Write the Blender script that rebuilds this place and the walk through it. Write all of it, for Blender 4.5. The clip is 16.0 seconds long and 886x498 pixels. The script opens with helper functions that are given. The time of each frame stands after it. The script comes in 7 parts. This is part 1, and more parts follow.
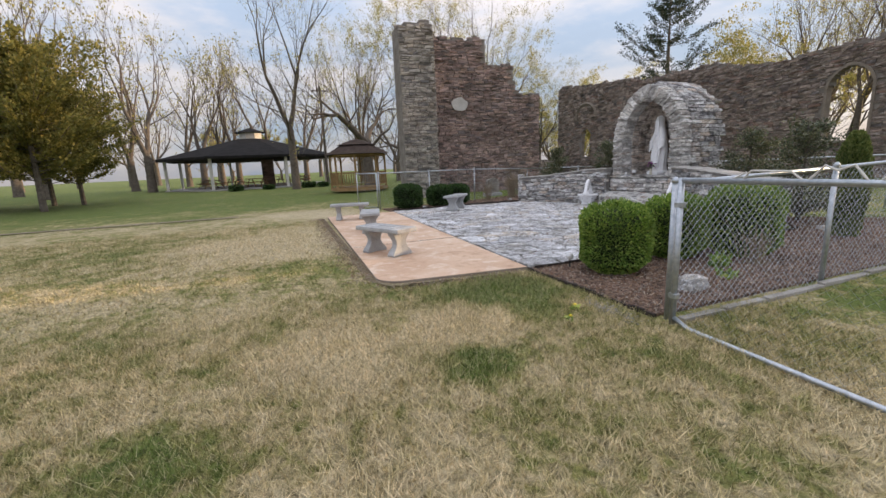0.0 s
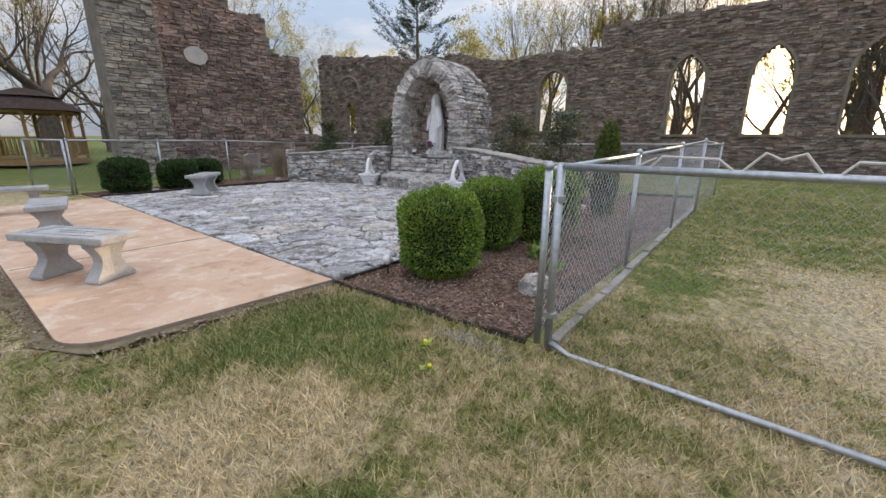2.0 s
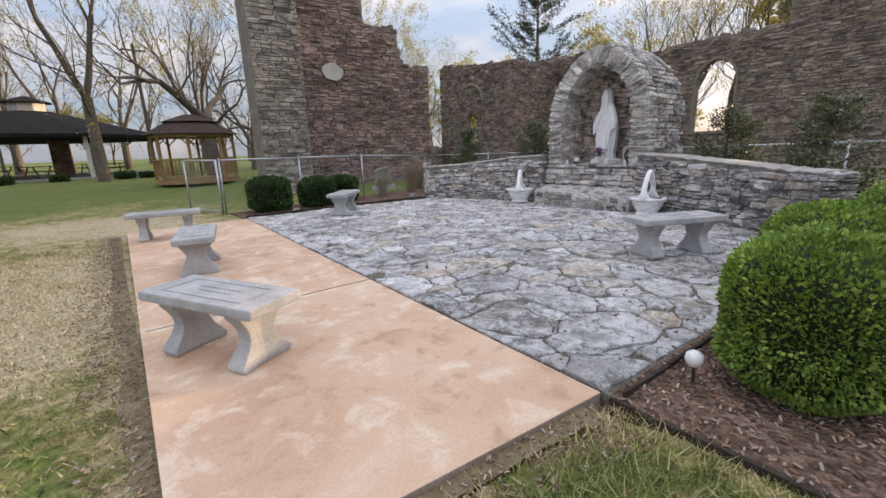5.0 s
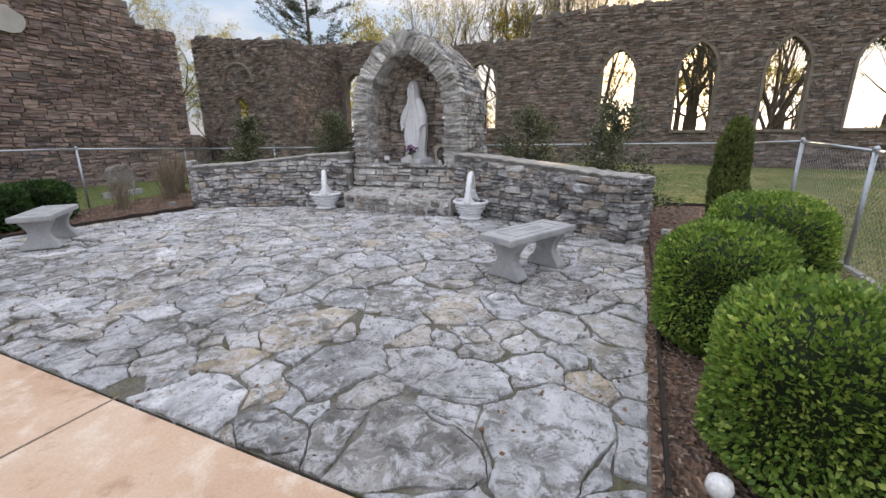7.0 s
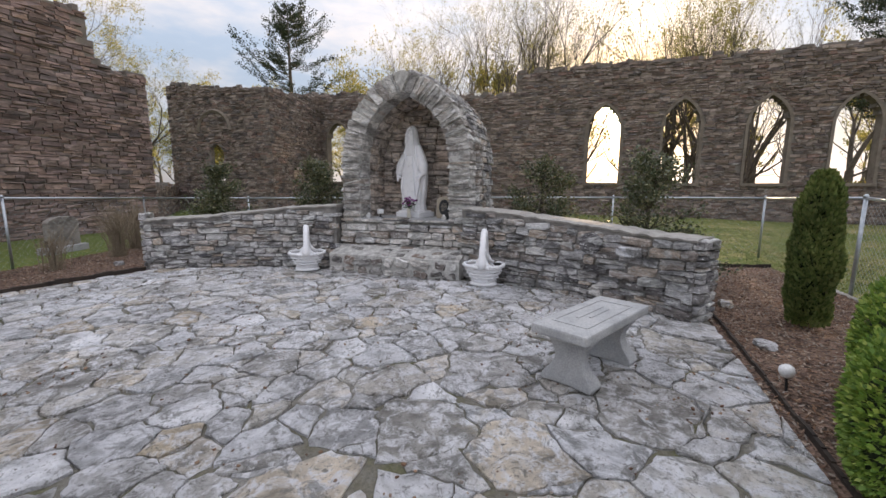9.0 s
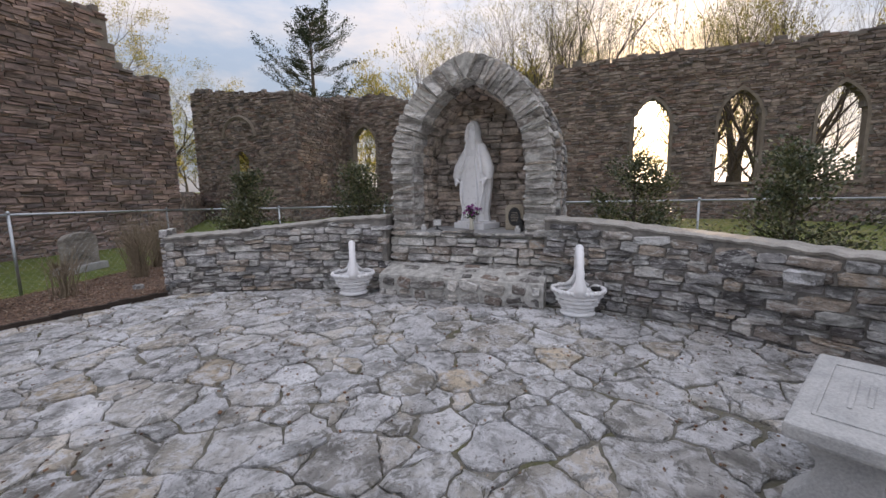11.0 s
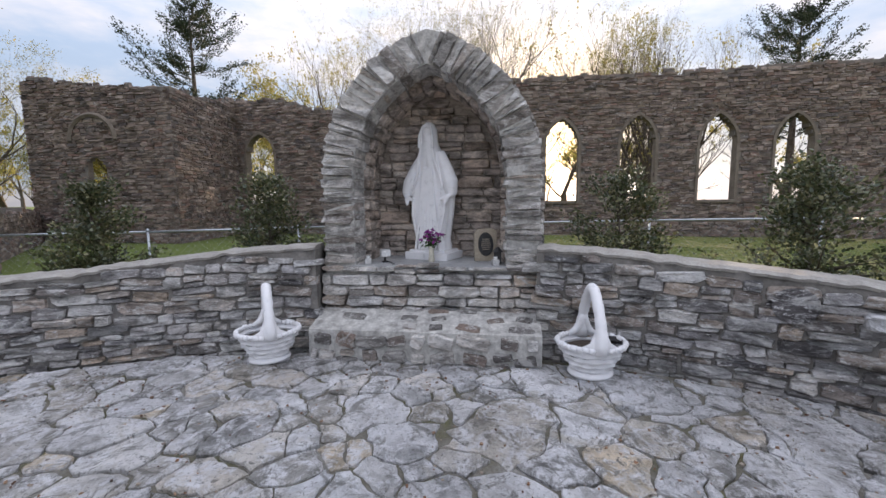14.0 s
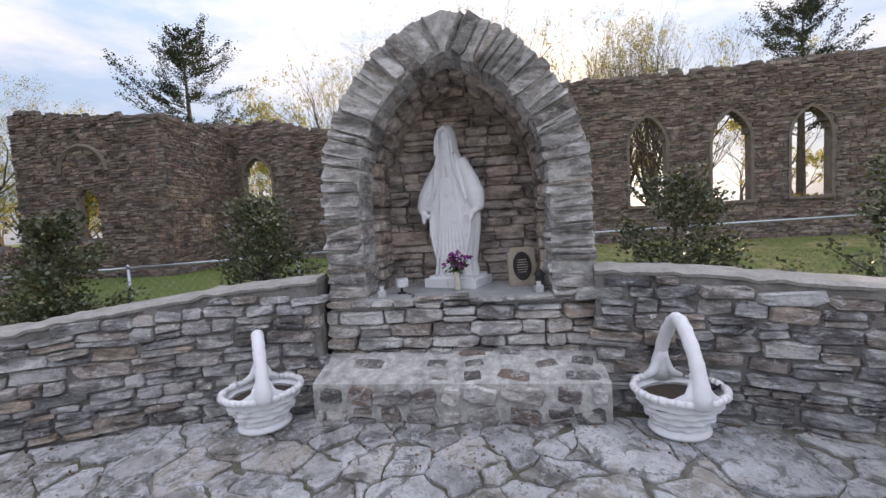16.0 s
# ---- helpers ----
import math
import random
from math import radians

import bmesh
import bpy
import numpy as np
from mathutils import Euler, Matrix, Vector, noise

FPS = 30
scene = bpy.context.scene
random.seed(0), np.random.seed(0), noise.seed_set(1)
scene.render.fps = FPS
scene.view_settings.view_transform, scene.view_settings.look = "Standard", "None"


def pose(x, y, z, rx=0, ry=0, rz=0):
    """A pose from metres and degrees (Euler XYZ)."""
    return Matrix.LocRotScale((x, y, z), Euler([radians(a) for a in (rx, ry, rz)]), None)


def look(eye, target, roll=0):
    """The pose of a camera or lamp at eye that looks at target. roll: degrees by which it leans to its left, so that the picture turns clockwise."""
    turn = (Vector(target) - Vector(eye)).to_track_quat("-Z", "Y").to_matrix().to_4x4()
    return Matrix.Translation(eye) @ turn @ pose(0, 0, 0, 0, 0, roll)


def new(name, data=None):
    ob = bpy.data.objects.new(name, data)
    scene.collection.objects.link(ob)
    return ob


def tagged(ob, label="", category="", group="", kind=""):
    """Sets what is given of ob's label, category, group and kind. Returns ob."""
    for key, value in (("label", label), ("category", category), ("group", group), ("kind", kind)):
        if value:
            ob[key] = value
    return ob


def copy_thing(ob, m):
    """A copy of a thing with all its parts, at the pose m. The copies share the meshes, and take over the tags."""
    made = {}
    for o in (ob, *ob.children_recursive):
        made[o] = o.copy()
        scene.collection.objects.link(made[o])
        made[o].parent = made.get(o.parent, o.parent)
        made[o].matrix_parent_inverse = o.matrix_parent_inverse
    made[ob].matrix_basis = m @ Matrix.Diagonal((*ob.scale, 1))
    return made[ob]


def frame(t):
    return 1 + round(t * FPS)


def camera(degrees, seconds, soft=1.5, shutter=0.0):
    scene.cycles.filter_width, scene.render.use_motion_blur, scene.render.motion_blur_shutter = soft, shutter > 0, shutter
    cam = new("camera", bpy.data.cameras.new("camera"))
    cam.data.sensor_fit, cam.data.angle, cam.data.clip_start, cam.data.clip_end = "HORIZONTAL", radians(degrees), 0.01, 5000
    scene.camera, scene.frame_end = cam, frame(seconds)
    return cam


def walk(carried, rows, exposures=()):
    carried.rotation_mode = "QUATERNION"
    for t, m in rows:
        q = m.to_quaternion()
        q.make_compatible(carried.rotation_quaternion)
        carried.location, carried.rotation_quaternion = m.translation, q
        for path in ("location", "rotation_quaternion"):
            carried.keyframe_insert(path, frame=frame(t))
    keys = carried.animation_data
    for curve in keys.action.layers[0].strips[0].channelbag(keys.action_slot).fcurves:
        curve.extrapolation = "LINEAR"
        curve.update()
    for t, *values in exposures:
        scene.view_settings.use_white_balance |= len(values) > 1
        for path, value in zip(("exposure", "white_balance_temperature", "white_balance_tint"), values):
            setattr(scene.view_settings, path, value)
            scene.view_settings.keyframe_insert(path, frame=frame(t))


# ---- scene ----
cam = camera(93.9, 16.0)
METRES, EYE, TILT, LEAN, TURN = 10.5, 1.5, 0.0, 0.0, -20.3
ROWS = [
    (0.0, 0.0, 0.0, 0.0, -0.5, -11.37, 2.51),
    (0.5, -0.0095, 0.0423, -0.0007, -6.3, -14.1, 3.31),
    (1.0, -0.0056, 0.0849, -0.0029, -8.68, -12.15, 2.17),
    (1.5, -0.0034, 0.1196, -0.0051, -17.42, -13.85, -1.04),
    (2.0, -0.0009, 0.1533, -0.0034, -32.16, -15.11, -0.38),
    (2.5, 0.0069, 0.1894, -0.0031, -25.71, -11.4, 1.12),
    (3.0, 0.0056, 0.2232, -0.004, -19.3, -13.19, -0.57),
    (3.5, -0.0033, 0.258, -0.002, -21.85, -14.58, -0.51),
    (6.0, -0.0214, 0.444, -0.003, -22.34, -14.8, 2.74),
    (6.5, -0.0141, 0.4809, -0.0006, -35.71, -14.08, 1.76),
    (7.0, 0.0016, 0.4998, 0.0059, -47.63, -15.52, 0.34),
    (7.5, 0.0215, 0.5231, 0.0102, -44.31, -10.82, 0.24),
    (8.0, 0.0273, 0.558, 0.0104, -48.12, -9.2, -2.79),
    (10.5, 0.0877, 0.6957, 0.01, -50.01, -6.48, 1.0),
    (11.0, 0.0986, 0.7284, 0.0105, -48.37, -8.42, 0.86),
    (11.5, 0.1065, 0.7647, 0.0126, -59.76, -9.06, -1.03),
    (12.0, 0.1215, 0.7942, 0.0136, -56.91, -6.15, -0.8),
    (12.5, 0.1308, 0.8139, 0.0133, -55.72, -7.2, 0.18),
    (13.0, 0.1387, 0.8335, 0.013, -64.17, -8.09, -1.22),
    (13.5, 0.1521, 0.8475, 0.0117, -66.24, -7.74, -1.21),
    (14.0, 0.1692, 0.8584, 0.0151, -62.01, -6.45, 0.46),
    (14.5, 0.1791, 0.8723, 0.0142, -62.25, -7.17, -0.68),
    (15.0, 0.1929, 0.893, 0.0154, -66.46, -6.02, -0.09),
    (15.5, 0.2059, 0.906, 0.0137, -64.65, -5.56, 1.33),
    (16.0, 0.2239, 0.9119, 0.0166, -62.02, -4.32, 3.4),
]
PATH = [(t, pose(0, 0, EYE, TILT, LEAN, TURN) @ pose(METRES * x, METRES * y, METRES * z, 90 + pitch, roll, yaw)) for t, x, y, z, yaw, pitch, roll in ROWS]
PATH += [(3.7, look((0.885, 2.709, 1.466), (2.158, 4.161, 0.944), 1.2)), (5.8, look((1.310, 4.272, 1.445), (2.498, 5.819, 1.004), -2.8)),
         (8.2, look((2.380, 5.492, 1.579), (4.235, 6.190, 1.312), 1.4)), (10.3, look((3.353, 6.382, 1.596), (5.230, 6.973, 1.242), 0.2))]
walk(cam, sorted(PATH, key=lambda row: row[0]),
     exposures=[(0.0, 0.32, 6450, 15), (2.5, 0.32, 6350, 14), (3.5, 0.5, 6450, 16), (6.0, 0.34, 6450, 15), (7.0, 0.46, 6500, 14), (8.2, 0.42, 6500, 14), (10.3, 0.08, 6700, 18), (11.5, 0.14, 6400, 16), (14.5, 0.36, 6250, 16), (16.0, 0.38, 6250, 17)])

# ---- world, sun, exposure ----
VEIL = 1.3                           # brightness of the cloud veil at the zenith
SUN_AZ, SUN_EL = -3.6, 8.2          # degrees from +x towards +y, and above the horizon
world = bpy.data.worlds.new("sky")
scene.world = world
world.use_nodes = True
wn = world.node_tree.nodes
wl = world.node_tree.links
wn.clear()
w_out = wn.new("ShaderNodeOutputWorld")
w_bg = wn.new("ShaderNodeBackground")
w_sky = wn.new("ShaderNodeTexSky")
w_sky.sky_type = "NISHITA"
w_sky.sun_disc = False
w_sky.sun_elevation = radians(SUN_EL)
w_sky.sun_rotation = radians(90 - SUN_AZ)
w_sky.air_density, w_sky.dust_density, w_sky.ozone_density = 1.0, 1.6, 1.5
w_bg.inputs["Strength"].default_value = 0.03
# thin high cloud, warm-white, drawn over the clear sky
w_co = wn.new("ShaderNodeTexCoord")
w_mp = wn.new("ShaderNodeMapping")
w_mp.inputs["Scale"].default_value = (1.6, 1.6, 5.0)
w_no = wn.new("ShaderNodeTexNoise")
w_no.inputs["Scale"].default_value = 1.7
w_no.inputs["Detail"].default_value = 7
w_no.inputs["Roughness"].default_value = 0.58
w_rp = wn.new("ShaderNodeValToRGB")
w_rp.color_ramp.elements[0].position, w_rp.color_ramp.elements[1].position = 0.42, 0.68
w_hs = wn.new("ShaderNodeHueSaturation")
w_hs.inputs["Saturation"].default_value = 0.28
w_hs.inputs["Value"].default_value = 1.55
w_mx = wn.new("ShaderNodeMix")
w_mx.data_type = "RGBA"
wl.new(w_co.outputs["Generated"], w_mp.inputs["Vector"])
wl.new(w_mp.outputs["Vector"], w_no.inputs["Vector"])
wl.new(w_no.outputs["Fac"], w_rp.inputs["Fac"])
wl.new(w_sky.outputs["Color"], w_hs.inputs["Color"])
wl.new(w_rp.outputs["Color"], w_mx.inputs["Factor"])
wl.new(w_sky.outputs["Color"], w_mx.inputs["A"])
wl.new(w_hs.outputs["Color"], w_mx.inputs["B"])
wl.new(w_mx.outputs["Result"], w_bg.inputs["Color"])
# a thin bright veil of high cloud over the whole sky, over three times as bright at the zenith as at the horizon
w_sep = wn.new("ShaderNodeSeparateXYZ")
wl.new(w_co.outputs["Generated"], w_sep.inputs["Vector"])
w_el = wn.new("ShaderNodeMapRange")
w_el.inputs["From Min"].default_value, w_el.inputs["From Max"].default_value = 0.0, 1.0
w_el.inputs["To Min"].default_value, w_el.inputs["To Max"].default_value = 0.26, 1.0
wl.new(w_sep.outputs["Z"], w_el.inputs["Value"])
w_tx = wn.new("ShaderNodeMapRange")
w_tx.inputs["From Min"].default_value, w_tx.inputs["From Max"].default_value = 0.25, 0.75
w_tx.inputs["To Min"].default_value, w_tx.inputs["To Max"].default_value = 0.86, 1.14
wl.new(w_no.outputs["Fac"], w_tx.inputs["Value"])
w_mul = wn.new("ShaderNodeMath")
w_mul.operation = "MULTIPLY"
wl.new(w_el.outputs[0], w_mul.inputs[0])
wl.new(w_tx.outputs[0], w_mul.inputs[1])
w_st = wn.new("ShaderNodeMath")
w_st.operation = "MULTIPLY"
w_st.inputs[1].default_value = VEIL
wl.new(w_mul.outputs[0], w_st.inputs[0])
w_bg2 = wn.new("ShaderNodeBackground")
w_vc = wn.new("ShaderNodeValToRGB")
w_vc.color_ramp.elements[0].position, w_vc.color_ramp.elements[1].position = 0.4, 0.58
w_vc.color_ramp.elements[0].color, w_vc.color_ramp.elements[1].color = (0.66, 0.81, 1.0, 1), (1.0, 0.965, 0.955, 1)
wl.new(w_no.outputs["Fac"], w_vc.inputs["Fac"])
wl.new(w_st.outputs[0], w_bg2.inputs["Strength"])
w_add = wn.new("ShaderNodeAddShader")
wl.new(w_bg.outputs["Background"], w_add.inputs[0])
wl.new(w_bg2.outputs["Background"], w_add.inputs[1])
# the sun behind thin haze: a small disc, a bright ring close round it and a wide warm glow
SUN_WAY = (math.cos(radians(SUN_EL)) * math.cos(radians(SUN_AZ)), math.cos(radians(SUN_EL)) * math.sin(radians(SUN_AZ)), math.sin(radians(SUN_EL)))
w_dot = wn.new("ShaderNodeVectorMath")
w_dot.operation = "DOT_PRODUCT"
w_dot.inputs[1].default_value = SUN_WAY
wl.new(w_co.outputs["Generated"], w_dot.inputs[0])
# the veil takes the sun's warm colour within some fifteen degrees of it
w_near = wn.new("ShaderNodeMapRange")
w_near.interpolation_type = "SMOOTHSTEP"
w_near.inputs["From Min"].default_value, w_near.inputs["From Max"].default_value = math.cos(radians(17)), math.cos(radians(3))
wl.new(w_dot.outputs["Value"], w_near.inputs["Value"])
w_warm = wn.new("ShaderNodeMix")
w_warm.data_type = "RGBA"
w_warm.inputs["B"].default_value = (1.0, 0.83, 0.6, 1)
wl.new(w_near.outputs[0], w_warm.inputs["Factor"])
wl.new(w_vc.outputs["Color"], w_warm.inputs["A"])
wl.new(w_warm.outputs["Result"], w_bg2.inputs["Color"])
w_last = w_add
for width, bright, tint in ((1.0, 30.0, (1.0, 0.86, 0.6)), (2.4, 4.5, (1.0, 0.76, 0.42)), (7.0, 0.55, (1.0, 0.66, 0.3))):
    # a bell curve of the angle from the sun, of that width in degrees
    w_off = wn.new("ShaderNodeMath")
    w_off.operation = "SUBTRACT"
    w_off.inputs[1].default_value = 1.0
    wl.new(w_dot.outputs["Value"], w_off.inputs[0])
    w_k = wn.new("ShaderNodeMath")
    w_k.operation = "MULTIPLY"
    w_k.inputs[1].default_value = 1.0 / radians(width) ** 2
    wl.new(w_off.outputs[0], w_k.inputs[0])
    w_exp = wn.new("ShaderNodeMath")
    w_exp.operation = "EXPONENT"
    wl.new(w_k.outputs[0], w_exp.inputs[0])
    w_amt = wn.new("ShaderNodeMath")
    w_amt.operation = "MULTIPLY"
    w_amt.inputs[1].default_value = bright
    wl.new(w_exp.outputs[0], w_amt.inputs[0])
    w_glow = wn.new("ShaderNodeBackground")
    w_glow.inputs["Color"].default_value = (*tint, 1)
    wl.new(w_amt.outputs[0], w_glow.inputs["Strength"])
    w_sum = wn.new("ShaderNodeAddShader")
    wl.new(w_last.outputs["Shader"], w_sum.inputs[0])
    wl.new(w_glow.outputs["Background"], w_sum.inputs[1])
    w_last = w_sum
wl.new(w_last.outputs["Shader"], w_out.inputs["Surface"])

sun_data = bpy.data.lights.new("sun", "SUN")
sun_data.energy, sun_data.angle, sun_data.color = 5.0, radians(0.6), (1.0, 0.72, 0.42)
sun = new("sun", sun_data)
sun.matrix_world = look(Vector(SUN_WAY) * 60, (0, 0, 0))

# ---- materials ----
MATS = {}


def ramp(nt, fac, stops):
    r = nt.nodes.new("ShaderNodeValToRGB")
    el = r.color_ramp.elements
    while len(el) < len(stops):
        el.new(0.5)
    for e, (p, c) in zip(el, stops):
        e.position, e.color = p, (*c, 1)
    nt.links.new(fac, r.inputs["Fac"])
    return r.outputs["Color"]


def noise_tex(nt, vec, scale, detail=4.0, rough=0.55, dist=0.0):
    n = nt.nodes.new("ShaderNodeTexNoise")
    n.inputs["Scale"].default_value, n.inputs["Detail"].default_value = scale, detail
    n.inputs["Roughness"].default_value, n.inputs["Distortion"].default_value = rough, dist
    nt.links.new(vec, n.inputs["Vector"])
    return n.outputs["Fac"]


def mix_col(nt, fac, a, b, blend="MIX"):
    m = nt.nodes.new("ShaderNodeMix")
    m.data_type, m.blend_type = "RGBA", blend
    for key, v in (("Factor", fac), ("A", a), ("B", b)):
        if isinstance(v, (float, int)):
            m.inputs[key].default_value = v
        elif isinstance(v, tuple):
            m.inputs[key].default_value = (*v, 1)
        else:
            nt.links.new(v, m.inputs[key])
    return m.outputs["Result"]


def math_node(nt, op, a, b):
    m = nt.nodes.new("ShaderNodeMath")
    m.operation = op
    for i, v in enumerate((a, b)):
        if isinstance(v, (float, int)):
            m.inputs[i].default_value = v
        else:
            nt.links.new(v, m.inputs[i])
    return m.outputs[0]


def base_mat(name, rough=0.85, metal=0.0, spec=0.3):
    m = bpy.data.materials.new(name)
    m.use_nodes = True
    nt = m.node_tree
    b = nt.nodes["Principled BSDF"]
    b.inputs["Roughness"].default_value, b.inputs["Metallic"].default_value = rough, metal
    b.inputs["Specular IOR Level"].default_value = spec
    pos = nt.nodes.new("ShaderNodeNewGeometry").outputs["Position"]
    MATS[name] = m
    return m, nt, b, pos


def bump(nt, b, height, strength=0.4, dist=0.02):
    n = nt.nodes.new("ShaderNodeBump")
    n.inputs["Strength"].default_value, n.inputs["Distance"].default_value = strength, dist
    nt.links.new(height, n.inputs["Height"])
    nt.links.new(n.outputs["Normal"], b.inputs["Normal"])


def stone_mat(name, tones, spots=(0.5, 0.5, 0.47), dark=(0.06, 0.055, 0.05), island=False, fine=38.0, blot=6.0, spot_at=0.6, rough=0.9, strength=0.5, smear=None, weather=0.0):
    """Weathered stone: a tone for each stone, blotches, pale lichen and dark pits; smeared mortar and dark weathering where asked for."""
    m, nt, b, pos = base_mat(name, rough)
    if island:
        rnd = nt.nodes.new("ShaderNodeNewGeometry").outputs["Random Per Island"]
    else:
        rnd = nt.nodes.new("ShaderNodeObjectInfo").outputs["Random"]
    bed = nt.nodes.new("ShaderNodeMapping")
    bed.inputs["Scale"].default_value = (1, 1, 2.4)
    nt.links.new(pos, bed.inputs["Vector"])
    pos = bed.outputs["Vector"]
    n1 = noise_tex(nt, pos, blot, 5, 0.6)
    n2 = noise_tex(nt, pos, fine, 5, 0.7)
    n3 = noise_tex(nt, pos, blot * 1.9, 7, 0.72, 0.8)
    k = len(tones)
    tone = ramp(nt, rnd, [((i + 0.5) / k, c) for i, c in enumerate(tones)])
    shade = ramp(nt, n1, [(0.3, (0.5, 0.49, 0.48)), (0.7, (1.35, 1.34, 1.33))])
    c = mix_col(nt, 1.0, tone, shade, "MULTIPLY")
    f = ramp(nt, n3, [(spot_at, (0, 0, 0)), (spot_at + 0.1, (1, 1, 1))])
    c = mix_col(nt, f, c, spots)
    f2 = ramp(nt, n2, [(0.34, (1, 1, 1)), (0.45, (0, 0, 0))])
    c = mix_col(nt, math_node(nt, "MULTIPLY", f2, 0.65), c, dark)
    if smear:
        n4 = noise_tex(nt, pos, 4.2, 8, 0.7, 0.5)
        c = mix_col(nt, ramp(nt, n4, [(0.52, (0, 0, 0)), (0.6, (0.8, 0.8, 0.8))]), c, smear)
    if weather:
        n5 = noise_tex(nt, pos, 2.3, 8, 0.68, 0.6)
        lo = 1 - weather
        c = mix_col(nt, 1.0, c, ramp(nt, n5, [(0.4, (lo, lo, lo)), (0.53, (1.25, 1.25, 1.26))]), "MULTIPLY")
    nt.links.new(c, b.inputs["Base Color"])
    bump(nt, b, math_node(nt, "ADD", n2, math_node(nt, "MULTIPLY", n3, 1.6)), strength, 0.02)
    return m


def plain_mat(name, a, c2, scale=9.0, rough=0.8, metal=0.0, strength=0.25, fine=60.0, spec=0.3):
    """Two tones in blotches with fine grain."""
    m, nt, b, pos = base_mat(name, rough, metal, spec)
    n1 = noise_tex(nt, pos, scale, 5, 0.6)
    n2 = noise_tex(nt, pos, fine, 3, 0.6)
    c = ramp(nt, n1, [(0.32, a), (0.68, c2)])
    g = ramp(nt, n2, [(0.25, (0.8, 0.8, 0.8)), (0.75, (1.15, 1.15, 1.15))])
    c = mix_col(nt, 1.0, c, g, "MULTIPLY")
    nt.links.new(c, b.inputs["Base Color"])
    bump(nt, b, n2, strength, 0.01)
    return m


def leaf_mat(name, tones, rough=0.45, spec=0.4, trans=0.25):
    m, nt, b, pos = base_mat(name, rough, 0, spec)
    rnd = nt.nodes.new("ShaderNodeNewGeometry").outputs["Random Per Island"]
    k = len(tones)
    c = ramp(nt, rnd, [((i + 0.5) / k, t) for i, t in enumerate(tones)])
    n1 = noise_tex(nt, pos, 2.2, 3)
    c = mix_col(nt, 1.0, c, ramp(nt, n1, [(0.3, (0.7, 0.72, 0.7)), (0.7, (1.25, 1.2, 1.1))]), "MULTIPLY")
    nt.links.new(c, b.inputs["Base Color"])
    tr = nt.nodes.new("ShaderNodeBsdfTranslucent")
    nt.links.new(c, tr.inputs["Color"])
    mx = nt.nodes.new("ShaderNodeMixShader")
    mx.inputs["Fac"].default_value = trans
    nt.links.new(b.outputs["BSDF"], mx.inputs[1])
    nt.links.new(tr.outputs["BSDF"], mx.inputs[2])
    nt.links.new(mx.outputs["Shader"], nt.nodes["Material Output"].inputs["Surface"])
    return m


def lawn_colour(nt, pos, green, olive, straw, pale):
    """Patches of live and dormant turf, at the size of metres and of hand-breadths."""
    n1 = noise_tex(nt, pos, 0.42, 4, 0.55, 0.4)
    n2 = noise_tex(nt, pos, 2.1, 4, 0.6, 0.3)
    n3 = noise_tex(nt, pos, 24.0, 4, 0.7)
    n5 = noise_tex(nt, pos, 7.5, 4, 0.6, 0.4)
    s = math_node(nt, "ADD", math_node(nt, "MULTIPLY", n1, 0.3), math_node(nt, "ADD", math_node(nt, "MULTIPLY", n2, 0.3), math_node(nt, "MULTIPLY", n5, 0.42)))
    # the turf is greener far from the trodden strip by the slab
    sep = nt.nodes.new("ShaderNodeSeparateXYZ")
    nt.links.new(pos, sep.inputs["Vector"])
    far = nt.nodes.new("ShaderNodeMapRange")
    far.inputs["From Min"].default_value, far.inputs["From Max"].default_value = 13.0, 22.0
    far.inputs["To Min"].default_value, far.inputs["To Max"].default_value = 0.0, 0.16
    nt.links.new(sep.outputs["Y"], far.inputs["Value"])
    east = nt.nodes.new("ShaderNodeMapRange")
    east.inputs["From Min"].default_value, east.inputs["From Max"].default_value = 3.2, 7.0
    east.inputs["To Min"].default_value, east.inputs["To Max"].default_value = 0.0, 0.1
    nt.links.new(sep.outputs["X"], east.inputs["Value"])
    s = math_node(nt, "SUBTRACT", s, far.outputs[0])
    s = math_node(nt, "SUBTRACT", s, east.outputs[0])
    # worn and lush spots: place, radius, and how far they lean to straw (+) or green (-)
    wob = nt.nodes.new("ShaderNodeTexNoise")
    wob.inputs["Scale"].default_value, wob.inputs["Detail"].default_value = 1.7, 3
    nt.links.new(pos, wob.inputs["Vector"])
    for px, py, pr, amount in SPOTS:
        d = nt.nodes.new("ShaderNodeVectorMath")
        d.operation = "DISTANCE"
        nt.links.new(pos, d.inputs[0])
        d.inputs[1].default_value = (px, py, 0.08)
        mr = nt.nodes.new("ShaderNodeMapRange")
        mr.interpolation_type = "SMOOTHSTEP"
        mr.inputs["From Min"].default_value, mr.inputs["From Max"].default_value = pr * 1.25, pr * 0.3
        mr.inputs["To Min"].default_value, mr.inputs["To Max"].default_value = 0.0, amount
        nt.links.new(math_node(nt, "MULTIPLY", d.outputs["Value"], math_node(nt, "ADD", wob.outputs["Fac"], 0.5)), mr.inputs["Value"])
        s = math_node(nt, "ADD", s, mr.outputs[0])
    s = math_node(nt, "ADD", math_node(nt, "MULTIPLY", s, 1.25), -0.11)
    c = ramp(nt, s, [(0.36, green), (0.46, olive), (0.53, straw), (0.64, pale)])
    g = ramp(nt, n3, [(0.3, (0.42, 0.44, 0.42)), (0.7, (1.45, 1.42, 1.35))])
    return mix_col(nt, 1.0, c, g, "MULTIPLY"), n3


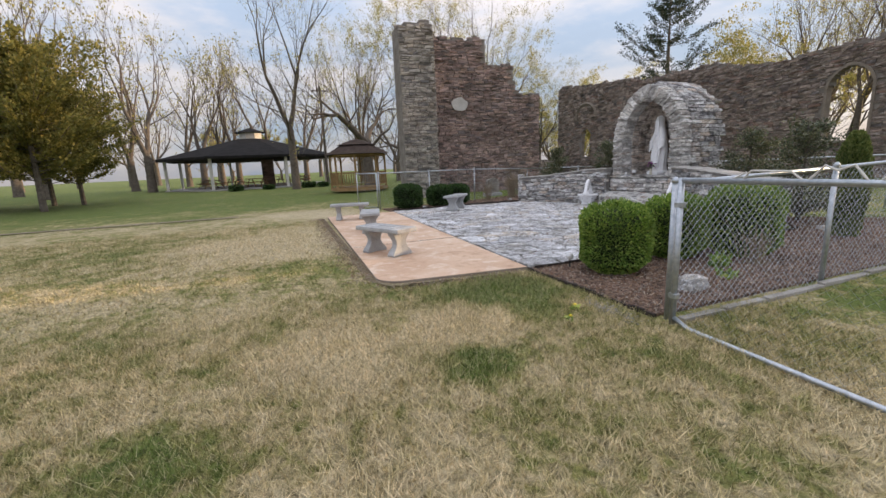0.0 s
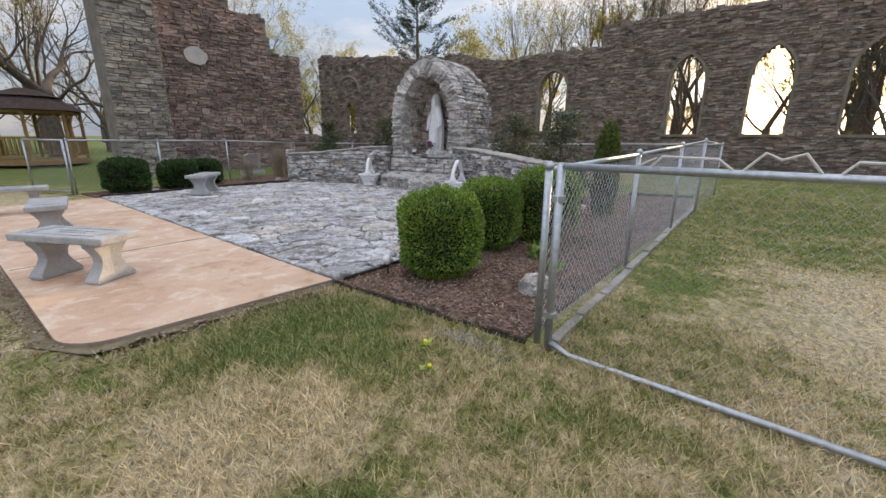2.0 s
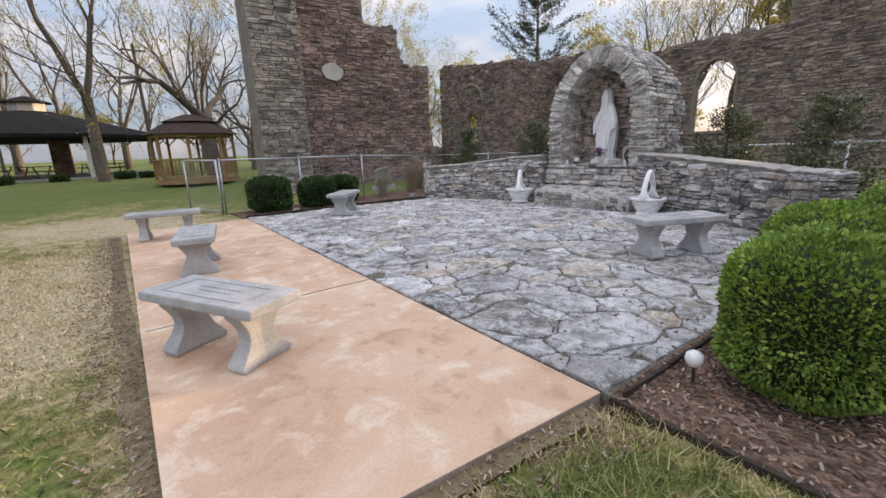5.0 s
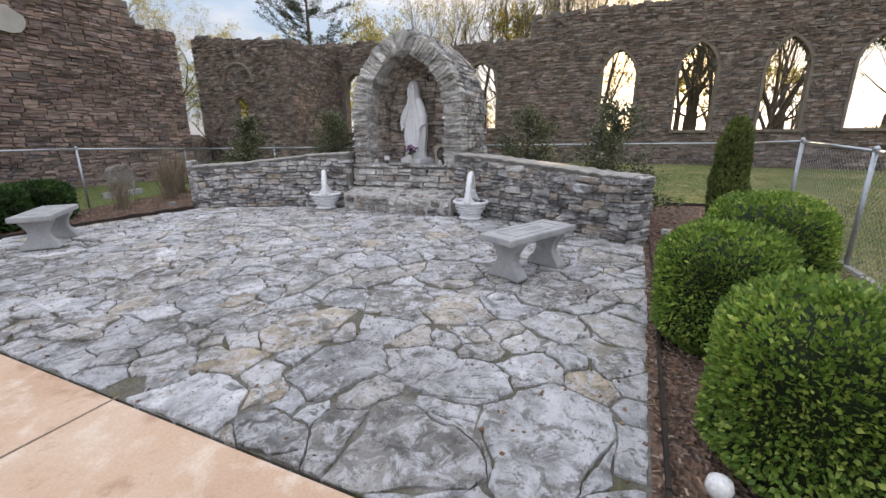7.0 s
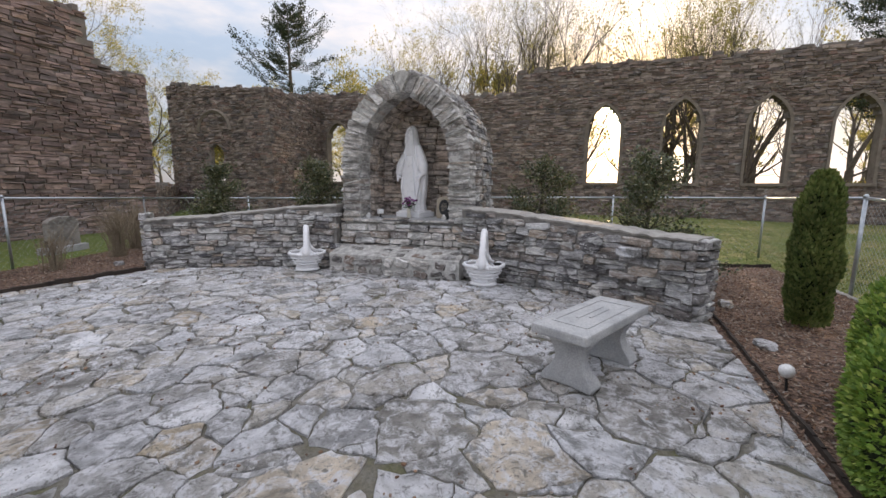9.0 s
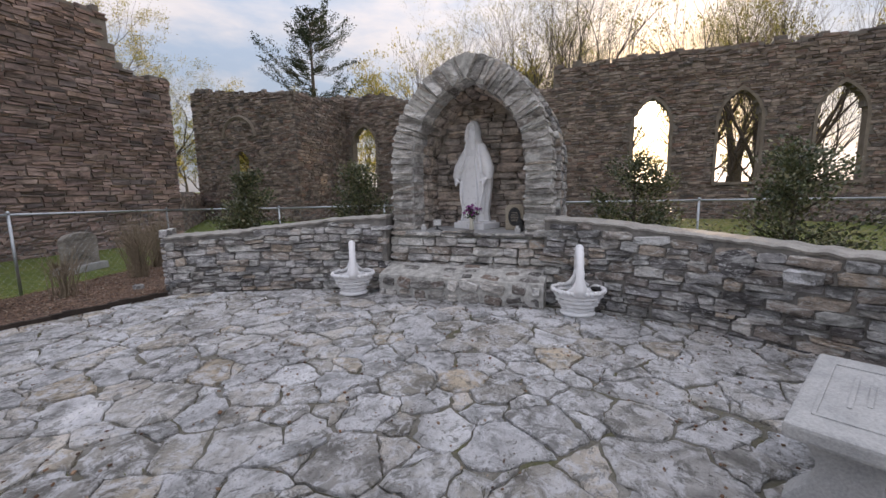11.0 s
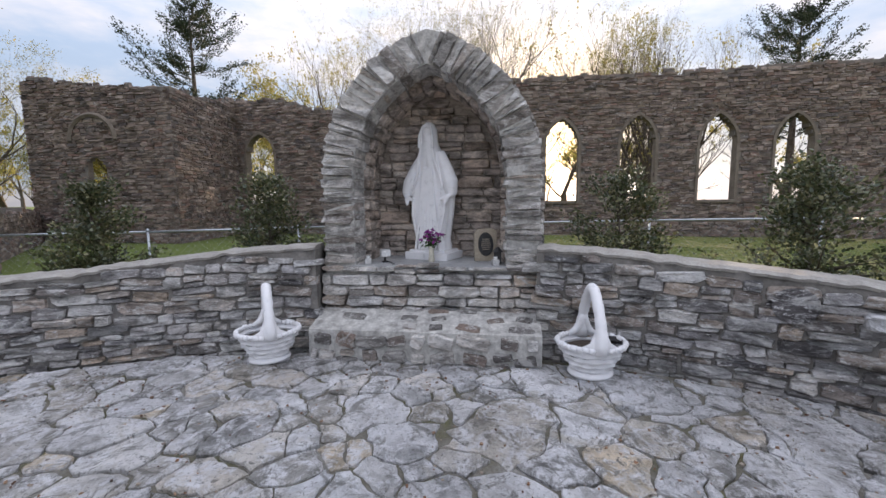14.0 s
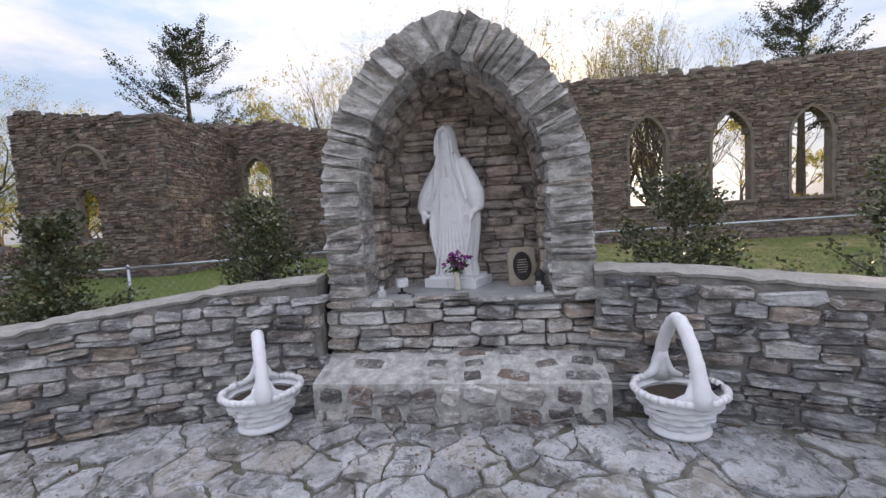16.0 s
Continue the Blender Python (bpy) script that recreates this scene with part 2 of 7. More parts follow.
SPOTS = [(1.15, 2.55, 0.36, -0.16), (1.45, 3.35, 0.6, 0.12), (2.5, 1.9, 0.75, -0.03), (2.6, 0.6, 0.8, 0.05), (2.0, 4.0, 1.0, -0.09), (0.4, 3.2, 0.9, 0.07), (5.4, 0.6, 1.5, 0.17), (5.2, 1.9, 0.8, -0.08),
         (-0.3, 9.0, 2.2, 0.1), (0.6, 14.8, 2.2, 0.12), (0.1, 6.4, 0.9, -0.09), (-4.5, 8.5, 3.0, -0.06), (-0.9, 2.2, 0.5, -0.08), (0.2, 1.5, 0.7, 0.06)]
GREEN, OLIVE, STRAW, PALE = (0.125, 0.165, 0.04), (0.24, 0.23, 0.085), (0.40, 0.335, 0.19), (0.5, 0.42, 0.28)
m, nt, b, pos = base_mat("turf_soil", 0.95)
c, h = lawn_colour(nt, pos, GREEN, OLIVE, STRAW, PALE)
nt.links.new(c, b.inputs["Base Color"])
bump(nt, b, h, 0.9, 0.05)
m, nt, b, pos = base_mat("grass_blade", 0.7)
c, h = lawn_colour(nt, pos, tuple(1.15 * v for v in GREEN), tuple(1.15 * v for v in OLIVE), tuple(1.25 * v for v in STRAW), tuple(1.3 * v for v in PALE))
rnd = nt.nodes.new("ShaderNodeNewGeometry").outputs["Random Per Island"]
c = mix_col(nt, ramp(nt, rnd, [(0.5, (0, 0, 0)), (0.95, (0.6, 0.6, 0.6))]), c, (0.44, 0.38, 0.25))
c = mix_col(nt, 1.0, c, ramp(nt, rnd, [(0.0, (0.45, 0.48, 0.42)), (0.3, (1.05, 1.05, 1.05)), (1.0, (1.4, 1.35, 1.3))]), "MULTIPLY")
nt.links.new(c, b.inputs["Base Color"])

for name_, node_, out_ in (("flagstone", "ShaderNodeObjectInfo", "Random"), ("flagstone_joined", "ShaderNodeNewGeometry", "Random Per Island")):
    m, nt, b, pos = base_mat(name_, 0.92)
    rnd = nt.nodes.new(node_).outputs[out_]
    c = ramp(nt, rnd, [(0.05, (0.5, 0.505, 0.52)), (0.18, (0.36, 0.345, 0.32)), (0.31, (0.62, 0.62, 0.63)), (0.43, (0.45, 0.42, 0.37)), (0.55, (0.3, 0.295, 0.29)), (0.68, (0.55, 0.555, 0.57)), (0.8, (0.5, 0.42, 0.31)), (0.9, (0.68, 0.68, 0.69))])
    n0 = noise_tex(nt, pos, 1.1, 5, 0.6)
    n1 = noise_tex(nt, pos, 3.6, 6, 0.65, 0.4)
    n2 = noise_tex(nt, pos, 42, 5, 0.7)
    n3 = noise_tex(nt, pos, 8.0, 9, 0.74, 0.7)
    n4 = noise_tex(nt, pos, 13.0, 8, 0.72, 1.2)
    n5 = noise_tex(nt, pos, 2.2, 7, 0.66, 0.5)
    c = mix_col(nt, 1.0, c, ramp(nt, n1, [(0.34, (0.5, 0.5, 0.49)), (0.6, (1.42, 1.42, 1.44))]), "MULTIPLY")
    c = mix_col(nt, ramp(nt, n3, [(0.47, (0, 0, 0)), (0.58, (0.9, 0.9, 0.9))]), c, (0.8, 0.8, 0.83))
    n6 = noise_tex(nt, pos, 5.5, 9, 0.75, 0.9)
    c = mix_col(nt, ramp(nt, n6, [(0.4, (0.75, 0.75, 0.75)), (0.46, (0, 0, 0))]), c, (0.2, 0.195, 0.18))
    c = mix_col(nt, ramp(nt, n5, [(0.59, (0, 0, 0)), (0.7, (0.55, 0.55, 0.55))]), c, (0.4, 0.35, 0.26))
    c = mix_col(nt, ramp(nt, n4, [(0.36, (0.85, 0.85, 0.85)), (0.43, (0, 0, 0))]), c, (0.16, 0.155, 0.14))
    c = mix_col(nt, ramp(nt, n2, [(0.33, (0.7, 0.7, 0.7)), (0.43, (0, 0, 0))]), c, (0.17, 0.16, 0.145))
    c = mix_col(nt, 1.0, c, ramp(nt, n0, [(0.35, (0.84, 0.83, 0.82)), (0.6, (1.12, 1.12, 1.12))]), "MULTIPLY")
    nt.links.new(c, b.inputs["Base Color"])
    bump(nt, b, math_node(nt, "ADD", math_node(nt, "ADD", math_node(nt, "MULTIPLY", n2, 0.7), math_node(nt, "MULTIPLY", n1, 3.0)), math_node(nt, "MULTIPLY", n3, 1.6)), 1.0, 0.04)
stone_mat("rubble", [(0.397, 0.389, 0.397), (0.214, 0.201, 0.194), (0.68, 0.68, 0.662), (0.465, 0.4, 0.352), (0.115, 0.113, 0.121), (0.68, 0.68, 0.68), (0.286, 0.257, 0.242), (0.59, 0.49, 0.396), (0.18, 0.173, 0.18), (0.529, 0.511, 0.511)],
          spots=(0.74, 0.735, 0.73), blot=8, spot_at=0.55, strength=1.0, smear=(0.66, 0.655, 0.64), weather=0.5)
stone_mat("arch_stone", [(0.56, 0.54, 0.52), (0.4, 0.375, 0.35), (0.68, 0.67, 0.65), (0.52, 0.45, 0.39), (0.26, 0.25, 0.245), (0.62, 0.6, 0.57)],
          spots=(0.72, 0.71, 0.69), blot=7, spot_at=0.55, strength=1.0, smear=(0.74, 0.73, 0.71), weather=0.35)
stone_mat("step_stone", [(0.26, 0.25, 0.245), (0.17, 0.16, 0.155), (0.36, 0.345, 0.33), (0.3, 0.23, 0.19), (0.2, 0.19, 0.19)],
          spots=(0.6, 0.59, 0.57), blot=9, spot_at=0.54, strength=1.0, smear=(0.6, 0.59, 0.57))
stone_mat("rubble_joined", [(0.383, 0.368, 0.368), (0.291, 0.268, 0.253), (0.506, 0.49, 0.475), (0.429, 0.383, 0.344), (0.214, 0.206, 0.206)],
          spots=(0.42, 0.41, 0.39), island=True, blot=9, spot_at=0.6)
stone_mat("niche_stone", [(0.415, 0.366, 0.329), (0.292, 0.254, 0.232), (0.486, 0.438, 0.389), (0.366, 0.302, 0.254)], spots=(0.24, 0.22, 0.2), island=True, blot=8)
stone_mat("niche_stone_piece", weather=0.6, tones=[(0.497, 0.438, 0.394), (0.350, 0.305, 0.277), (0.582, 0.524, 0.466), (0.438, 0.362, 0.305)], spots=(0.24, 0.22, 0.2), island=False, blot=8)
stone_mat("ruin_stone", weather=0.25, tones=[(0.233, 0.183, 0.153), (0.16, 0.124, 0.109), (0.306, 0.254, 0.218), (0.212, 0.139, 0.113), (0.131, 0.116, 0.113), (0.291, 0.233, 0.197)],
          spots=(0.38, 0.355, 0.325), island=True, blot=1.7, fine=14, spot_at=0.57)
stone_mat("ruin_stone_piece", weather=0.25, tones=[(0.233, 0.183, 0.153), (0.16, 0.124, 0.109), (0.306, 0.254, 0.218), (0.212, 0.139, 0.113), (0.131, 0.116, 0.113), (0.291, 0.233, 0.197)],
          spots=(0.38, 0.355, 0.325), island=False, blot=1.7, fine=14, spot_at=0.57)
stone_mat("ruin_stone_red", weather=0.25, tones=[(0.294, 0.213, 0.188), (0.188, 0.141, 0.133), (0.356, 0.275, 0.242), (0.263, 0.181, 0.158), (0.156, 0.133, 0.133), (0.325, 0.235, 0.196)],
          spots=(0.2, 0.16, 0.14), island=True, blot=1.4, fine=16, spot_at=0.64)
stone_mat("ruin_stone_red_piece", weather=0.25, tones=[(0.294, 0.213, 0.188), (0.188, 0.141, 0.133), (0.356, 0.275, 0.242), (0.263, 0.181, 0.158), (0.156, 0.133, 0.133), (0.325, 0.235, 0.196)],
          spots=(0.2, 0.16, 0.14), island=False, blot=1.4, fine=16, spot_at=0.64)
stone_mat("buttress_stone", weather=0.25, tones=[(0.33, 0.308, 0.275), (0.242, 0.22, 0.198), (0.396, 0.363, 0.319), (0.286, 0.248, 0.209), (0.187, 0.176, 0.171)], spots=(0.4, 0.38, 0.34), island=True, blot=2, fine=16)
stone_mat("buttress_stone_piece", weather=0.25, tones=[(0.33, 0.308, 0.275), (0.242, 0.22, 0.198), (0.396, 0.363, 0.319), (0.286, 0.248, 0.209), (0.187, 0.176, 0.171)], spots=(0.4, 0.38, 0.34), island=False, blot=2, fine=16)
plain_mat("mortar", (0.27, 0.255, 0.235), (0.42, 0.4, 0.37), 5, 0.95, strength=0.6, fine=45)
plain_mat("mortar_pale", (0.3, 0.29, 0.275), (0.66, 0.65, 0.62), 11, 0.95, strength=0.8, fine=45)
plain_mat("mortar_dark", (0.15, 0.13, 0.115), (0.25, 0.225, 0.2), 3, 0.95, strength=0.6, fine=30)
plain_mat("mortar_grey", (0.13, 0.122, 0.115), (0.3, 0.285, 0.265), 6, 0.95, strength=0.7, fine=40)
plain_mat("dressed_stone", (0.17, 0.14, 0.115), (0.26, 0.22, 0.18), 3, 0.9, strength=0.4, fine=30)
plain_mat("patch_plaster", (0.42, 0.4, 0.38), (0.55, 0.53, 0.5), 2.5, 0.9)
m, nt, b, pos = base_mat("joint_soil", 0.95)
n1 = noise_tex(nt, pos, 3.4, 5, 0.6)
n2 = noise_tex(nt, pos, 50, 4, 0.7)
c = ramp(nt, n1, [(0.34, (0.27, 0.26, 0.24)), (0.46, (0.17, 0.16, 0.135)), (0.56, (0.14, 0.13, 0.1)), (0.66, (0.12, 0.12, 0.06)), (0.76, (0.22, 0.18, 0.13))])
c = mix_col(nt, 1.0, c, ramp(nt, n2, [(0.25, (0.6, 0.6, 0.6)), (0.75, (1.4, 1.4, 1.4))]), "MULTIPLY")
nt.links.new(c, b.inputs["Base Color"])
bump(nt, b, n2, 0.8, 0.02)
m, nt, b, pos = base_mat("tan_slab", 0.75)
n1 = noise_tex(nt, pos, 1.1, 6, 0.6, 0.5)
n2 = noise_tex(nt, pos, 4.0, 6, 0.62, 0.3)
n3 = noise_tex(nt, pos, 70, 3)
c = ramp(nt, n1, [(0.3, (0.52, 0.335, 0.225)), (0.55, (0.61, 0.43, 0.305)), (0.75, (0.68, 0.52, 0.395))])
c = mix_col(nt, ramp(nt, n2, [(0.52, (0, 0, 0)), (0.66, (0.8, 0.8, 0.8))]), c, (0.74, 0.62, 0.5))
c = mix_col(nt, ramp(nt, n2, [(0.32, (0.7, 0.7, 0.7)), (0.43, (0, 0, 0))]), c, (0.42, 0.27, 0.175))
c = mix_col(nt, 1.0, c, ramp(nt, n3, [(0.2, (0.86, 0.86, 0.86)), (0.8, (1.08, 1.08, 1.08))]), "MULTIPLY")
nt.links.new(c, b.inputs["Base Color"])
bump(nt, b, math_node(nt, "ADD", n2, math_node(nt, "MULTIPLY", n3, 0.5)), 0.25, 0.02)
plain_mat("slab_side", (0.24, 0.19, 0.15), (0.33, 0.28, 0.23), 6, 0.95, strength=0.5)
plain_mat("cast_concrete", (0.33, 0.335, 0.34), (0.46, 0.46, 0.46), 5, 0.9, strength=0.4, fine=80)
plain_mat("kerb_concrete", (0.21, 0.195, 0.17), (0.41, 0.39, 0.36), 2.5, 0.95, strength=0.5)
m, nt, b, pos = base_mat("white_paint", 0.6)
n1 = noise_tex(nt, pos, 14, 5, 0.65)
c = ramp(nt, n1, [(0.3, (0.7, 0.7, 0.72)), (0.42, (0.83, 0.83, 0.85)), (0.7, (0.87, 0.87, 0.89))])
nt.links.new(c, b.inputs["Base Color"])
bump(nt, b, noise_tex(nt, pos, 70, 4), 0.15, 0.01)
m, nt, b, pos = base_mat("galvanised", 0.42, 0.85)
n1 = noise_tex(nt, pos, 30, 4)
nt.links.new(ramp(nt, n1, [(0.3, (0.36, 0.39, 0.43)), (0.7, (0.52, 0.55, 0.58))]), b.inputs["Base Color"])
m, nt, b, pos = base_mat("mulch_bed", 0.95)
n1 = noise_tex(nt, pos, 3, 4)
vor = nt.nodes.new("ShaderNodeTexVoronoi")
vor.inputs["Scale"].default_value = 34
nt.links.new(pos, vor.inputs["Vector"])
c = ramp(nt, n1, [(0.3, (0.12, 0.08, 0.06)), (0.7, (0.21, 0.15, 0.12))])
c = mix_col(nt, 1.0, c, ramp(nt, vor.outputs["Color"], [(0.1, (0.4, 0.4, 0.4)), (0.9, (1.7, 1.6, 1.5))]), "MULTIPLY")
nt.links.new(c, b.inputs["Base Color"])
bump(nt, b, vor.outputs["Distance"], 1.0, 0.04)
leaf_mat("mulch_chip", [(0.13, 0.075, 0.055), (0.24, 0.14, 0.09), (0.09, 0.062, 0.055), (0.36, 0.25, 0.18), (0.19, 0.115, 0.08), (0.46, 0.39, 0.33), (0.3, 0.26, 0.24)], 0.9, 0.2, 0.0)
leaf_mat("box_leaf", [(0.104, 0.192, 0.036), (0.178, 0.296, 0.053), (0.267, 0.385, 0.074), (0.134, 0.252, 0.047), (0.415, 0.504, 0.119)], 0.5, 0.35, 0.25)
leaf_mat("box_leaf_dark", [(0.032, 0.07, 0.024), (0.052, 0.104, 0.032), (0.072, 0.132, 0.04)], 0.5, 0.35, 0.15)
leaf_mat("holly_leaf", [(0.05, 0.072, 0.035), (0.09, 0.112, 0.05), (0.15, 0.165, 0.085), (0.042, 0.058, 0.032), (0.24, 0.23, 0.13)], 0.28, 0.6, 0.2)
leaf_mat("cypress_leaf", [(0.09, 0.13, 0.04), (0.14, 0.19, 0.055), (0.2, 0.23, 0.08)], 0.6, 0.3, 0.3)
leaf_mat("conifer_leaf", [(0.0252, 0.042, 0.0252), (0.0392, 0.0588, 0.0336), (0.056, 0.077, 0.042)], 0.6, 0.3, 0.15)
leaf_mat("olive_leaf", [(0.168, 0.168, 0.0504), (0.252, 0.235, 0.0672), (0.134, 0.143, 0.0504), (0.336, 0.286, 0.084)], 0.6, 0.3, 0.35)
leaf_mat("bud_leaf", [(0.34, 0.33, 0.1), (0.44, 0.4, 0.13), (0.28, 0.28, 0.1), (0.5, 0.43, 0.16)], 0.6, 0.3, 0.6)
leaf_mat("purple_petal", [(0.35, 0.06, 0.34), (0.5, 0.12, 0.45), (0.26, 0.04, 0.3)], 0.6, 0.2, 0.3)
plain_mat("bark", (0.085, 0.07, 0.058), (0.17, 0.145, 0.12), 6, 0.95, strength=0.7, fine=25)
plain_mat("bark_pale", (0.12, 0.092, 0.068), (0.2, 0.16, 0.12), 5, 0.95, strength=0.5, fine=25)
# near-black green: the shade deep inside a shrub, as a colour
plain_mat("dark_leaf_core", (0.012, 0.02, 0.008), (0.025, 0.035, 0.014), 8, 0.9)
plain_mat("roof_shingle", (0.016, 0.015, 0.015), (0.028, 0.026, 0.025), 2, 0.95, strength=0.5, fine=12, spec=0.08)
plain_mat("gazebo_wood", (0.27, 0.17, 0.075), (0.38, 0.25, 0.12), 4, 0.8, fine=30)
plain_mat("gazebo_roof", (0.05, 0.036, 0.03), (0.085, 0.065, 0.055), 3, 0.95, fine=14, spec=0.1)
plain_mat("post_white", (0.55, 0.53, 0.5), (0.68, 0.66, 0.62), 4, 0.7)
plain_mat("dark_metal", (0.03, 0.03, 0.032), (0.06, 0.06, 0.062), 20, 0.5, 0.4)
plain_mat("black_edging", (0.025, 0.02, 0.018), (0.06, 0.045, 0.035), 9, 0.8)
plain_mat("tan_stone", (0.36, 0.31, 0.24), (0.46, 0.4, 0.32), 14, 0.85)
plain_mat("lamp_grey", (0.5, 0.5, 0.5), (0.62, 0.62, 0.62), 30, 0.4, 0.3)
plain_mat("glass_globe", (0.72, 0.72, 0.72), (0.8, 0.8, 0.8), 30, 0.15, 0.0, 0.02, spec=0.6)
plain_mat("vase_cream", (0.6, 0.57, 0.48), (0.68, 0.65, 0.55), 30, 0.35)
plain_mat("litter_soil", (0.13, 0.105, 0.06), (0.24, 0.195, 0.12), 9, 0.95, strength=0.8, fine=40)
plain_mat("moss_green", (0.12, 0.135, 0.04), (0.2, 0.2, 0.07), 4, 0.9)
plain_mat("soil", (0.05, 0.04, 0.032), (0.09, 0.07, 0.055), 20, 0.95, strength=0.7)
plain_mat("yellow_petal", (0.75, 0.55, 0.03), (0.8, 0.62, 0.05), 30, 0.6)
plain_mat("dry_stem", (0.2, 0.16, 0.11), (0.32, 0.26, 0.19), 20, 0.9)
plain_mat("table_wood", (0.2, 0.11, 0.06), (0.28, 0.17, 0.1), 4, 0.8)
plain_mat("grey_paving", (0.3, 0.29, 0.28), (0.4, 0.39, 0.37), 0.4, 0.9)


# ---- mesh helpers ----
class Geo:
    """Vertices and faces gathered for one mesh."""

    def __init__(self):
        self.v, self.f = [], []

    def add(self, verts, faces):
        n = len(self.v)
        self.v.extend(tuple(p) for p in verts)
        self.f.extend([tuple(i + n for i in f) for f in faces])
        return self

    def box(self, c, s, rz=0.0, m=None):
        hx, hy, hz = s[0] / 2, s[1] / 2, s[2] / 2
        pts = [Vector((x, y, z)) for z in (-hz, hz) for y in (-hy, hy) for x in (-hx, hx)]
        rot = Matrix.Rotation(rz, 3, "Z") if m is None else m
        pts = [rot @ p + Vector(c) for p in pts]
        return self.add(pts, [(0, 2, 3, 1), (4, 5, 7, 6), (0, 1, 5, 4), (2, 6, 7, 3), (0, 4, 6, 2), (1, 3, 7, 5)])

    def tube(self, pts, radii, sides=6, caps=True):
        pts = [Vector(p) for p in pts]
        if not isinstance(radii, (list, tuple)):
            radii = [radii] * len(pts)
        rings = []
        d0 = (pts[1] - pts[0]).normalized()
        u = d0.orthogonal().normalized()
        for i, p in enumerate(pts):
            d = (pts[min(i + 1, len(pts) - 1)] - pts[max(i - 1, 0)]).normalized()
            u = (u - d * u.dot(d)).normalized()
            w = d.cross(u)
            rings.append([p + (u * math.cos(2 * math.pi * k / sides) + w * math.sin(2 * math.pi * k / sides)) * radii[i] for k in range(sides)])
        verts = [q for r in rings for q in r]
        faces = []
        for i in range(len(pts) - 1):
            for k in range(sides):
                a, b2 = i * sides + k, i * sides + (k + 1) % sides
                faces.append((a, b2, b2 + sides, a + sides))
        if caps:
            faces.append(tuple(range(sides))[::-1])
            faces.append(tuple(range((len(pts) - 1) * sides, len(pts) * sides)))
        return self.add(verts, faces)

    def lathe(self, rows, c=(0, 0, 0), seg=20):
        """rows: (radius_x, radius_y, z), from the bottom up."""
        verts, faces = [], []
        for rx, ry, z in rows:
            verts += [(c[0] + rx * math.cos(2 * math.pi * k / seg), c[1] + ry * math.sin(2 * math.pi * k / seg), c[2] + z) for k in range(seg)]
        for i in range(len(rows) - 1):
            for k in range(seg):
                a, b2 = i * seg + k, i * seg + (k + 1) % seg
                faces.append((a, b2, b2 + seg, a + seg))
        faces.append(tuple(range(seg))[::-1])
        faces.append(tuple(range((len(rows) - 1) * seg, len(rows) * seg)))
        return self.add(verts, faces)

    def prism(self, poly, z0, z1):
        n = len(poly)
        zz = (lambda z: z if callable(z) else (lambda x, y: z))
        f0, f1 = zz(z0), zz(z1)
        verts = [(x, y, f0(x, y)) for x, y in poly] + [(x, y, f1(x, y)) for x, y in poly]
        faces = [tuple(range(n))[::-1], tuple(range(n, 2 * n))] + [(i, (i + 1) % n, n + (i + 1) % n, n + i) for i in range(n)]
        return self.add(verts, faces)


def mesh_of(name, geo, mat, bevel=0.0, smooth=False, segments=2):
    me = bpy.data.meshes.new(name)
    me.from_pydata(geo.v, [], geo.f)
    if bevel:
        bm = bmesh.new()
        bm.from_mesh(me)
        edges = [e for e in bm.edges if len(e.link_faces) == 2 and e.calc_face_angle(0) > 0.5]
        bmesh.ops.bevel(bm, geom=edges, offset=bevel, segments=segments, affect="EDGES", profile=0.6)
        bm.to_mesh(me)
        bm.free()
    for k in (mat if isinstance(mat, (list, tuple)) else [mat]):
        me.materials.append(MATS[k])
    if smooth:
        me.polygons.foreach_set("use_smooth", [True] * len(me.polygons))
    me.update()
    return me


def part(name, geo, mat, parent=None, label="", bevel=0.0, smooth=False):
    ob = new(name, mesh_of(name, geo, mat, bevel, smooth))
    if parent is not None:
        ob.parent = parent
    if label:
        ob["label"] = label
    return ob


def thing(name, m, label, category, group="", kind=""):
    """An Empty at the base of a thing, which its parts hang from."""
    ob = new(name)
    ob.empty_display_size = 0.1
    ob.matrix_world = m
    return tagged(ob, label, category, group, kind)


rng = random.Random(7)
nrg = np.random.default_rng(7)


def smooth01(v):
    v = min(1.0, max(0.0, v))
    return v * v * (3 - 2 * v)


def ground_z(x, y):
    z = 0.07 * smooth01((y + 0.36 * x) / 5.0) + 0.08 * smooth01((x - 2.5) / 6.0) * smooth01((y + 2) / 4)
    return z + 0.25 * smooth01((y - 18) / 30.0) * smooth01((24 - x) / 20)


def flag_z(x, y=0):
    return 0.125 + 0.0125 * (x - 3.0)

# ---- ground ----
def graded(lo, hi, fine_lo, fine_hi, step):
    out, v, s = [], fine_lo, step
    while v <= fine_hi:
        out.append(v)
        v += step
    up, s = out[-1], step
    right = []
    while up < hi:
        s *= 1.22
        up += s
        right.append(min(up, hi))
    dn, s = fine_lo, step
    left = []
    while dn > lo:
        s *= 1.22
        dn -= s
        left.append(max(dn, lo))
    return left[::-1] + out + right


PATIO = [(1.0, 4.75), (3.0, 4.5), (7.9, 4.4), (8.9, 8.5), (7.6, 12.4), (3.2, 13.1), (1.1, 13.05)]


def inside(p, poly):
    x, y = p
    hit = False
    for i in range(len(poly)):
        (x0, y0), (x1, y1) = poly[i], poly[i - 1]
        if (y0 > y) != (y1 > y) and x < (x1 - x0) * (y - y0) / (y1 - y0) + x0:
            hit = not hit
    return hit


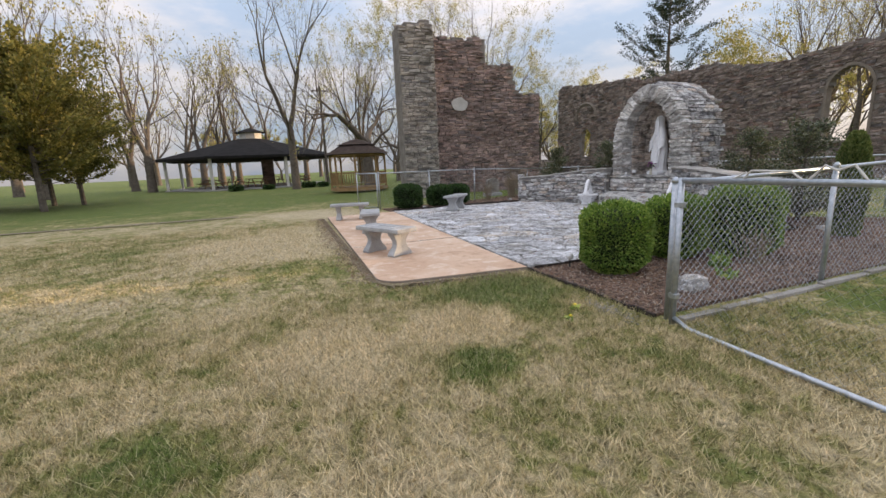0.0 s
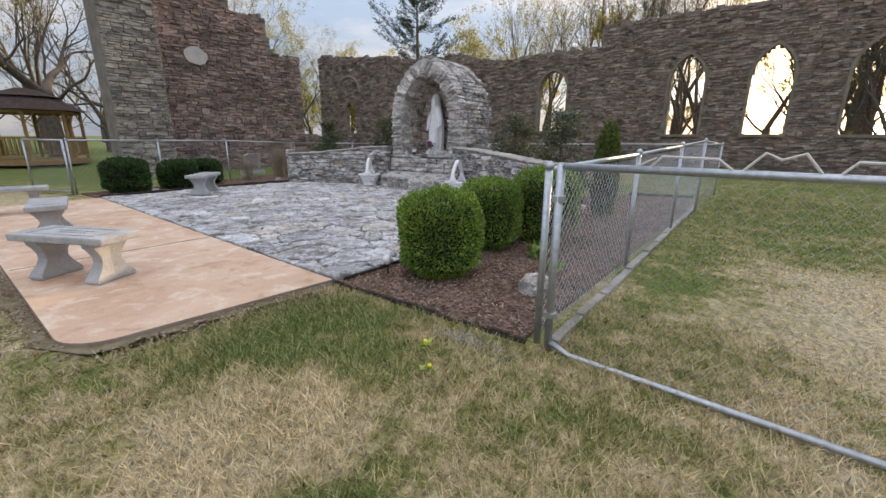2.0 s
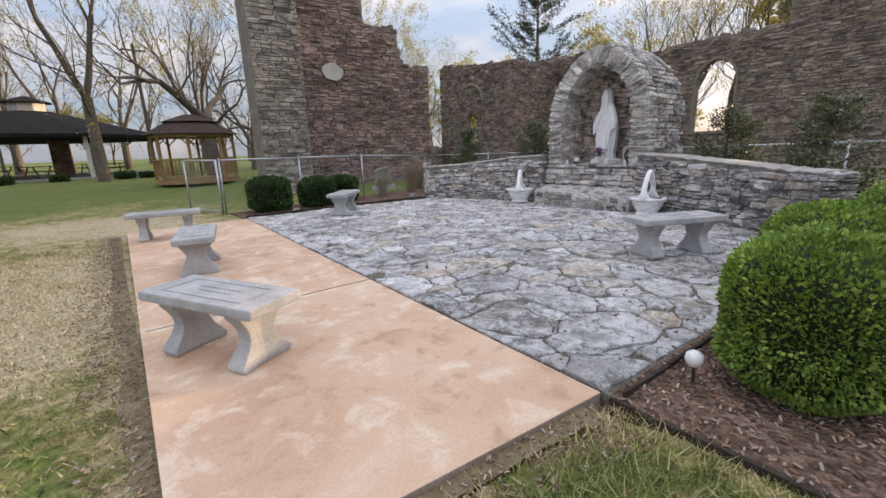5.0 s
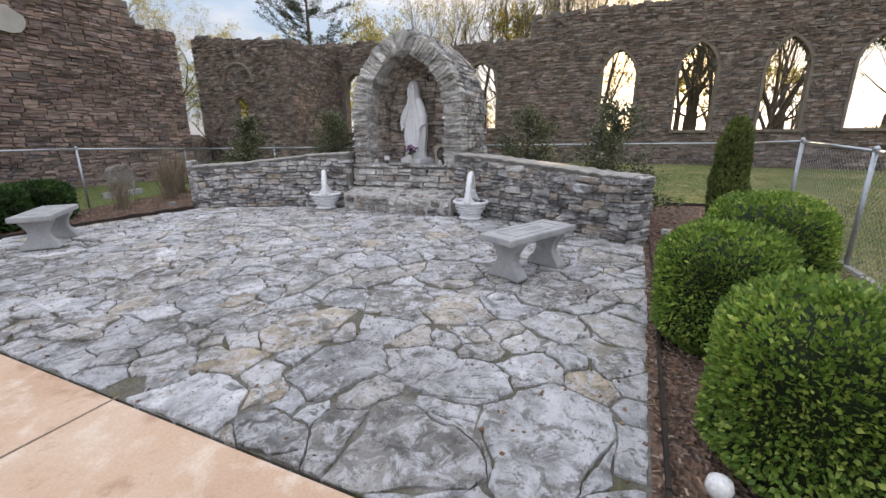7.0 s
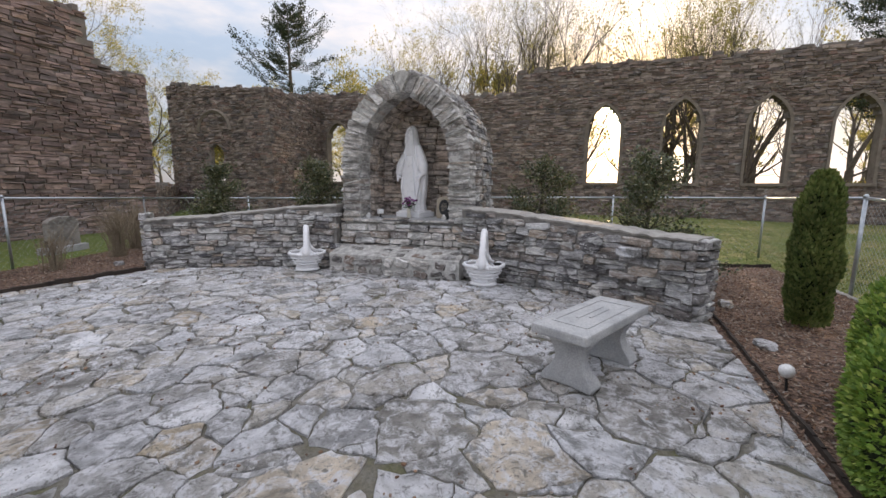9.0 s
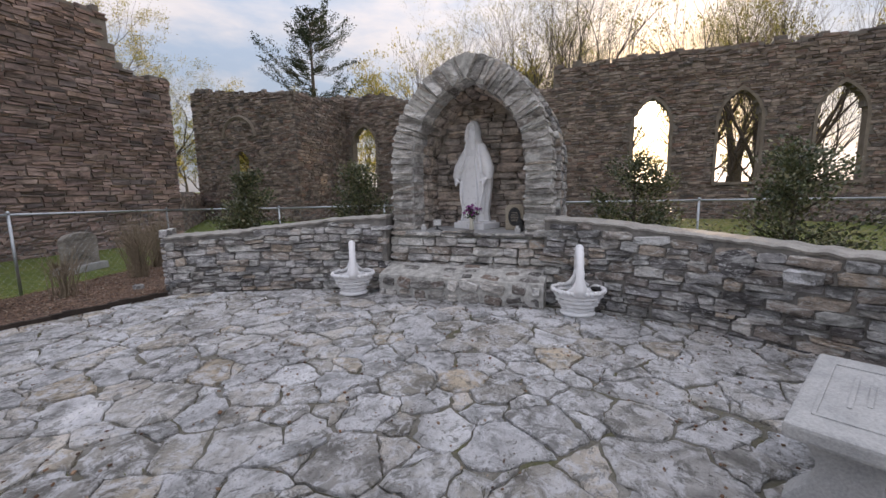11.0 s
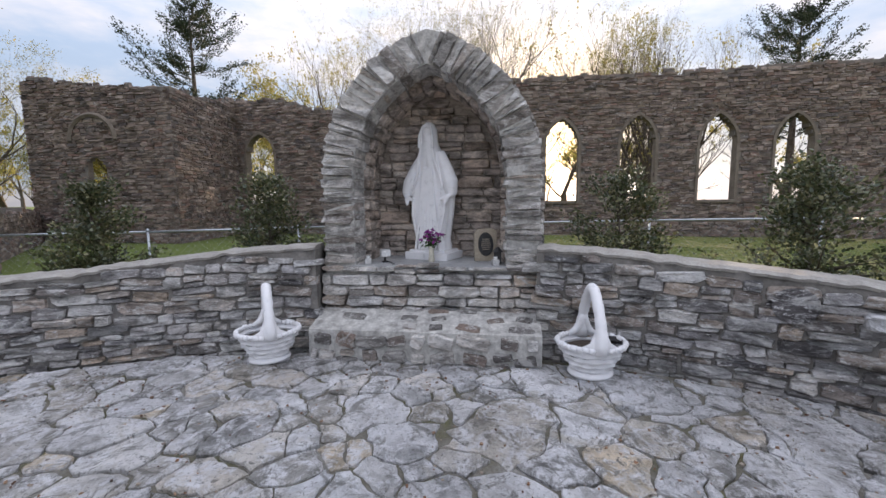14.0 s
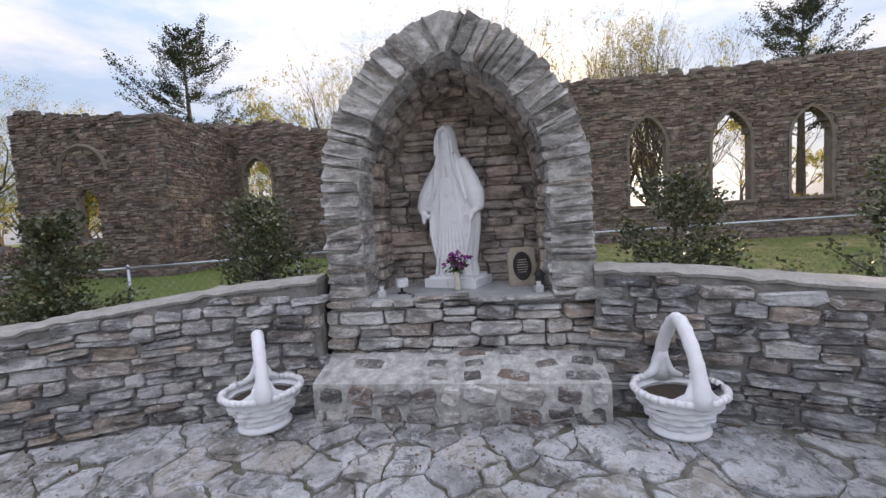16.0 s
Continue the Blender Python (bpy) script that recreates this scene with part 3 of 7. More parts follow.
gx = graded(-600, 600, -5, 13, 0.3)
gy = graded(-600, 600, -2, 17, 0.3)
g = Geo()
verts = [(x, y, ground_z(x, y) + 0.018 * noise.noise((x * 0.9, y * 0.9, 3)) - (0.06 if inside((x, y), PATIO) else 0)) for y in gy for x in gx]
nx = len(gx)
g.add(verts, [(j * nx + i, j * nx + i + 1, (j + 1) * nx + i + 1, (j + 1) * nx + i) for j in range(len(gy) - 1) for i in range(nx - 1)])
ground = part("ground", g, "turf_soil", smooth=True)
tagged(ground, "patchy spring lawn, half green and half dormant straw", "lawn", kind="structure")


def outside_beds(x, y):
    if 0.9 < x < 9.2 and 4.72 - 0.05 * (x - 1) < y < 13.15:
        return False
    if 2.96 < x < 10.7 and 2.55 < y < 4.66:
        return False
    if 3.0 < x < 9.8 and 13.0 < y < 15.2:
        return False
    return True


def blades(name, n, xs, ys, hmin, hmax, wide, label):
    px = nrg.uniform(xs[0], xs[1], n)
    py = nrg.uniform(ys[0], ys[1], n)
    keep = np.array([outside_beds(x, y) for x, y in zip(px, py)])
    # thinner towards the border of the patch
    rim = np.minimum(np.minimum(px - xs[0], xs[1] - px), np.minimum(py - ys[0], ys[1] - py))
    keep &= nrg.random(len(px)) < np.clip(rim / 1.1, 0.0, 1.0)
    px, py = px[keep], py[keep]
    n = len(px)
    pz = np.array([ground_z(x, y) + 0.018 * noise.noise((x * 0.9, y * 0.9, 3)) for x, y in zip(px, py)]) - 0.004
    ang = nrg.uniform(0, 2 * np.pi, n)
    tuft = np.array([0.5 + 0.5 * noise.noise((x * 1.7, y * 1.7, 9)) for x, y in zip(px, py)])
    h = nrg.uniform(hmin, hmax, n) * (0.55 + 0.9 * tuft)
    lean = nrg.uniform(0.2, 1.6, n) * h
    la = nrg.uniform(0, 2 * np.pi, n)
    w = wide * nrg.uniform(0.6, 1.3, n)
    v = np.empty((n, 3, 3))
    v[:, 0] = np.stack([px - w * np.cos(ang), py - w * np.sin(ang), pz], 1)
    v[:, 1] = np.stack([px + w * np.cos(ang), py + w * np.sin(ang), pz], 1)
    v[:, 2] = np.stack([px + lean * np.cos(la), py + lean * np.sin(la), pz + h], 1)
    me = bpy.data.meshes.new(name)
    me.from_pydata(v.reshape(-1, 3).tolist(), [], np.arange(3 * n).reshape(-1, 3).tolist())
    me.materials.append(MATS["grass_blade"])
    return tagged(new(name, me), label, "grass", kind="stuff")


blades("grass", 230000, (-3.2, 4.6), (0.4, 5.2), 0.02, 0.075, 0.0036, "short dry and green lawn grass blades")
blades("grass", 90000, (-7.0, 1.2), (4.5, 13.0), 0.02, 0.05, 0.006, "short dry and green lawn grass blades")
blades("grass", 60000, (4.5, 14.0), (-3.0, 3.0), 0.02, 0.05, 0.006, "green lawn grass blades behind the fence")
blades("grass", 30000, (9.0, 20.0), (-3.0, 12.0), 0.02, 0.05, 0.008, "green lawn grass blades inside the ruin")

# a worn pale track across the far lawn and the far road
g = Geo()
g.add([(-60, 17.6, ground_z(-60, 17.6) + 0.03), (-60, 17.25, ground_z(-60, 17.25) + 0.03), (-1.6, 15.5, ground_z(-1.6, 15.5) + 0.03), (-1.6, 15.75, ground_z(-1.6, 15.75) + 0.03)], [(0, 1, 2, 3)])
tagged(part("path", g, "dry_stem"), "thin pale worn line across the lawn", "path", kind="structure")

# ---- tan concrete slab ----
poly = []
for k in range(9):
    a = math.pi + k / 8 * math.pi / 2
    poly.append((1.30 + 0.33 * math.cos(a), 5.19 + 0.33 * math.sin(a)))
poly = poly + [(2.94, 4.70), (3.19, 13.12), (1.12, 13.08)]
g = Geo().prism(poly, -0.05, lambda x, y: 0.118 + 0.004 * noise.noise((x, y, 0)))
slab = part("concrete_slab", g, ["tan_slab", "slab_side"], bevel=0.008)
for p in slab.data.polygons:
    p.material_index = 0 if p.normal.z > 0.5 else 1
part("control_joint", Geo().box((2.05, 7.45, 0.118), (2.0, 0.009, 0.008), rz=-0.02), "slab_side", slab, "narrow sawn joint across the slab")
tagged(slab, "tan stained concrete slab with a rounded corner", "slab", kind="structure")

# bare earth and litter along the slab
g = Geo()
edge = [(0.97, 13.0), (0.94, 10.0), (0.94, 7.5), (0.955, 5.3), (1.03, 4.98), (1.25, 4.84), (2.0, 4.76), (2.92, 4.66)]
out_pts = []
for i in range(len(edge) - 1):
    (xa, ya), (xb, yb) = edge[i], edge[i + 1]
    n = max(1, int(math.hypot(xb - xa, yb - ya) / 0.12))
    nx_, ny_ = (yb - ya), -(xb - xa)
    ll = math.hypot(nx_, ny_)
    for k in range(n):
        f = k / n
        x, y = xa + (xb - xa) * f, ya + (yb - ya) * f
        wd = 0.06 + 0.13 * abs(noise.noise((x * 2.3, y * 2.3, 6))) + 0.06 * noise.noise((x * 8, y * 8, 2))
        out_pts.append(((x + 0.05 * -nx_ / ll, y + 0.05 * -ny_ / ll), (x + wd * nx_ / ll, y + wd * ny_ / ll)))
for a, c in out_pts:
    for q in (c, a):
        g.v.append((q[0], q[1], ground_z(*q) + 0.018 * noise.noise((q[0] * 0.9, q[1] * 0.9, 3)) + 0.012))
g.f = [(2 * i, 2 * i + 1, 2 * i + 3, 2 * i + 2) for i in range(len(out_pts) - 1)]
tagged(part("soil_margin", g, "litter_soil"), "bare brown earth along the slab edge", "earth", kind="structure")
g = Geo()
r = random.Random(19)
for k in range(4200):
    a, c = r.choice(out_pts)
    f = r.uniform(-0.2, 2.6)
    x, y = a[0] + (c[0] - a[0]) * f + r.uniform(-0.06, 0.06), a[1] + (c[1] - a[1]) * f + r.uniform(-0.06, 0.06)
    if 1.0 < x < 3.0 and y > 4.8:
        continue
    s_ = r.uniform(0.008, 0.03)
    g.box((x, y, ground_z(x, y) + 0.022), (s_, s_ * r.uniform(0.15, 0.5), 0.003), m=Euler((r.uniform(-0.4, 0.4), r.uniform(-0.4, 0.4), r.uniform(0, 6.28))).to_matrix())
tagged(part("leaf_litter", g, "mulch_chip"), "dead leaves and twigs along the slab", "litter", kind="stuff")

# ---- flagstone patio ----
FLAG = [(2.955, 4.68), (5.0, 4.56), (7.45, 4.46), (7.62, 4.72), (8.12, 5.8), (8.5, 7.0), (8.6, 8.5), (8.5, 10.1), (8.12, 11.3), (7.5, 12.42), (5.4, 12.88), (3.2, 13.12)]
g = Geo().prism([(2.96, 4.66), (7.9, 4.44), (8.9, 8.5), (7.6, 12.5), (3.2, 13.16)], -0.05, lambda x, y: flag_z(x) - 0.017)
patio = part("pavement", g, "joint_soil")
tagged(patio, "irregular pale limestone flagstones with mossy joints", "flagstone patio", kind="structure")


def clip_half(poly, p, n):
    """Keeps the part of poly where (q - p) . n <= 0."""
    out = []
    for i in range(len(poly)):
        a, c = poly[i], poly[(i + 1) % len(poly)]
        da = (a[0] - p[0]) * n[0] + (a[1] - p[1]) * n[1]
        dc = (c[0] - p[0]) * n[0] + (c[1] - p[1]) * n[1]
        if da <= 0:
            out.append(a)
        if (da < 0 < dc) or (dc < 0 < da):
            t = da / (da - dc)
            out.append((a[0] + t * (c[0] - a[0]), a[1] + t * (c[1] - a[1])))
    return out


def flag_seeds():
    """Seeds of mixed size, the large ones laid first."""
    seeds = []
    for d, tries in ((0.8, 16), (0.6, 45), (0.46, 110), (0.36, 400), (0.28, 900), (0.2, 1500)):
        for k in range(tries):
            p = (rng.uniform(2.9, 8.7), rng.uniform(4.4, 13.2))
            if not inside(p, FLAG):
                continue
            if d > 0.4 and (p[1] > 7.5 or p[0] > 6) and rng.random() < 0.75:
                continue
            if all((p[0] - q[0]) ** 2 + ((p[1] - q[1]) * 1.1) ** 2 > ((d + q[2]) * 0.4) ** 2 for q in seeds):
                seeds.append((p[0], p[1], d * rng.uniform(0.8, 1.2)))
    return seeds


def warp(x, y):
    """A shift of the joints, the same for the stones on both sides; none along the straight edges of the patio."""
    edge_ = smooth01(min(x - 3.0 - 0.03 * (y - 4.7), y - 4.7 + 0.05 * (x - 3)) / 0.3)
    a = noise.noise_vector((x * 1.5, y * 1.5, 4)) * 0.1 + noise.noise_vector((x * 4.6, y * 4.6, 2)) * 0.055 + noise.noise_vector((x * 14, y * 14, 8)) * 0.024
    return x + a.x * edge_, y + a.y * edge_


def flag_mesh(cell, thick):
    out, n = [], len(cell)
    for i in range(n):
        a, c = cell[i], cell[(i + 1) % n]
        ln = math.hypot(c[0] - a[0], c[1] - a[1])
        k = max(1, min(14, int(ln / 0.04)))
        for j in range(k):
            t = j / k
            out.append(warp(a[0] + t * (c[0] - a[0]), a[1] + t * (c[1] - a[1])))
    n = len(out)
    cx, cy = sum(p[0] for p in out) / n, sum(p[1] for p in out) / n
    geo = Geo()
    tilt = (rng.uniform(-0.028, 0.028), rng.uniform(-0.028, 0.028))
    lift = rng.uniform(-0.007, 0.009)

    def top(x, y):
        return lift + tilt[0] * (x - cx) + tilt[1] * (y - cy) + 0.007 * noise.noise((x * 5, y * 5, 1))

    def shrunk(x, y, by):
        r = math.hypot(x - cx, y - cy)
        f = 1 - by / max(r, 0.06)
        return (x - cx) * f, (y - cy) * f
    rims = [shrunk(x, y, 0.002 + 0.03 * max(0.0, 0.05 + noise.noise((x * 5, y * 5, 3))) + 0.01 * rng.random()) for x, y in out]
    lower = [(x, y, -thick) for x, y in rims]
    rim = [(x, y, top(x + cx, y + cy) - 0.006 - 0.004 * rng.random()) for x, y in rims]
    inner = []
    for x, y in out:
        q = shrunk(x, y, 0.013 + 0.036 * max(0.0, 0.05 + noise.noise((x * 5, y * 5, 3))) + 0.018 * rng.random())
        inner.append((q[0], q[1], top(q[0] + cx, q[1] + cy)))
    geo.add(lower + rim + inner, [(i, (i + 1) % n, n + (i + 1) % n, n + i) for i in range(n)]
            + [(n + i, n + (i + 1) % n, 2 * n + (i + 1) % n, 2 * n + i) for i in range(n)] + [tuple(range(2 * n, 3 * n))])
    return geo, cx, cy


def area_of(poly):
    return abs(sum(poly[i - 1][0] * poly[i][1] - poly[i][0] * poly[i - 1][1] for i in range(len(poly)))) / 2


def lay_flags():
    seeds, laid = flag_seeds(), []
    for i, s in enumerate(seeds):
        cell = list(FLAG)
        for j, q in enumerate(seeds):
            if i != j and abs(q[0] - s[0]) < 1.9 and abs(q[1] - s[1]) < 1.9:
                w = max(0.25, min(0.75, 0.5 + 0.5 * (s[2] - q[2]) / (s[2] + q[2])))
                mid = (s[0] + (q[0] - s[0]) * w, s[1] + (q[1] - s[1]) * w)
                cell = clip_half(cell, mid, (q[0] - s[0], q[1] - s[1]))
                if len(cell) < 3:
                    break
        if len(cell) < 3:
            continue
        # some stones have lost a corner, which lies beside them as a piece of its own
        pieces = [cell]
        for k in range(4):
            big = max(pieces, key=area_of)
            if area_of(big) > 0.05 and rng.random() < 0.62:
                n = len(big)
                e = rng.randrange(n)
                a, c, d = big[e], big[(e + 1) % n], big[(e + 2) % n]
                f, h = rng.uniform(0.3, 0.75), rng.uniform(0.25, 0.7)
                p = (a[0] + f * (c[0] - a[0]), a[1] + f * (c[1] - a[1]))
                q = (c[0] + h * (d[0] - c[0]), c[1] + h * (d[1] - c[1]))
                across = (q[1] - p[1], p[0] - q[0])
                both = [clip_half(big, p, across), clip_half(big, p, (-across[0], -across[1]))]
                if all(len(v) > 2 and area_of(v) > 0.008 for v in both):
                    pieces.remove(big)
                    pieces += both
        for piece in pieces:
            # a stone is missing beside the slab, where bare earth shows
            if math.hypot(sum(q[0] for q in piece) / len(piece) - 3.12, sum(q[1] for q in piece) / len(piece) - 7.32) < 0.2:
                continue
            laid.append(flag_mesh(piece, 0.04))
    # the 300 along the walk are pieces of their own, the rest one mesh
    laid.sort(key=lambda v: abs(v[2] - 7.2) + 0.6 * abs(v[1] - 5.4))
    for geo, cx, cy in laid[:300]:
        ob = part("flagstone", geo, "flagstone", patio)
        ob.location = (cx, cy, flag_z(cx) + 0.002)
    rest = Geo()
    for geo, cx, cy in laid[300:]:
        rest.add([(x + cx, y + cy, z + flag_z(cx) + 0.002) for x, y, z in geo.v], geo.f)
    ob = part("outer_flagstones", rest, "flagstone_joined", patio)
    ob["kind"] = "stuff"


g = Geo()
r = random.Random(61)
for k in range(2600):
    x, y = r.uniform(2.95, 8.6), r.uniform(4.5, 13.1)
    if inside((x, y), FLAG) and noise.noise((x * 1.1, y * 1.1, 12)) > -0.1:
        s_ = r.uniform(0.006, 0.022)
        g.box((x, y, flag_z(x) + 0.004), (s_, s_ * r.uniform(0.4, 1.0), s_ * 0.5), m=Euler((r.uniform(-0.5, 0.5), r.uniform(-0.5, 0.5), r.uniform(0, 6.28))).to_matrix())
tagged(part("grit", g, "mulch_chip"), "small stone crumbs and dead leaves on the patio", "grit", kind="stuff")
g = Geo()
for k in range(9000):
    x, y = r.uniform(2.95, 8.6), r.uniform(4.5, 13.1)
    if not inside((x, y), FLAG) or noise.noise((x * 1.6, y * 1.6, 22)) < 0.22:
        continue
    h_, a_ = r.uniform(0.006, 0.02), r.uniform(0, 6.28)
    n = len(g.v)
    z_ = flag_z(x) - 0.004
    g.v += [(x - 0.003 * math.cos(a_), y - 0.003 * math.sin(a_), z_), (x + 0.003 * math.cos(a_), y + 0.003 * math.sin(a_), z_), (x + r.uniform(-0.01, 0.01), y + r.uniform(-0.01, 0.01), z_ + h_)]
    g.f.append((n, n + 1, n + 2))
tagged(part("moss", g, "moss_green"), "moss and seedling grass in the patio joints", "moss", kind="stuff")


# ---- masonry ----
def stone_variant(k):
    r = random.Random(100 + k)
    base = [(-0.5, -0.36), (-0.37, -0.5), (0.37, -0.5), (0.5, -0.36), (0.5, 0.36), (0.37, 0.5), (-0.37, 0.5), (-0.5, 0.36)]
    ring = [(x + r.uniform(-0.09, 0.06) * (1 if abs(x) < 0.5 else 0.6), z + r.uniform(-0.13, 0.1)) for x, z in base]
    geo = Geo()
    back = [(x, 0.5, z) for x, z in ring]
    mid = [(x, -0.22 + r.uniform(-0.12, 0.12), z) for x, z in ring]
    front = [(x * 0.9 + r.uniform(-0.03, 0.03), -0.5 + r.uniform(-0.07, 0.12), z * 0.84 + r.uniform(-0.04, 0.04)) for x, z in ring]
    n = 8
    geo.add(back + mid + front, [(i, (i + 1) % n, n + (i + 1) % n, n + i) for i in range(n)]
            + [(n + i, n + (i + 1) % n, 2 * n + (i + 1) % n, 2 * n + i) for i in range(n)] + [(16, 17, 18, 19), (16, 19, 20, 23), (20, 21, 22, 23)])
    return geo


STONE_GEO = [stone_variant(k) for k in range(14)]
STONE_MESH = {}


def stone(parent, m, mat="rubble", name="stone"):
    """One stone: local x along the face, z up, -y out of the face; scaled by its matrix."""
    k = rng.randrange(14)
    if (k, mat) not in STONE_MESH:
        STONE_MESH[(k, mat)] = mesh_of("stone", STONE_GEO[k], mat)
    ob = new(name, STONE_MESH[(k, mat)])
    ob.parent = parent
    ob.matrix_basis = m
    return ob


def courses(s0, s1, z0, z1, hs, ls, r, wave=0.02):
    """Stones of a rubble wall as (s, z, length, height), row by row."""
    out = []
    z = z0
    while z < z1:
        h = r.uniform(*hs)
        s = s0 - r.random() * ls[0]
        while s < s1:
            ln = r.uniform(*ls) * (0.75 + 2.2 * h)
            a, e = max(s, s0), min(s + ln, s1)
            if e - a > 0.04:
                if h > 0.1 and r.random() < 0.3:
                    k = r.uniform(0.35, 0.65)
                    out.append(((a + e) / 2, z + h * k / 2, e - a, h * k))
                    out.append(((a + e) / 2, z + h * k + h * (1 - k) / 2, e - a, h * (1 - k)))
                else:
                    out.append(((a + e) / 2, z + h / 2, e - a, h))
            s += ln
        z += h
    return [(s, z + wave * noise.noise((s * 0.8, z * 0.6, 7)), ln, h) for s, z, ln, h in out]


def joined_stones(name, items, mat, parent, depth=0.1, label=""):
    """Many small stones in one mesh. items: (centre, along, up, out, length, height)."""
    V, F = [], []
    for c, al, up, ou, ln, h in items:
        n = len(V)
        q = [(-0.5, -0.5), (0.5, -0.5), (0.5, 0.5), (-0.5, 0.5)]
        gap = 0.007
        a, e = (ln - gap) , (h - gap)
        for x, z in q:
            V.append(tuple(c + al * (x * a) + up * (z * e) - ou * depth * 0.5))
        for x, z in q:
            V.append(tuple(c + al * (x * a * 0.93 + rng.uniform(-0.03, 0.03)) + up * (z * e * 0.85 + rng.uniform(-0.022, 0.022)) + ou * (depth * 0.5 + rng.uniform(-0.035, 0.02))))
        F += [(n + 4, n + 5, n + 6, n + 7), (n, n + 1, n + 5, n + 4), (n + 1, n + 2, n + 6, n + 5), (n + 2, n + 3, n + 7, n + 6), (n + 3, n, n + 4, n + 7)]
    geo = Geo()
    geo.v, geo.f = V, F
    ob = part(name, geo, mat, parent, label)
    ob["kind"] = "stuff"
    return ob


# ---- ruin walls ----
def arch_half(z, sill, spring, apex, w):
    """Half the width of a pointed opening at height z, or a negative number outside it."""
    if z < sill or z > apex:
        return -1.0
    if z < spring:
        return w
    h = apex - spring
    r = (w * w + h * h) / (2 * w)
    return max(0.0, math.sqrt(max(0.0, r * r - (z - spring) ** 2)) - (r - w))


LATER = []


def piece_stones(items, mat, parent, depth):
    """The same stones as pieces of their own, laid at the end."""
    for c, al, up, ou, ln, h in items:
        if al.cross(-ou).dot(up) < 0:
            al = -al
        rot = Matrix((al, -ou, up)).transposed().to_4x4()
        LATER.append((parent, Matrix.Translation(c) @ rot @ Matrix.Diagonal((ln - 0.006, depth, h - 0.004, 1)), mat))



def ruin_wall(name, p0, p1, thick, top, openings, mat, label, core="mortar_dark", cell=0.14, hs=(0.06, 0.16), ls=(0.16, 0.5), back=True, z_low=0.0, category="ruined wall", parts=290, high=8.5):
    """A rubble wall from p0 to p1 (its seen face), with pointed openings (s, sill, spring, apex, half width) and a ragged top."""
    p0, p1 = Vector((*p0, 0)), Vector((*p1, 0))
    L = (p1 - p0).length
    al = (p1 - p0).normalized()
    ou = Vector((al.y, -al.x, 0))
    up = Vector((0, 0, 1))
    wall = new(name)
    wall.matrix_world = Matrix.Translation((0, 0, 0))
    tagged(wall, label, category, kind="structure")

    def solid(s, z):
        if s < 0 or s > L or z > top(s) + 0.2 * noise.noise((s * 2.3, z, 4)):
            return False
        for so, sill, spring, apex, w in openings:
            if abs(s - so) < arch_half(z, sill, spring, apex, w):
                return False
        return True
    ns, nz = int(math.ceil(L / cell)), int(math.ceil(high / cell))
    cs = L / ns
    grid = [[solid((i + 0.5) * cs, z_low + (j + 0.5) * cell) for j in range(nz)] for i in range(ns)]
    geo, idx = Geo(), {}

    def vert(i, j, k):
        if (i, j, k) not in idx:
            idx[(i, j, k)] = len(geo.v)
            geo.v.append(tuple(p0 + al * (i * cs) + up * (z_low + j * cell) - ou * (k * thick)))
        return idx[(i, j, k)]

    def on(i, j):
        return 0 <= i < ns and 0 <= j < nz and grid[i][j]
    for i in range(ns):
        for j in range(nz):
            if not grid[i][j]:
                continue
            geo.f.append((vert(i, j, 0), vert(i + 1, j, 0), vert(i + 1, j + 1, 0), vert(i, j + 1, 0)))
            geo.f.append((vert(i + 1, j, 1), vert(i, j, 1), vert(i, j + 1, 1), vert(i + 1, j + 1, 1)))
            if not on(i - 1, j):
                geo.f.append((vert(i, j, 1), vert(i, j, 0), vert(i, j + 1, 0), vert(i, j + 1, 1)))
            if not on(i + 1, j):
                geo.f.append((vert(i + 1, j, 0), vert(i + 1, j, 1), vert(i + 1, j + 1, 1), vert(i + 1, j + 1, 0)))
            if not on(i, j + 1):
                geo.f.append((vert(i, j + 1, 0), vert(i + 1, j + 1, 0), vert(i + 1, j + 1, 1), vert(i, j + 1, 1)))
    part("wall_core", geo, core, wall)
    r = random.Random(len(name) + int(L * 10))
    items = []
    for s, z, ln, h in courses(0, L, z_low, high - 0.3, hs, ls, r, 0.05):
        if solid(s, z) and solid(s - ln * 0.42, z) and solid(s + ln * 0.42, z) and solid(s, z + 0.4 * h):
            items.append((p0 + al * s + up * z, al, up, ou, ln, h))
    # ragged capping stones along the broken top
    s = 0.1
    while s < L:
        z = top(s) + 0.2 * noise.noise((s * 2.3, top(s), 4))
        ln = r.uniform(0.2, 0.5)
        if solid(s, z - 0.25):
            items.append((p0 + al * s + up * (z - 0.02) - ou * thick * 0.3, al, up, ou, ln, r.uniform(0.08, 0.2)))
        s += ln
    near = Vector((4.5, 8.0, 2.5))
    items.sort(key=lambda it: (it[0] - near).length)
    rot = Matrix((al, -ou, up)).transposed().to_4x4()
    for c, a_, u_, o_, ln, h in items[:parts]:
        LATER.append((wall, Matrix.Translation(c + ou * 0.002) @ rot @ Matrix.Rotation(r.uniform(-0.03, 0.03), 4, "Y") @ Matrix.Diagonal((ln - 0.006, 0.095, h - 0.006, 1)), mat + "_piece"))
    joined_stones("stonework", items[parts:], mat, wall, 0.09)
    return wall, p0, al, ou


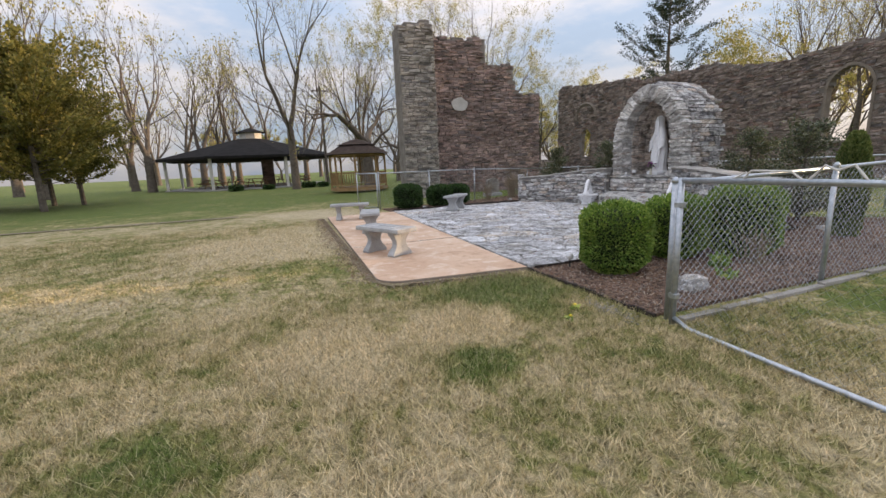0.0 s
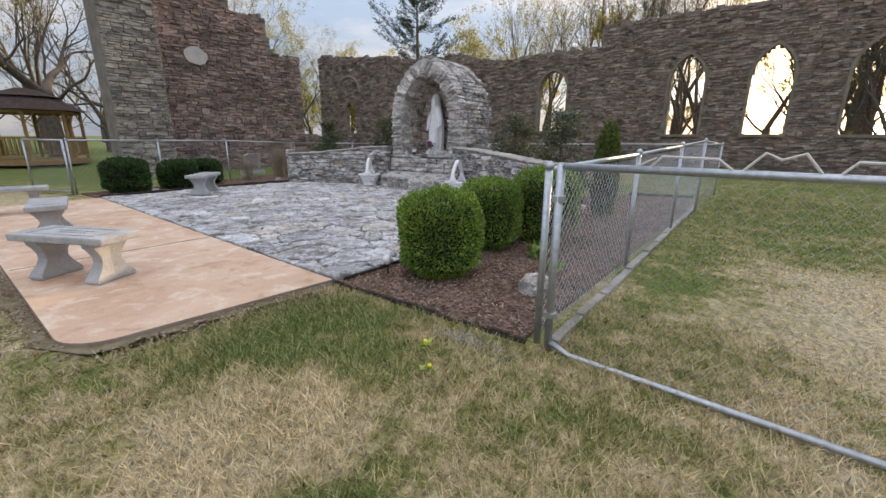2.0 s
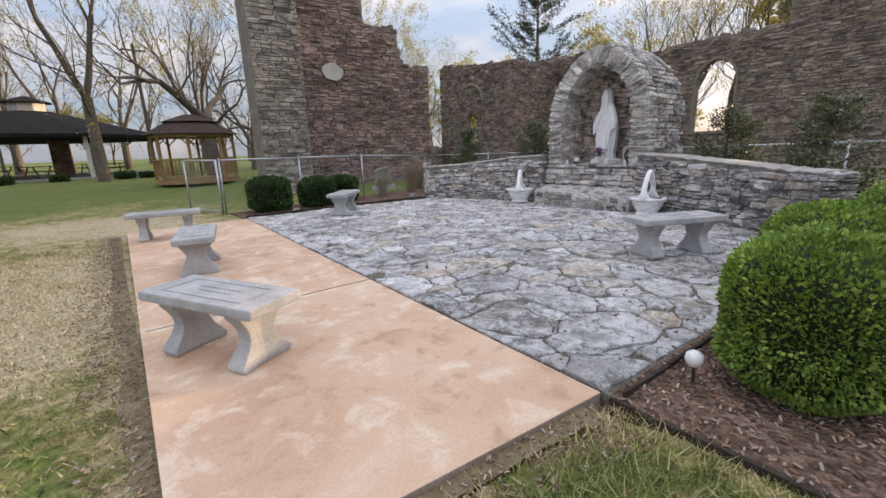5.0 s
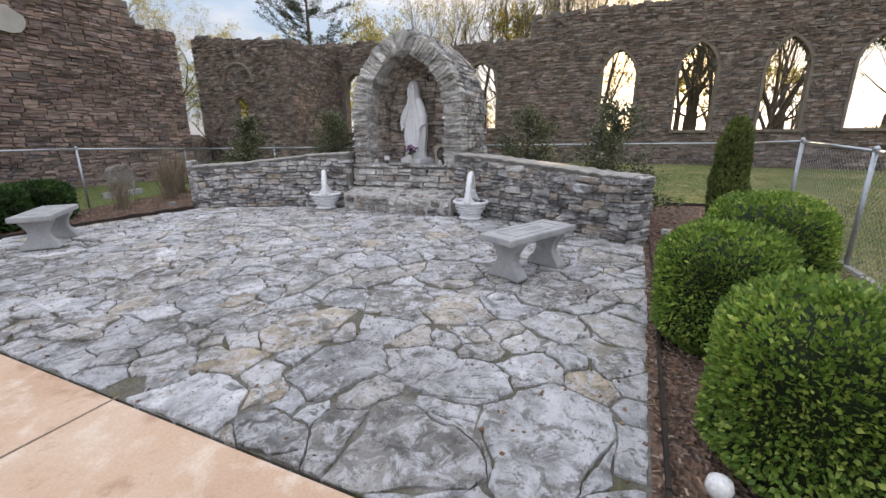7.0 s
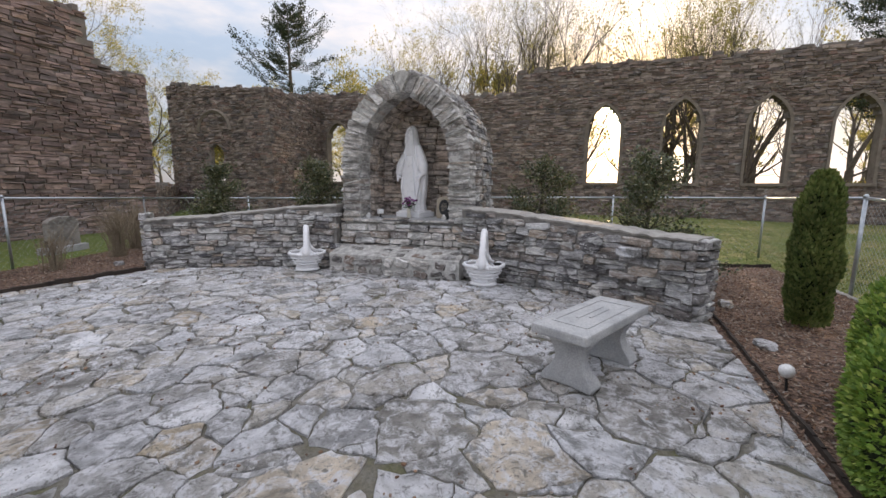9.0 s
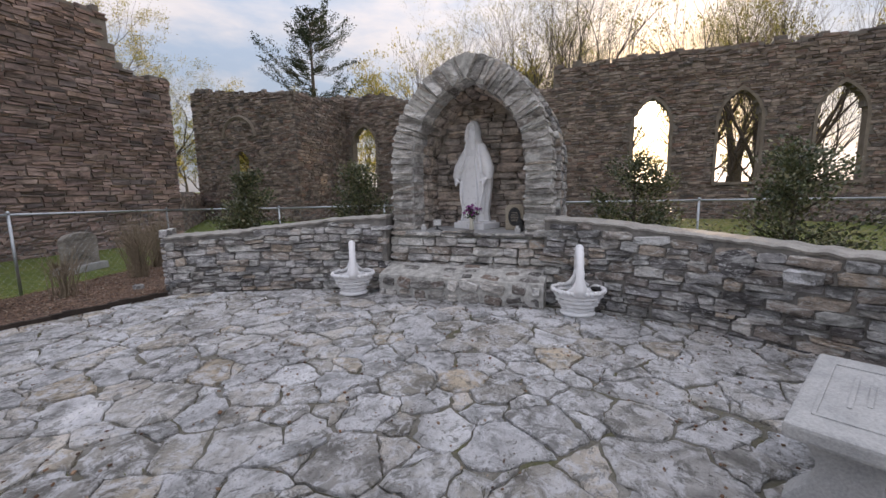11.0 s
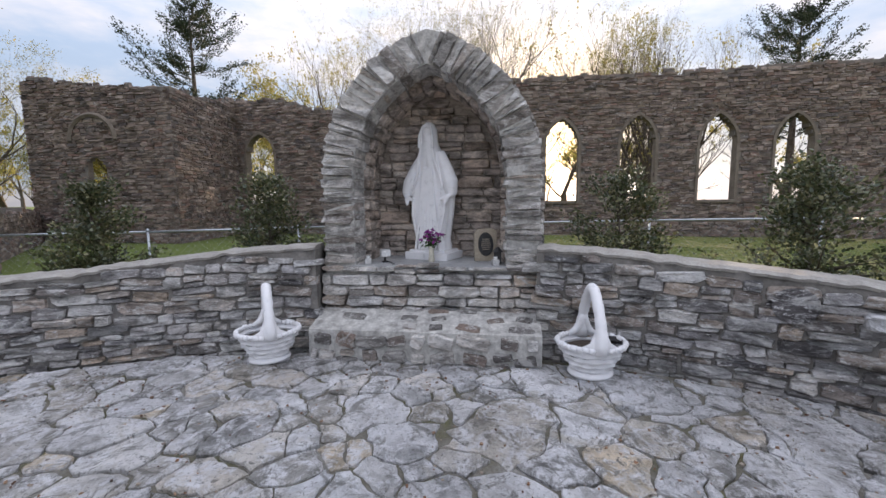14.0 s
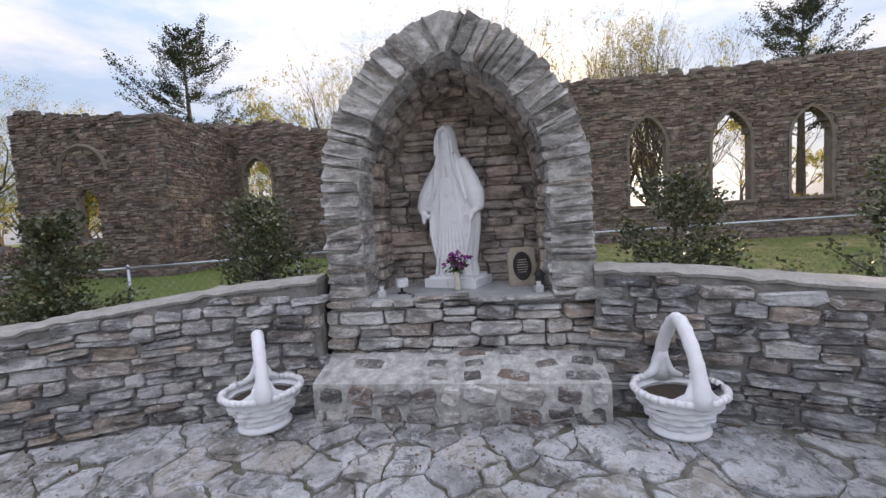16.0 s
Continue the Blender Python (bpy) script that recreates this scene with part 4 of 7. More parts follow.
def window_surround(parent, p0, al, ou, so, sill, spring, apex, w, depth=0.35, band=0.11, mat="dressed_stone"):
    """A dressed band round a pointed opening, standing a little proud, with its reveal."""
    prof = []
    h = apex - spring
    r = (w * w + h * h) / (2 * w)
    a_max = math.acos((r - w) / r)
    path = [(w, sill)] + [(-(r - w) + r * math.cos(a_max * k / 8), spring + r * math.sin(a_max * k / 8)) for k in range(9)]
    outer = [(w + band, sill)] + [(-(r - w) + (r + band) * math.cos(a_max * k / 8), spring + (r + band) * math.sin(a_max * k / 8)) for k in range(8)] + [(0.0, apex + band * 1.25)]
    inner = path[:-1] + [(0.0, apex)]
    inner = inner + [(-x, z) for x, z in inner[-2::-1]]
    outer = outer + [(-x, z) for x, z in outer[-2::-1]]
    n = len(inner)
    verts = []
    for ring, d in ((outer, -0.01), (outer, 0.06), (inner, 0.06), (inner, -depth)):
        for x, z in ring:
            verts.append(p0 + al * (so + x) + Vector((0, 0, z)) + ou * d)
    faces = [(k * n + i, k * n + i + 1, (k + 1) * n + i + 1, (k + 1) * n + i) for k in range(3) for i in range(n - 1)]
    g2 = Geo().add(verts, faces)
    g2.box(p0 + al * so + Vector((0, 0, sill - 0.06)) - ou * 0.12, (0.5, 2 * w + 2 * band, 0.12) if abs(al.y) > 0.5 else (2 * w + 2 * band, 0.5, 0.12))
    return part("surround", g2, mat, parent)


def lerp_top(pts):
    def f(s):
        for (a, za), (c2, zc) in zip(pts, pts[1:]):
            if s <= c2:
                return za + (zc - za) * (s - a) / max(c2 - a, 1e-6)
        return pts[-1][1]
    return f


# the long wall with the lancet windows: it runs along y at x = 24 and its seen face looks to -x
Y0 = 21.0
east_windows = [(Y0 - 19.4, 1.7, 4.0, 5.0, 0.72), (Y0 - 11.75, 1.85, 4.1, 5.08, 0.82), (Y0 - 5.12, 1.68, 4.05, 5.24, 0.72), (Y0 - 1.93, 1.68, 4.1, 5.32, 0.72), (Y0 + 1.28, 1.68, 4.05, 5.26, 0.72), (Y0 + 4.2, 1.7, 4.05, 5.17, 0.72), (Y0 + 10.15, 0.6, 3.5, 4.3, 0.55), (Y0 + 9.95, 5.7, 7.4, 8.2, 0.6)]
east_top = lerp_top([(0, 6.6), (1.2, 6.6), (2.6, 6.65), (4.4, 6.05), (6.2, 5.9), (8.6, 6.05), (11.76, 6.0), (11.8, 6.95), (16, 7.05), (20, 7.0), (24, 7.08), (28.4, 7.2), (29.0, 7.75), (29.5, 8.4), (30.1, 9.7), (31.0, 10.9), (32.5, 12.1), (34, 11.0), (36, 8.5), (40, 7.0)])
wall_east, p0, al, ou = ruin_wall("wall_east", (24, Y0), (24, -16), 0.45, east_top, east_windows, "ruin_stone", "ruined brown fieldstone church wall with pointed lancet openings", high=12.6)
for w in east_windows:
    window_surround(wall_east, p0, al, ou, *w)
# the projecting block on the left of it
w1_top = lerp_top([(0, 6.45), (0.4, 6.6), (3, 6.2), (5, 6.05), (6.5, 5.95)])
wall_w1, q0, ql, qo = ruin_wall("wall_transept", (19.2, 26.4), (19.2, 20.0), 0.22, w1_top, [(3.02, 1.65, 3.1, 3.5, 0.4)], "ruin_stone", "ruined grey fieldstone wall with a narrow slit and a blocked arch")
ruin_wall("wall_return", (19.2, 20.0), (24.0, 20.6), 0.35, lerp_top([(0, 5.95), (2.5, 6.1), (4.8, 6.6)]), [], "ruin_stone", "ruined fieldstone return wall beside the lancet wall")
# outline of the blocked arch
g = Geo()
pts = []
for k in range(15):
    a = math.pi * k / 14
    pts.append(q0 + ql * (3.0 + 1.0 * math.cos(a)) + Vector((0, 0, 4.15 + 0.95 * math.sin(a))) + qo * 0.03)
g.tube(pts, 0.1, 5)
part("blocked_arch", g, "dressed_stone", wall_w1)
# low remnant across the gap, and the far end of the tower wall
ruin_wall("wall_gap", (12.6, 19.6), (19.6, 26.6), 0.5, lambda s: 1.45, [], "ruin_stone", "low broken fieldstone wall across the gap", cell=0.2)

# ---- tower ----
tower_top = lerp_top([(0, 7.2), (3.25, 7.28), (3.3, 6.15), (4.85, 6.1), (4.9, 4.95), (6.3, 4.8)])
wall_tower, t0, tl, to = ruin_wall("wall_tower", (6.3, 19.0), (12.62, 19.0), 0.8, tower_top, [], "ruin_stone_red", "tall broken reddish fieldstone tower wall, stepped top")
g = Geo()
ring = []
for k in range(14):
    a = 2 * math.pi * k / 14
    rr = 1 + 0.25 * noise.noise((math.cos(a) * 2, math.sin(a) * 2, 3))
    ring.append((8.15 + 0.42 * rr * math.cos(a), 18.93, 4.32 + 0.3 * rr * math.sin(a)))
g.add(ring + [(x, 18.88, z) for x, y, z in ring], [tuple(range(14, 28))] + [(i, (i + 1) % 14, 14 + (i + 1) % 14, 14 + i) for i in range(14)])
part("plaster_patch", g, "patch_plaster", wall_tower, "pale plaster patch")
butt_top = lerp_top([(0, 7.35), (0.3, 7.5), (1.3, 7.5), (1.65, 7.2)])
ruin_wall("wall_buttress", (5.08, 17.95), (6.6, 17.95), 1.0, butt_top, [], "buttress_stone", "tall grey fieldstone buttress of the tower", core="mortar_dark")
# same masonry as the front; the paler core paints in the low sun
ruin_wall("wall_buttress_side", (6.62, 17.98), (6.62, 18.95), 0.3, lambda s: 7.3, [], "buttress_stone", "side of the stone buttress, core painted paler for sunlight", core="mortar")

# ---- low curved stone wall ----
AC, AR, AT = Vector((2.19, 8.57, 0)), 6.56, 0.42
A_END = math.asin(3.88 / AR)


def arc_frame(a):
    """Point on the inner face, direction along it, and out of it (towards the patio)."""
    rad = Vector((math.cos(a), math.sin(a), 0))
    return AC + rad * AR, Vector((-rad.y, rad.x, 0)), -rad


def low_top(a):
    s = abs(a) * AR
    end = 1.0 if a > 0 else 1.04
    return 1.23 + (end - 1.23) * smooth01((s - 1.0) / 3.1) + 0.012 * noise.noise((s * 2, a, 3))


low_wall = new("low_wall")
tagged(low_wall, "low curved grey fieldstone wall with mortar cap", "stone wall", kind="structure")
A_IN = 1.085 / AR
for lo, hi in ((-A_END, -A_IN), (A_IN, A_END)):
    g, NA = Geo(), 30
    for i in range(NA + 1):
        a = lo + (hi - lo) * i / NA
        p, al, ou = arc_frame(a)
        zt = low_top(a) - 0.03
        g.v += [tuple(p + Vector((0, 0, 0.02)) - ou * 0.026), tuple(p + Vector((0, 0, zt)) - ou * 0.026), tuple(p - ou * AT + Vector((0, 0, zt))), tuple(p - ou * AT + Vector((0, 0, 0.02)))]
    for i in range(NA):
        for k in range(3):
            g.f.append((i * 4 + k, i * 4 + k + 1, i * 4 + 4 + k + 1, i * 4 + 4 + k))
    g.f += [(3, 2, 1, 0), (NA * 4, NA * 4 + 1, NA * 4 + 2, NA * 4 + 3)]
    part("wall_core", g, "mortar_grey", low_wall)
    # rough mortar cap
    g, NA = Geo(), 90
    for i in range(NA + 1):
        a = lo + (hi - lo) * i / NA
        p, al, ou = arc_frame(a)
        zt = low_top(a)
        j = 0.045 * noise.noise((a * 60, 1, 1))
        k2 = 0.05 * noise.noise((a * 52, 5, 1))
        for d, z in ((-0.01 + j, zt - 0.035 + k2 * 0.5), (0.0 + j, zt - 0.012 + k2 * 0.6), (-0.06 + j, zt + 0.008 + k2 * 0.5), (-AT + 0.06, zt + 0.01 + k2 * 0.4), (-AT - 0.02, zt - 0.05)):
            g.v.append(tuple(p + ou * d + Vector((0, 0, z))))
    for i in range(NA):
        for k in range(4):
            g.f.append((i * 5 + k, i * 5 + 5 + k, i * 5 + 6 + k, i * 5 + k + 1))
    g.f += [(0, 1, 2, 3, 4), (NA * 5 + 4, NA * 5 + 3, NA * 5 + 2, NA * 5 + 1, NA * 5)]
    part("wall_cap", g, "mortar", low_wall, "rough mortar capping")


def lay_low_wall():
    r = random.Random(21)
    half = A_END * AR
    n = 0
    for s, z, ln, h in courses(-half, half, 0.14, 1.3, (0.045, 0.135), (0.13, 0.4), r, 0.13):
        a = s / AR
        if z + h / 2 > low_top(a) - 0.02 or abs(s) < 1.1:
            continue
        p, al, ou = arc_frame(a)
        tilt = r.uniform(-0.1, 0.1)
        d = r.uniform(0.10, 0.15)
        c = p + Vector((0, 0, z)) - ou * (0.062 - 0.026 * r.random())
        rot = Matrix((al, -ou, Vector((0, 0, 1)))).transposed().to_4x4()
        stone(low_wall, Matrix.Translation(c) @ rot @ Matrix.Rotation(tilt, 4, "Y") @ Matrix.Diagonal((ln - 0.008, d, h - 0.006, 1)))
    # the two ends of the wall
    for a, sg in ((-A_END, -1), (A_END, 1)):
        p, al, ou = arc_frame(a)
        for s, z, ln, h in courses(0.02, AT, 0.14, 1.0, (0.07, 0.13), (0.16, 0.34), r):
            c = p - ou * s + Vector((0, 0, z)) + al * sg * 0.01
            ax = -ou * sg
            rot = Matrix((ax * -1, -al * sg, Vector((0, 0, 1)))).transposed().to_4x4()
            stone(low_wall, Matrix.Translation(c) @ rot @ Matrix.Diagonal((ln - 0.01, 0.1, h - 0.008, 1)))
    # a pale block standing out of the face, and a round slab set into it
    p, al, ou = arc_frame(-0.53)
    rot = Matrix((al, -ou, Vector((0, 0, 1)))).transposed().to_4x4()
    stone(low_wall, Matrix.Translation(p + ou * 0.03 + Vector((0, 0, 0.84))) @ rot @ Matrix.Diagonal((0.26, 0.2, 0.11, 1)), "flagstone")
    p, al, ou = arc_frame(-0.456)
    disc = Geo()
    ring = [(0.15 * (1 + 0.06 * noise.noise((math.cos(k * 0.39) * 2, math.sin(k * 0.39) * 2, 1))) * math.cos(k * 2 * math.pi / 16), 0.14 * math.sin(k * 2 * math.pi / 16)) for k in range(16)]
    cc = p + Vector((0, 0, 0.88))
    disc.add([cc + al * x + Vector((0, 0, z)) - ou * 0.02 for x, z in ring] + [cc + al * x * 0.92 + Vector((0, 0, z * 0.92)) + ou * 0.03 for x, z in ring], [tuple(range(16, 32))] + [(i, (i + 1) % 16, 16 + (i + 1) % 16, 16 + i) for i in range(16)])
    part("round_stone", disc, "rubble", low_wall, "round flat slab set in the wall")


# back of the low wall, seen over its ends
items = []
for s, z, ln, h in courses(-A_END * (AR + AT), A_END * (AR + AT), 0.05, 1.2, (0.08, 0.16), (0.2, 0.5), random.Random(5)):
    a = s / (AR + AT)
    if z + h / 2 < low_top(a) - 0.04 and abs(s) > 1.15:
        p, al, ou = arc_frame(a)
        items.append((p - ou * AT + Vector((0, 0, z)), al, Vector((0, 0, 1)), -ou, ln, h))
joined_stones("back_stonework", items, "rubble_joined", low_wall, 0.08)

# ---- grotto ----
GY, GX, GB = 8.54, 8.89, 10.1         # middle, front and back
W_IN, W_OUT, Z_SH, Z_SP, Z_IN, Z_OUT = 0.757, 1.125, 1.005, 1.92, 2.97, 3.34
grotto = new("grotto")
tagged(grotto, "arched grey fieldstone grotto shrine with deep niche", "grotto", kind="structure")


def pointed(w, spring, apex, n):
    """Half of a pointed arch from the springing to the apex: (offset, z, angle)."""
    h = apex - spring
    r = (w * w + h * h) / (2 * w)
    am = math.acos((r - w) / r)
    return [(-(r - w) + r * math.cos(am * k / n), spring + r * math.sin(am * k / n)) for k in range(n + 1)]


def full_profile(w, z_base, apex, n=12):
    half = [(w, z_base)] + pointed(w, Z_SP, apex, n)
    return half + [(-x, z) for x, z in half[-2::-1]]


# body of the vault: outer skin, inner skin, front and back
po, pi = full_profile(W_OUT - 0.03, 0.1, Z_OUT - 0.03), full_profile(W_IN + 0.02, Z_SH, Z_IN + 0.02)
n = len(po)
g = Geo()
g.add([(GX + 0.015, GY + x, z) for x, z in po] + [(GB, GY + x, z) for x, z in po], [(i, i + 1, n + i + 1, n + i) for i in range(n - 1)])
g.add([(GX + 0.015, GY + x, z) for x, z in pi] + [(GB - 0.35, GY + x, z) for x, z in pi], [(n + i, n + i + 1, i + 1, i) for i in range(n - 1)])
g.add([(GX + 0.015, GY + x, z) for x, z in po] + [(GX + 0.015, GY + x, z) for x, z in pi], [(n + i, n + i + 1, i + 1, i) for i in range(n - 1)])
g.add([(GB, GY + x, z) for x, z in po], [tuple(range(n))])
part("vault", g, "mortar_pale", grotto)
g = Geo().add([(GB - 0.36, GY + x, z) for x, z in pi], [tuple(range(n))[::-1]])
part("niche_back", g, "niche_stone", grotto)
# rough stones lining the niche
items = []
r = random.Random(31)
for s, z, ln, h in courses(-0.76, 0.76, Z_SH, Z_IN, (0.07, 0.15), (0.14, 0.4), r):
    if abs(s) + ln * 0.3 < arch_half(z, 0, Z_SP, Z_IN, W_IN):
        items.append((Vector((GB - 0.38, GY + s, z)), Vector((0, -1, 0)), Vector((0, 0, 1)), Vector((-1, 0, 0)), ln, h))
seg = full_profile(W_IN, Z_SH, Z_IN, 9)
for i in range(len(seg) - 1):
    (xa, za), (xb, zb) = seg[i], seg[i + 1]
    tot = math.hypot(xb - xa, zb - za)
    k2 = max(1, round(tot / 0.12))
    t = Vector((0, xb - xa, zb - za)).normalized()
    nrm = Vector((0, -t.z, t.y))
    if nrm.dot(Vector((0, -(xa + xb), 1.9 - (za + zb) / 2))) < 0:
        nrm = -nrm
    for q in range(k2):
        f = (q + 0.5) / k2
        xx = GX + 0.36
        while xx < GB - 0.4:
            ln = r.uniform(0.12, 0.34)
            items.append((Vector((xx + ln / 2, GY + xa + (xb - xa) * f, za + (zb - za) * f)), Vector((1, 0, 0)), t, nrm, ln, tot / k2))
            xx += ln
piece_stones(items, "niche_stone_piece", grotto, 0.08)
# outside of the vault
items = []
seg = full_profile(W_OUT, 0.1, Z_OUT, 10)
for i in range(len(seg) - 1):
    (xa, za), (xb, zb) = seg[i], seg[i + 1]
    tot = math.hypot(xb - xa, zb - za)
    k2 = max(1, round(tot / 0.12))
    t = Vector((0, xb - xa, zb - za)).normalized()
    nrm = Vector((0, t.z, -t.y))
    if nrm.dot(Vector((0, xa + xb, (za + zb) / 2 - 1.7))) < 0:
        nrm = -nrm
    for q in range(k2):
        f = (q + 0.5) / k2
        xx = GX + 0.3
        while xx < GB:
            ln = r.uniform(0.14, 0.4)
            items.append((Vector((xx + ln / 2, GY + xa + (xb - xa) * f, za + (zb - za) * f)), Vector((1, 0, 0)), t, nrm, ln, tot / k2))
            xx += ln
piece_stones(items, "rubble", grotto, 0.09)


def front_rot():
    return Matrix((Vector((0, -1, 0)), Vector((1, 0, 0)), Vector((0, 0, 1)))).transposed().to_4x4()


def lay_grotto():
    r = random.Random(41)
    # jambs
    for sg in (-1, 1):
        z = Z_SH - 0.02
        while z < Z_SP - 0.02:
            h = min(r.uniform(0.045, 0.13), Z_SP - z)
            wd = W_OUT - W_IN + r.uniform(-0.03, 0.02)
            c = Vector((GX + 0.15 + r.uniform(-0.012, 0.012), GY + sg * (W_IN + (W_OUT - W_IN) / 2), z + h / 2))
            stone(grotto, Matrix.Translation(c) @ front_rot() @ Matrix.Rotation(r.uniform(-0.06, 0.06), 4, "Y") @ Matrix.Diagonal((wd, 0.34 + r.uniform(-0.05, 0.05), h - 0.006, 1)), "arch_stone")
            z += h
    # voussoirs
    hi, ho = Z_IN - Z_SP, Z_OUT - Z_SP
    ri = (W_IN ** 2 + hi ** 2) / (2 * W_IN)
    ro = (W_OUT ** 2 + ho ** 2) / (2 * W_OUT)
    am = math.acos((ri - W_IN) / ri)
    for sg in (-1, 1):
        a = 0.0
        while a < am - 0.03:
            da = min(r.uniform(0.045, 0.125), am - a)
            mid = a + da / 2
            ci = ri - W_IN
            pin = (-ci + ri * math.cos(mid), Z_SP + ri * math.sin(mid))
            pout = (-(ro - W_OUT) + ro * math.cos(mid * 0.985), Z_SP + ro * math.sin(mid * 0.985))
            rad = Vector((0, sg * (pout[0] - pin[0]), pout[1] - pin[1]))
            ln = rad.length + r.uniform(-0.03, 0.015)
            rad.normalize()
            tan = Vector((1, 0, 0)).cross(rad)
            c = Vector((GX + 0.15 + r.uniform(-0.008, 0.008), GY + sg * (pin[0] + pout[0]) / 2, (pin[1] + pout[1]) / 2))
            rot = Matrix((rad, Vector((1, 0, 0)), -tan)).transposed().to_4x4()
            if rot.determinant() < 0:
                rot = Matrix((rad, Vector((1, 0, 0)), tan)).transposed().to_4x4()
            stone(grotto, Matrix.Translation(c) @ rot @ Matrix.Diagonal((ln, 0.34 + r.uniform(-0.05, 0.05), da * (ri + ro) / 2 - 0.004, 1)), "arch_stone", "voussoir")
            a += da
    # front below the shelf
    for s, z, ln, h in courses(-1.12, 1.12, 0.5, Z_SH - 0.03, (0.07, 0.14), (0.16, 0.42), r):
        c = Vector((GX - 0.02 + r.uniform(-0.01, 0.02), GY + s, z))
        stone(grotto, Matrix.Translation(c) @ front_rot() @ Matrix.Diagonal((ln - 0.01, 0.12, min(h, Z_SH - 0.02 - z + h / 2) - 0.008, 1)), r.choice(("rubble", "arch_stone")))
    # the step: rounded dark stones bedded in pale mortar, in front and on its sloping top
    for s, z, ln, h in courses(-1.06, 1.07, 0.15, 0.45, (0.12, 0.17), (0.16, 0.32), r):
        c = Vector((8.41 + r.uniform(-0.012, 0.012), GY + s, z))
        turn = Matrix.Rotation(r.uniform(-0.25, 0.25), 4, "Y")
        stone(grotto, Matrix.Translation(c) @ front_rot() @ turn @ Matrix.Diagonal((ln * r.uniform(0.5, 1.0), 0.07, h * r.uniform(0.5, 0.98), 1)), r.choice(("step_stone", "step_stone", "arch_stone")))
    slope = math.atan2(0.13, 0.5)
    for row in range(3):
        for k in range(8):
            if r.random() < 0.45:
                continue
            d = 0.09 + 0.16 * row + r.uniform(-0.02, 0.02)
            c = Vector((8.42 + d, GY - 0.96 + 0.275 * k + r.uniform(-0.05, 0.05), 0.462 + 0.26 * d))
            rot = Matrix.Rotation(-slope, 4, "Y") @ Matrix((Vector((0, -1, 0)), Vector((0, 0, -1)), Vector((1, 0, 0)))).transposed().to_4x4()
            stone(grotto, Matrix.Translation(c) @ rot @ Matrix.Rotation(r.uniform(-0.3, 0.3), 4, "Y") @ Matrix.Diagonal((r.uniform(0.13, 0.26), 0.035, r.uniform(0.08, 0.13), 1)), "step_stone")


g = Geo()
g.add([(8.42, GY - 1.09, 0), (8.42, GY + 1.09, 0), (8.42, GY + 1.09, 0.47), (8.42, GY - 1.09, 0.47), (8.92, GY - 1.09, 0.6), (8.92, GY + 1.09, 0.6), (8.92, GY + 1.09, 0), (8.92, GY - 1.09, 0)],
      [(0, 3, 2, 1), (3, 4, 5, 2), (0, 7, 4, 3), (1, 2, 5, 6)])
part("step_core", g, "mortar_pale", grotto)
g = Geo().box((GX + 0.62, GY, 0.5), (1.18, 2.2, 0.96))
part("base_core", g, "mortar_pale", grotto)
g = Geo().box((GX + 0.43, GY, Z_SH - 0.012), (0.9, 2 * W_IN + 0.1, 0.05))
part("shelf", g, "cast_concrete", grotto, "pale concrete shelf", bevel=0.01)

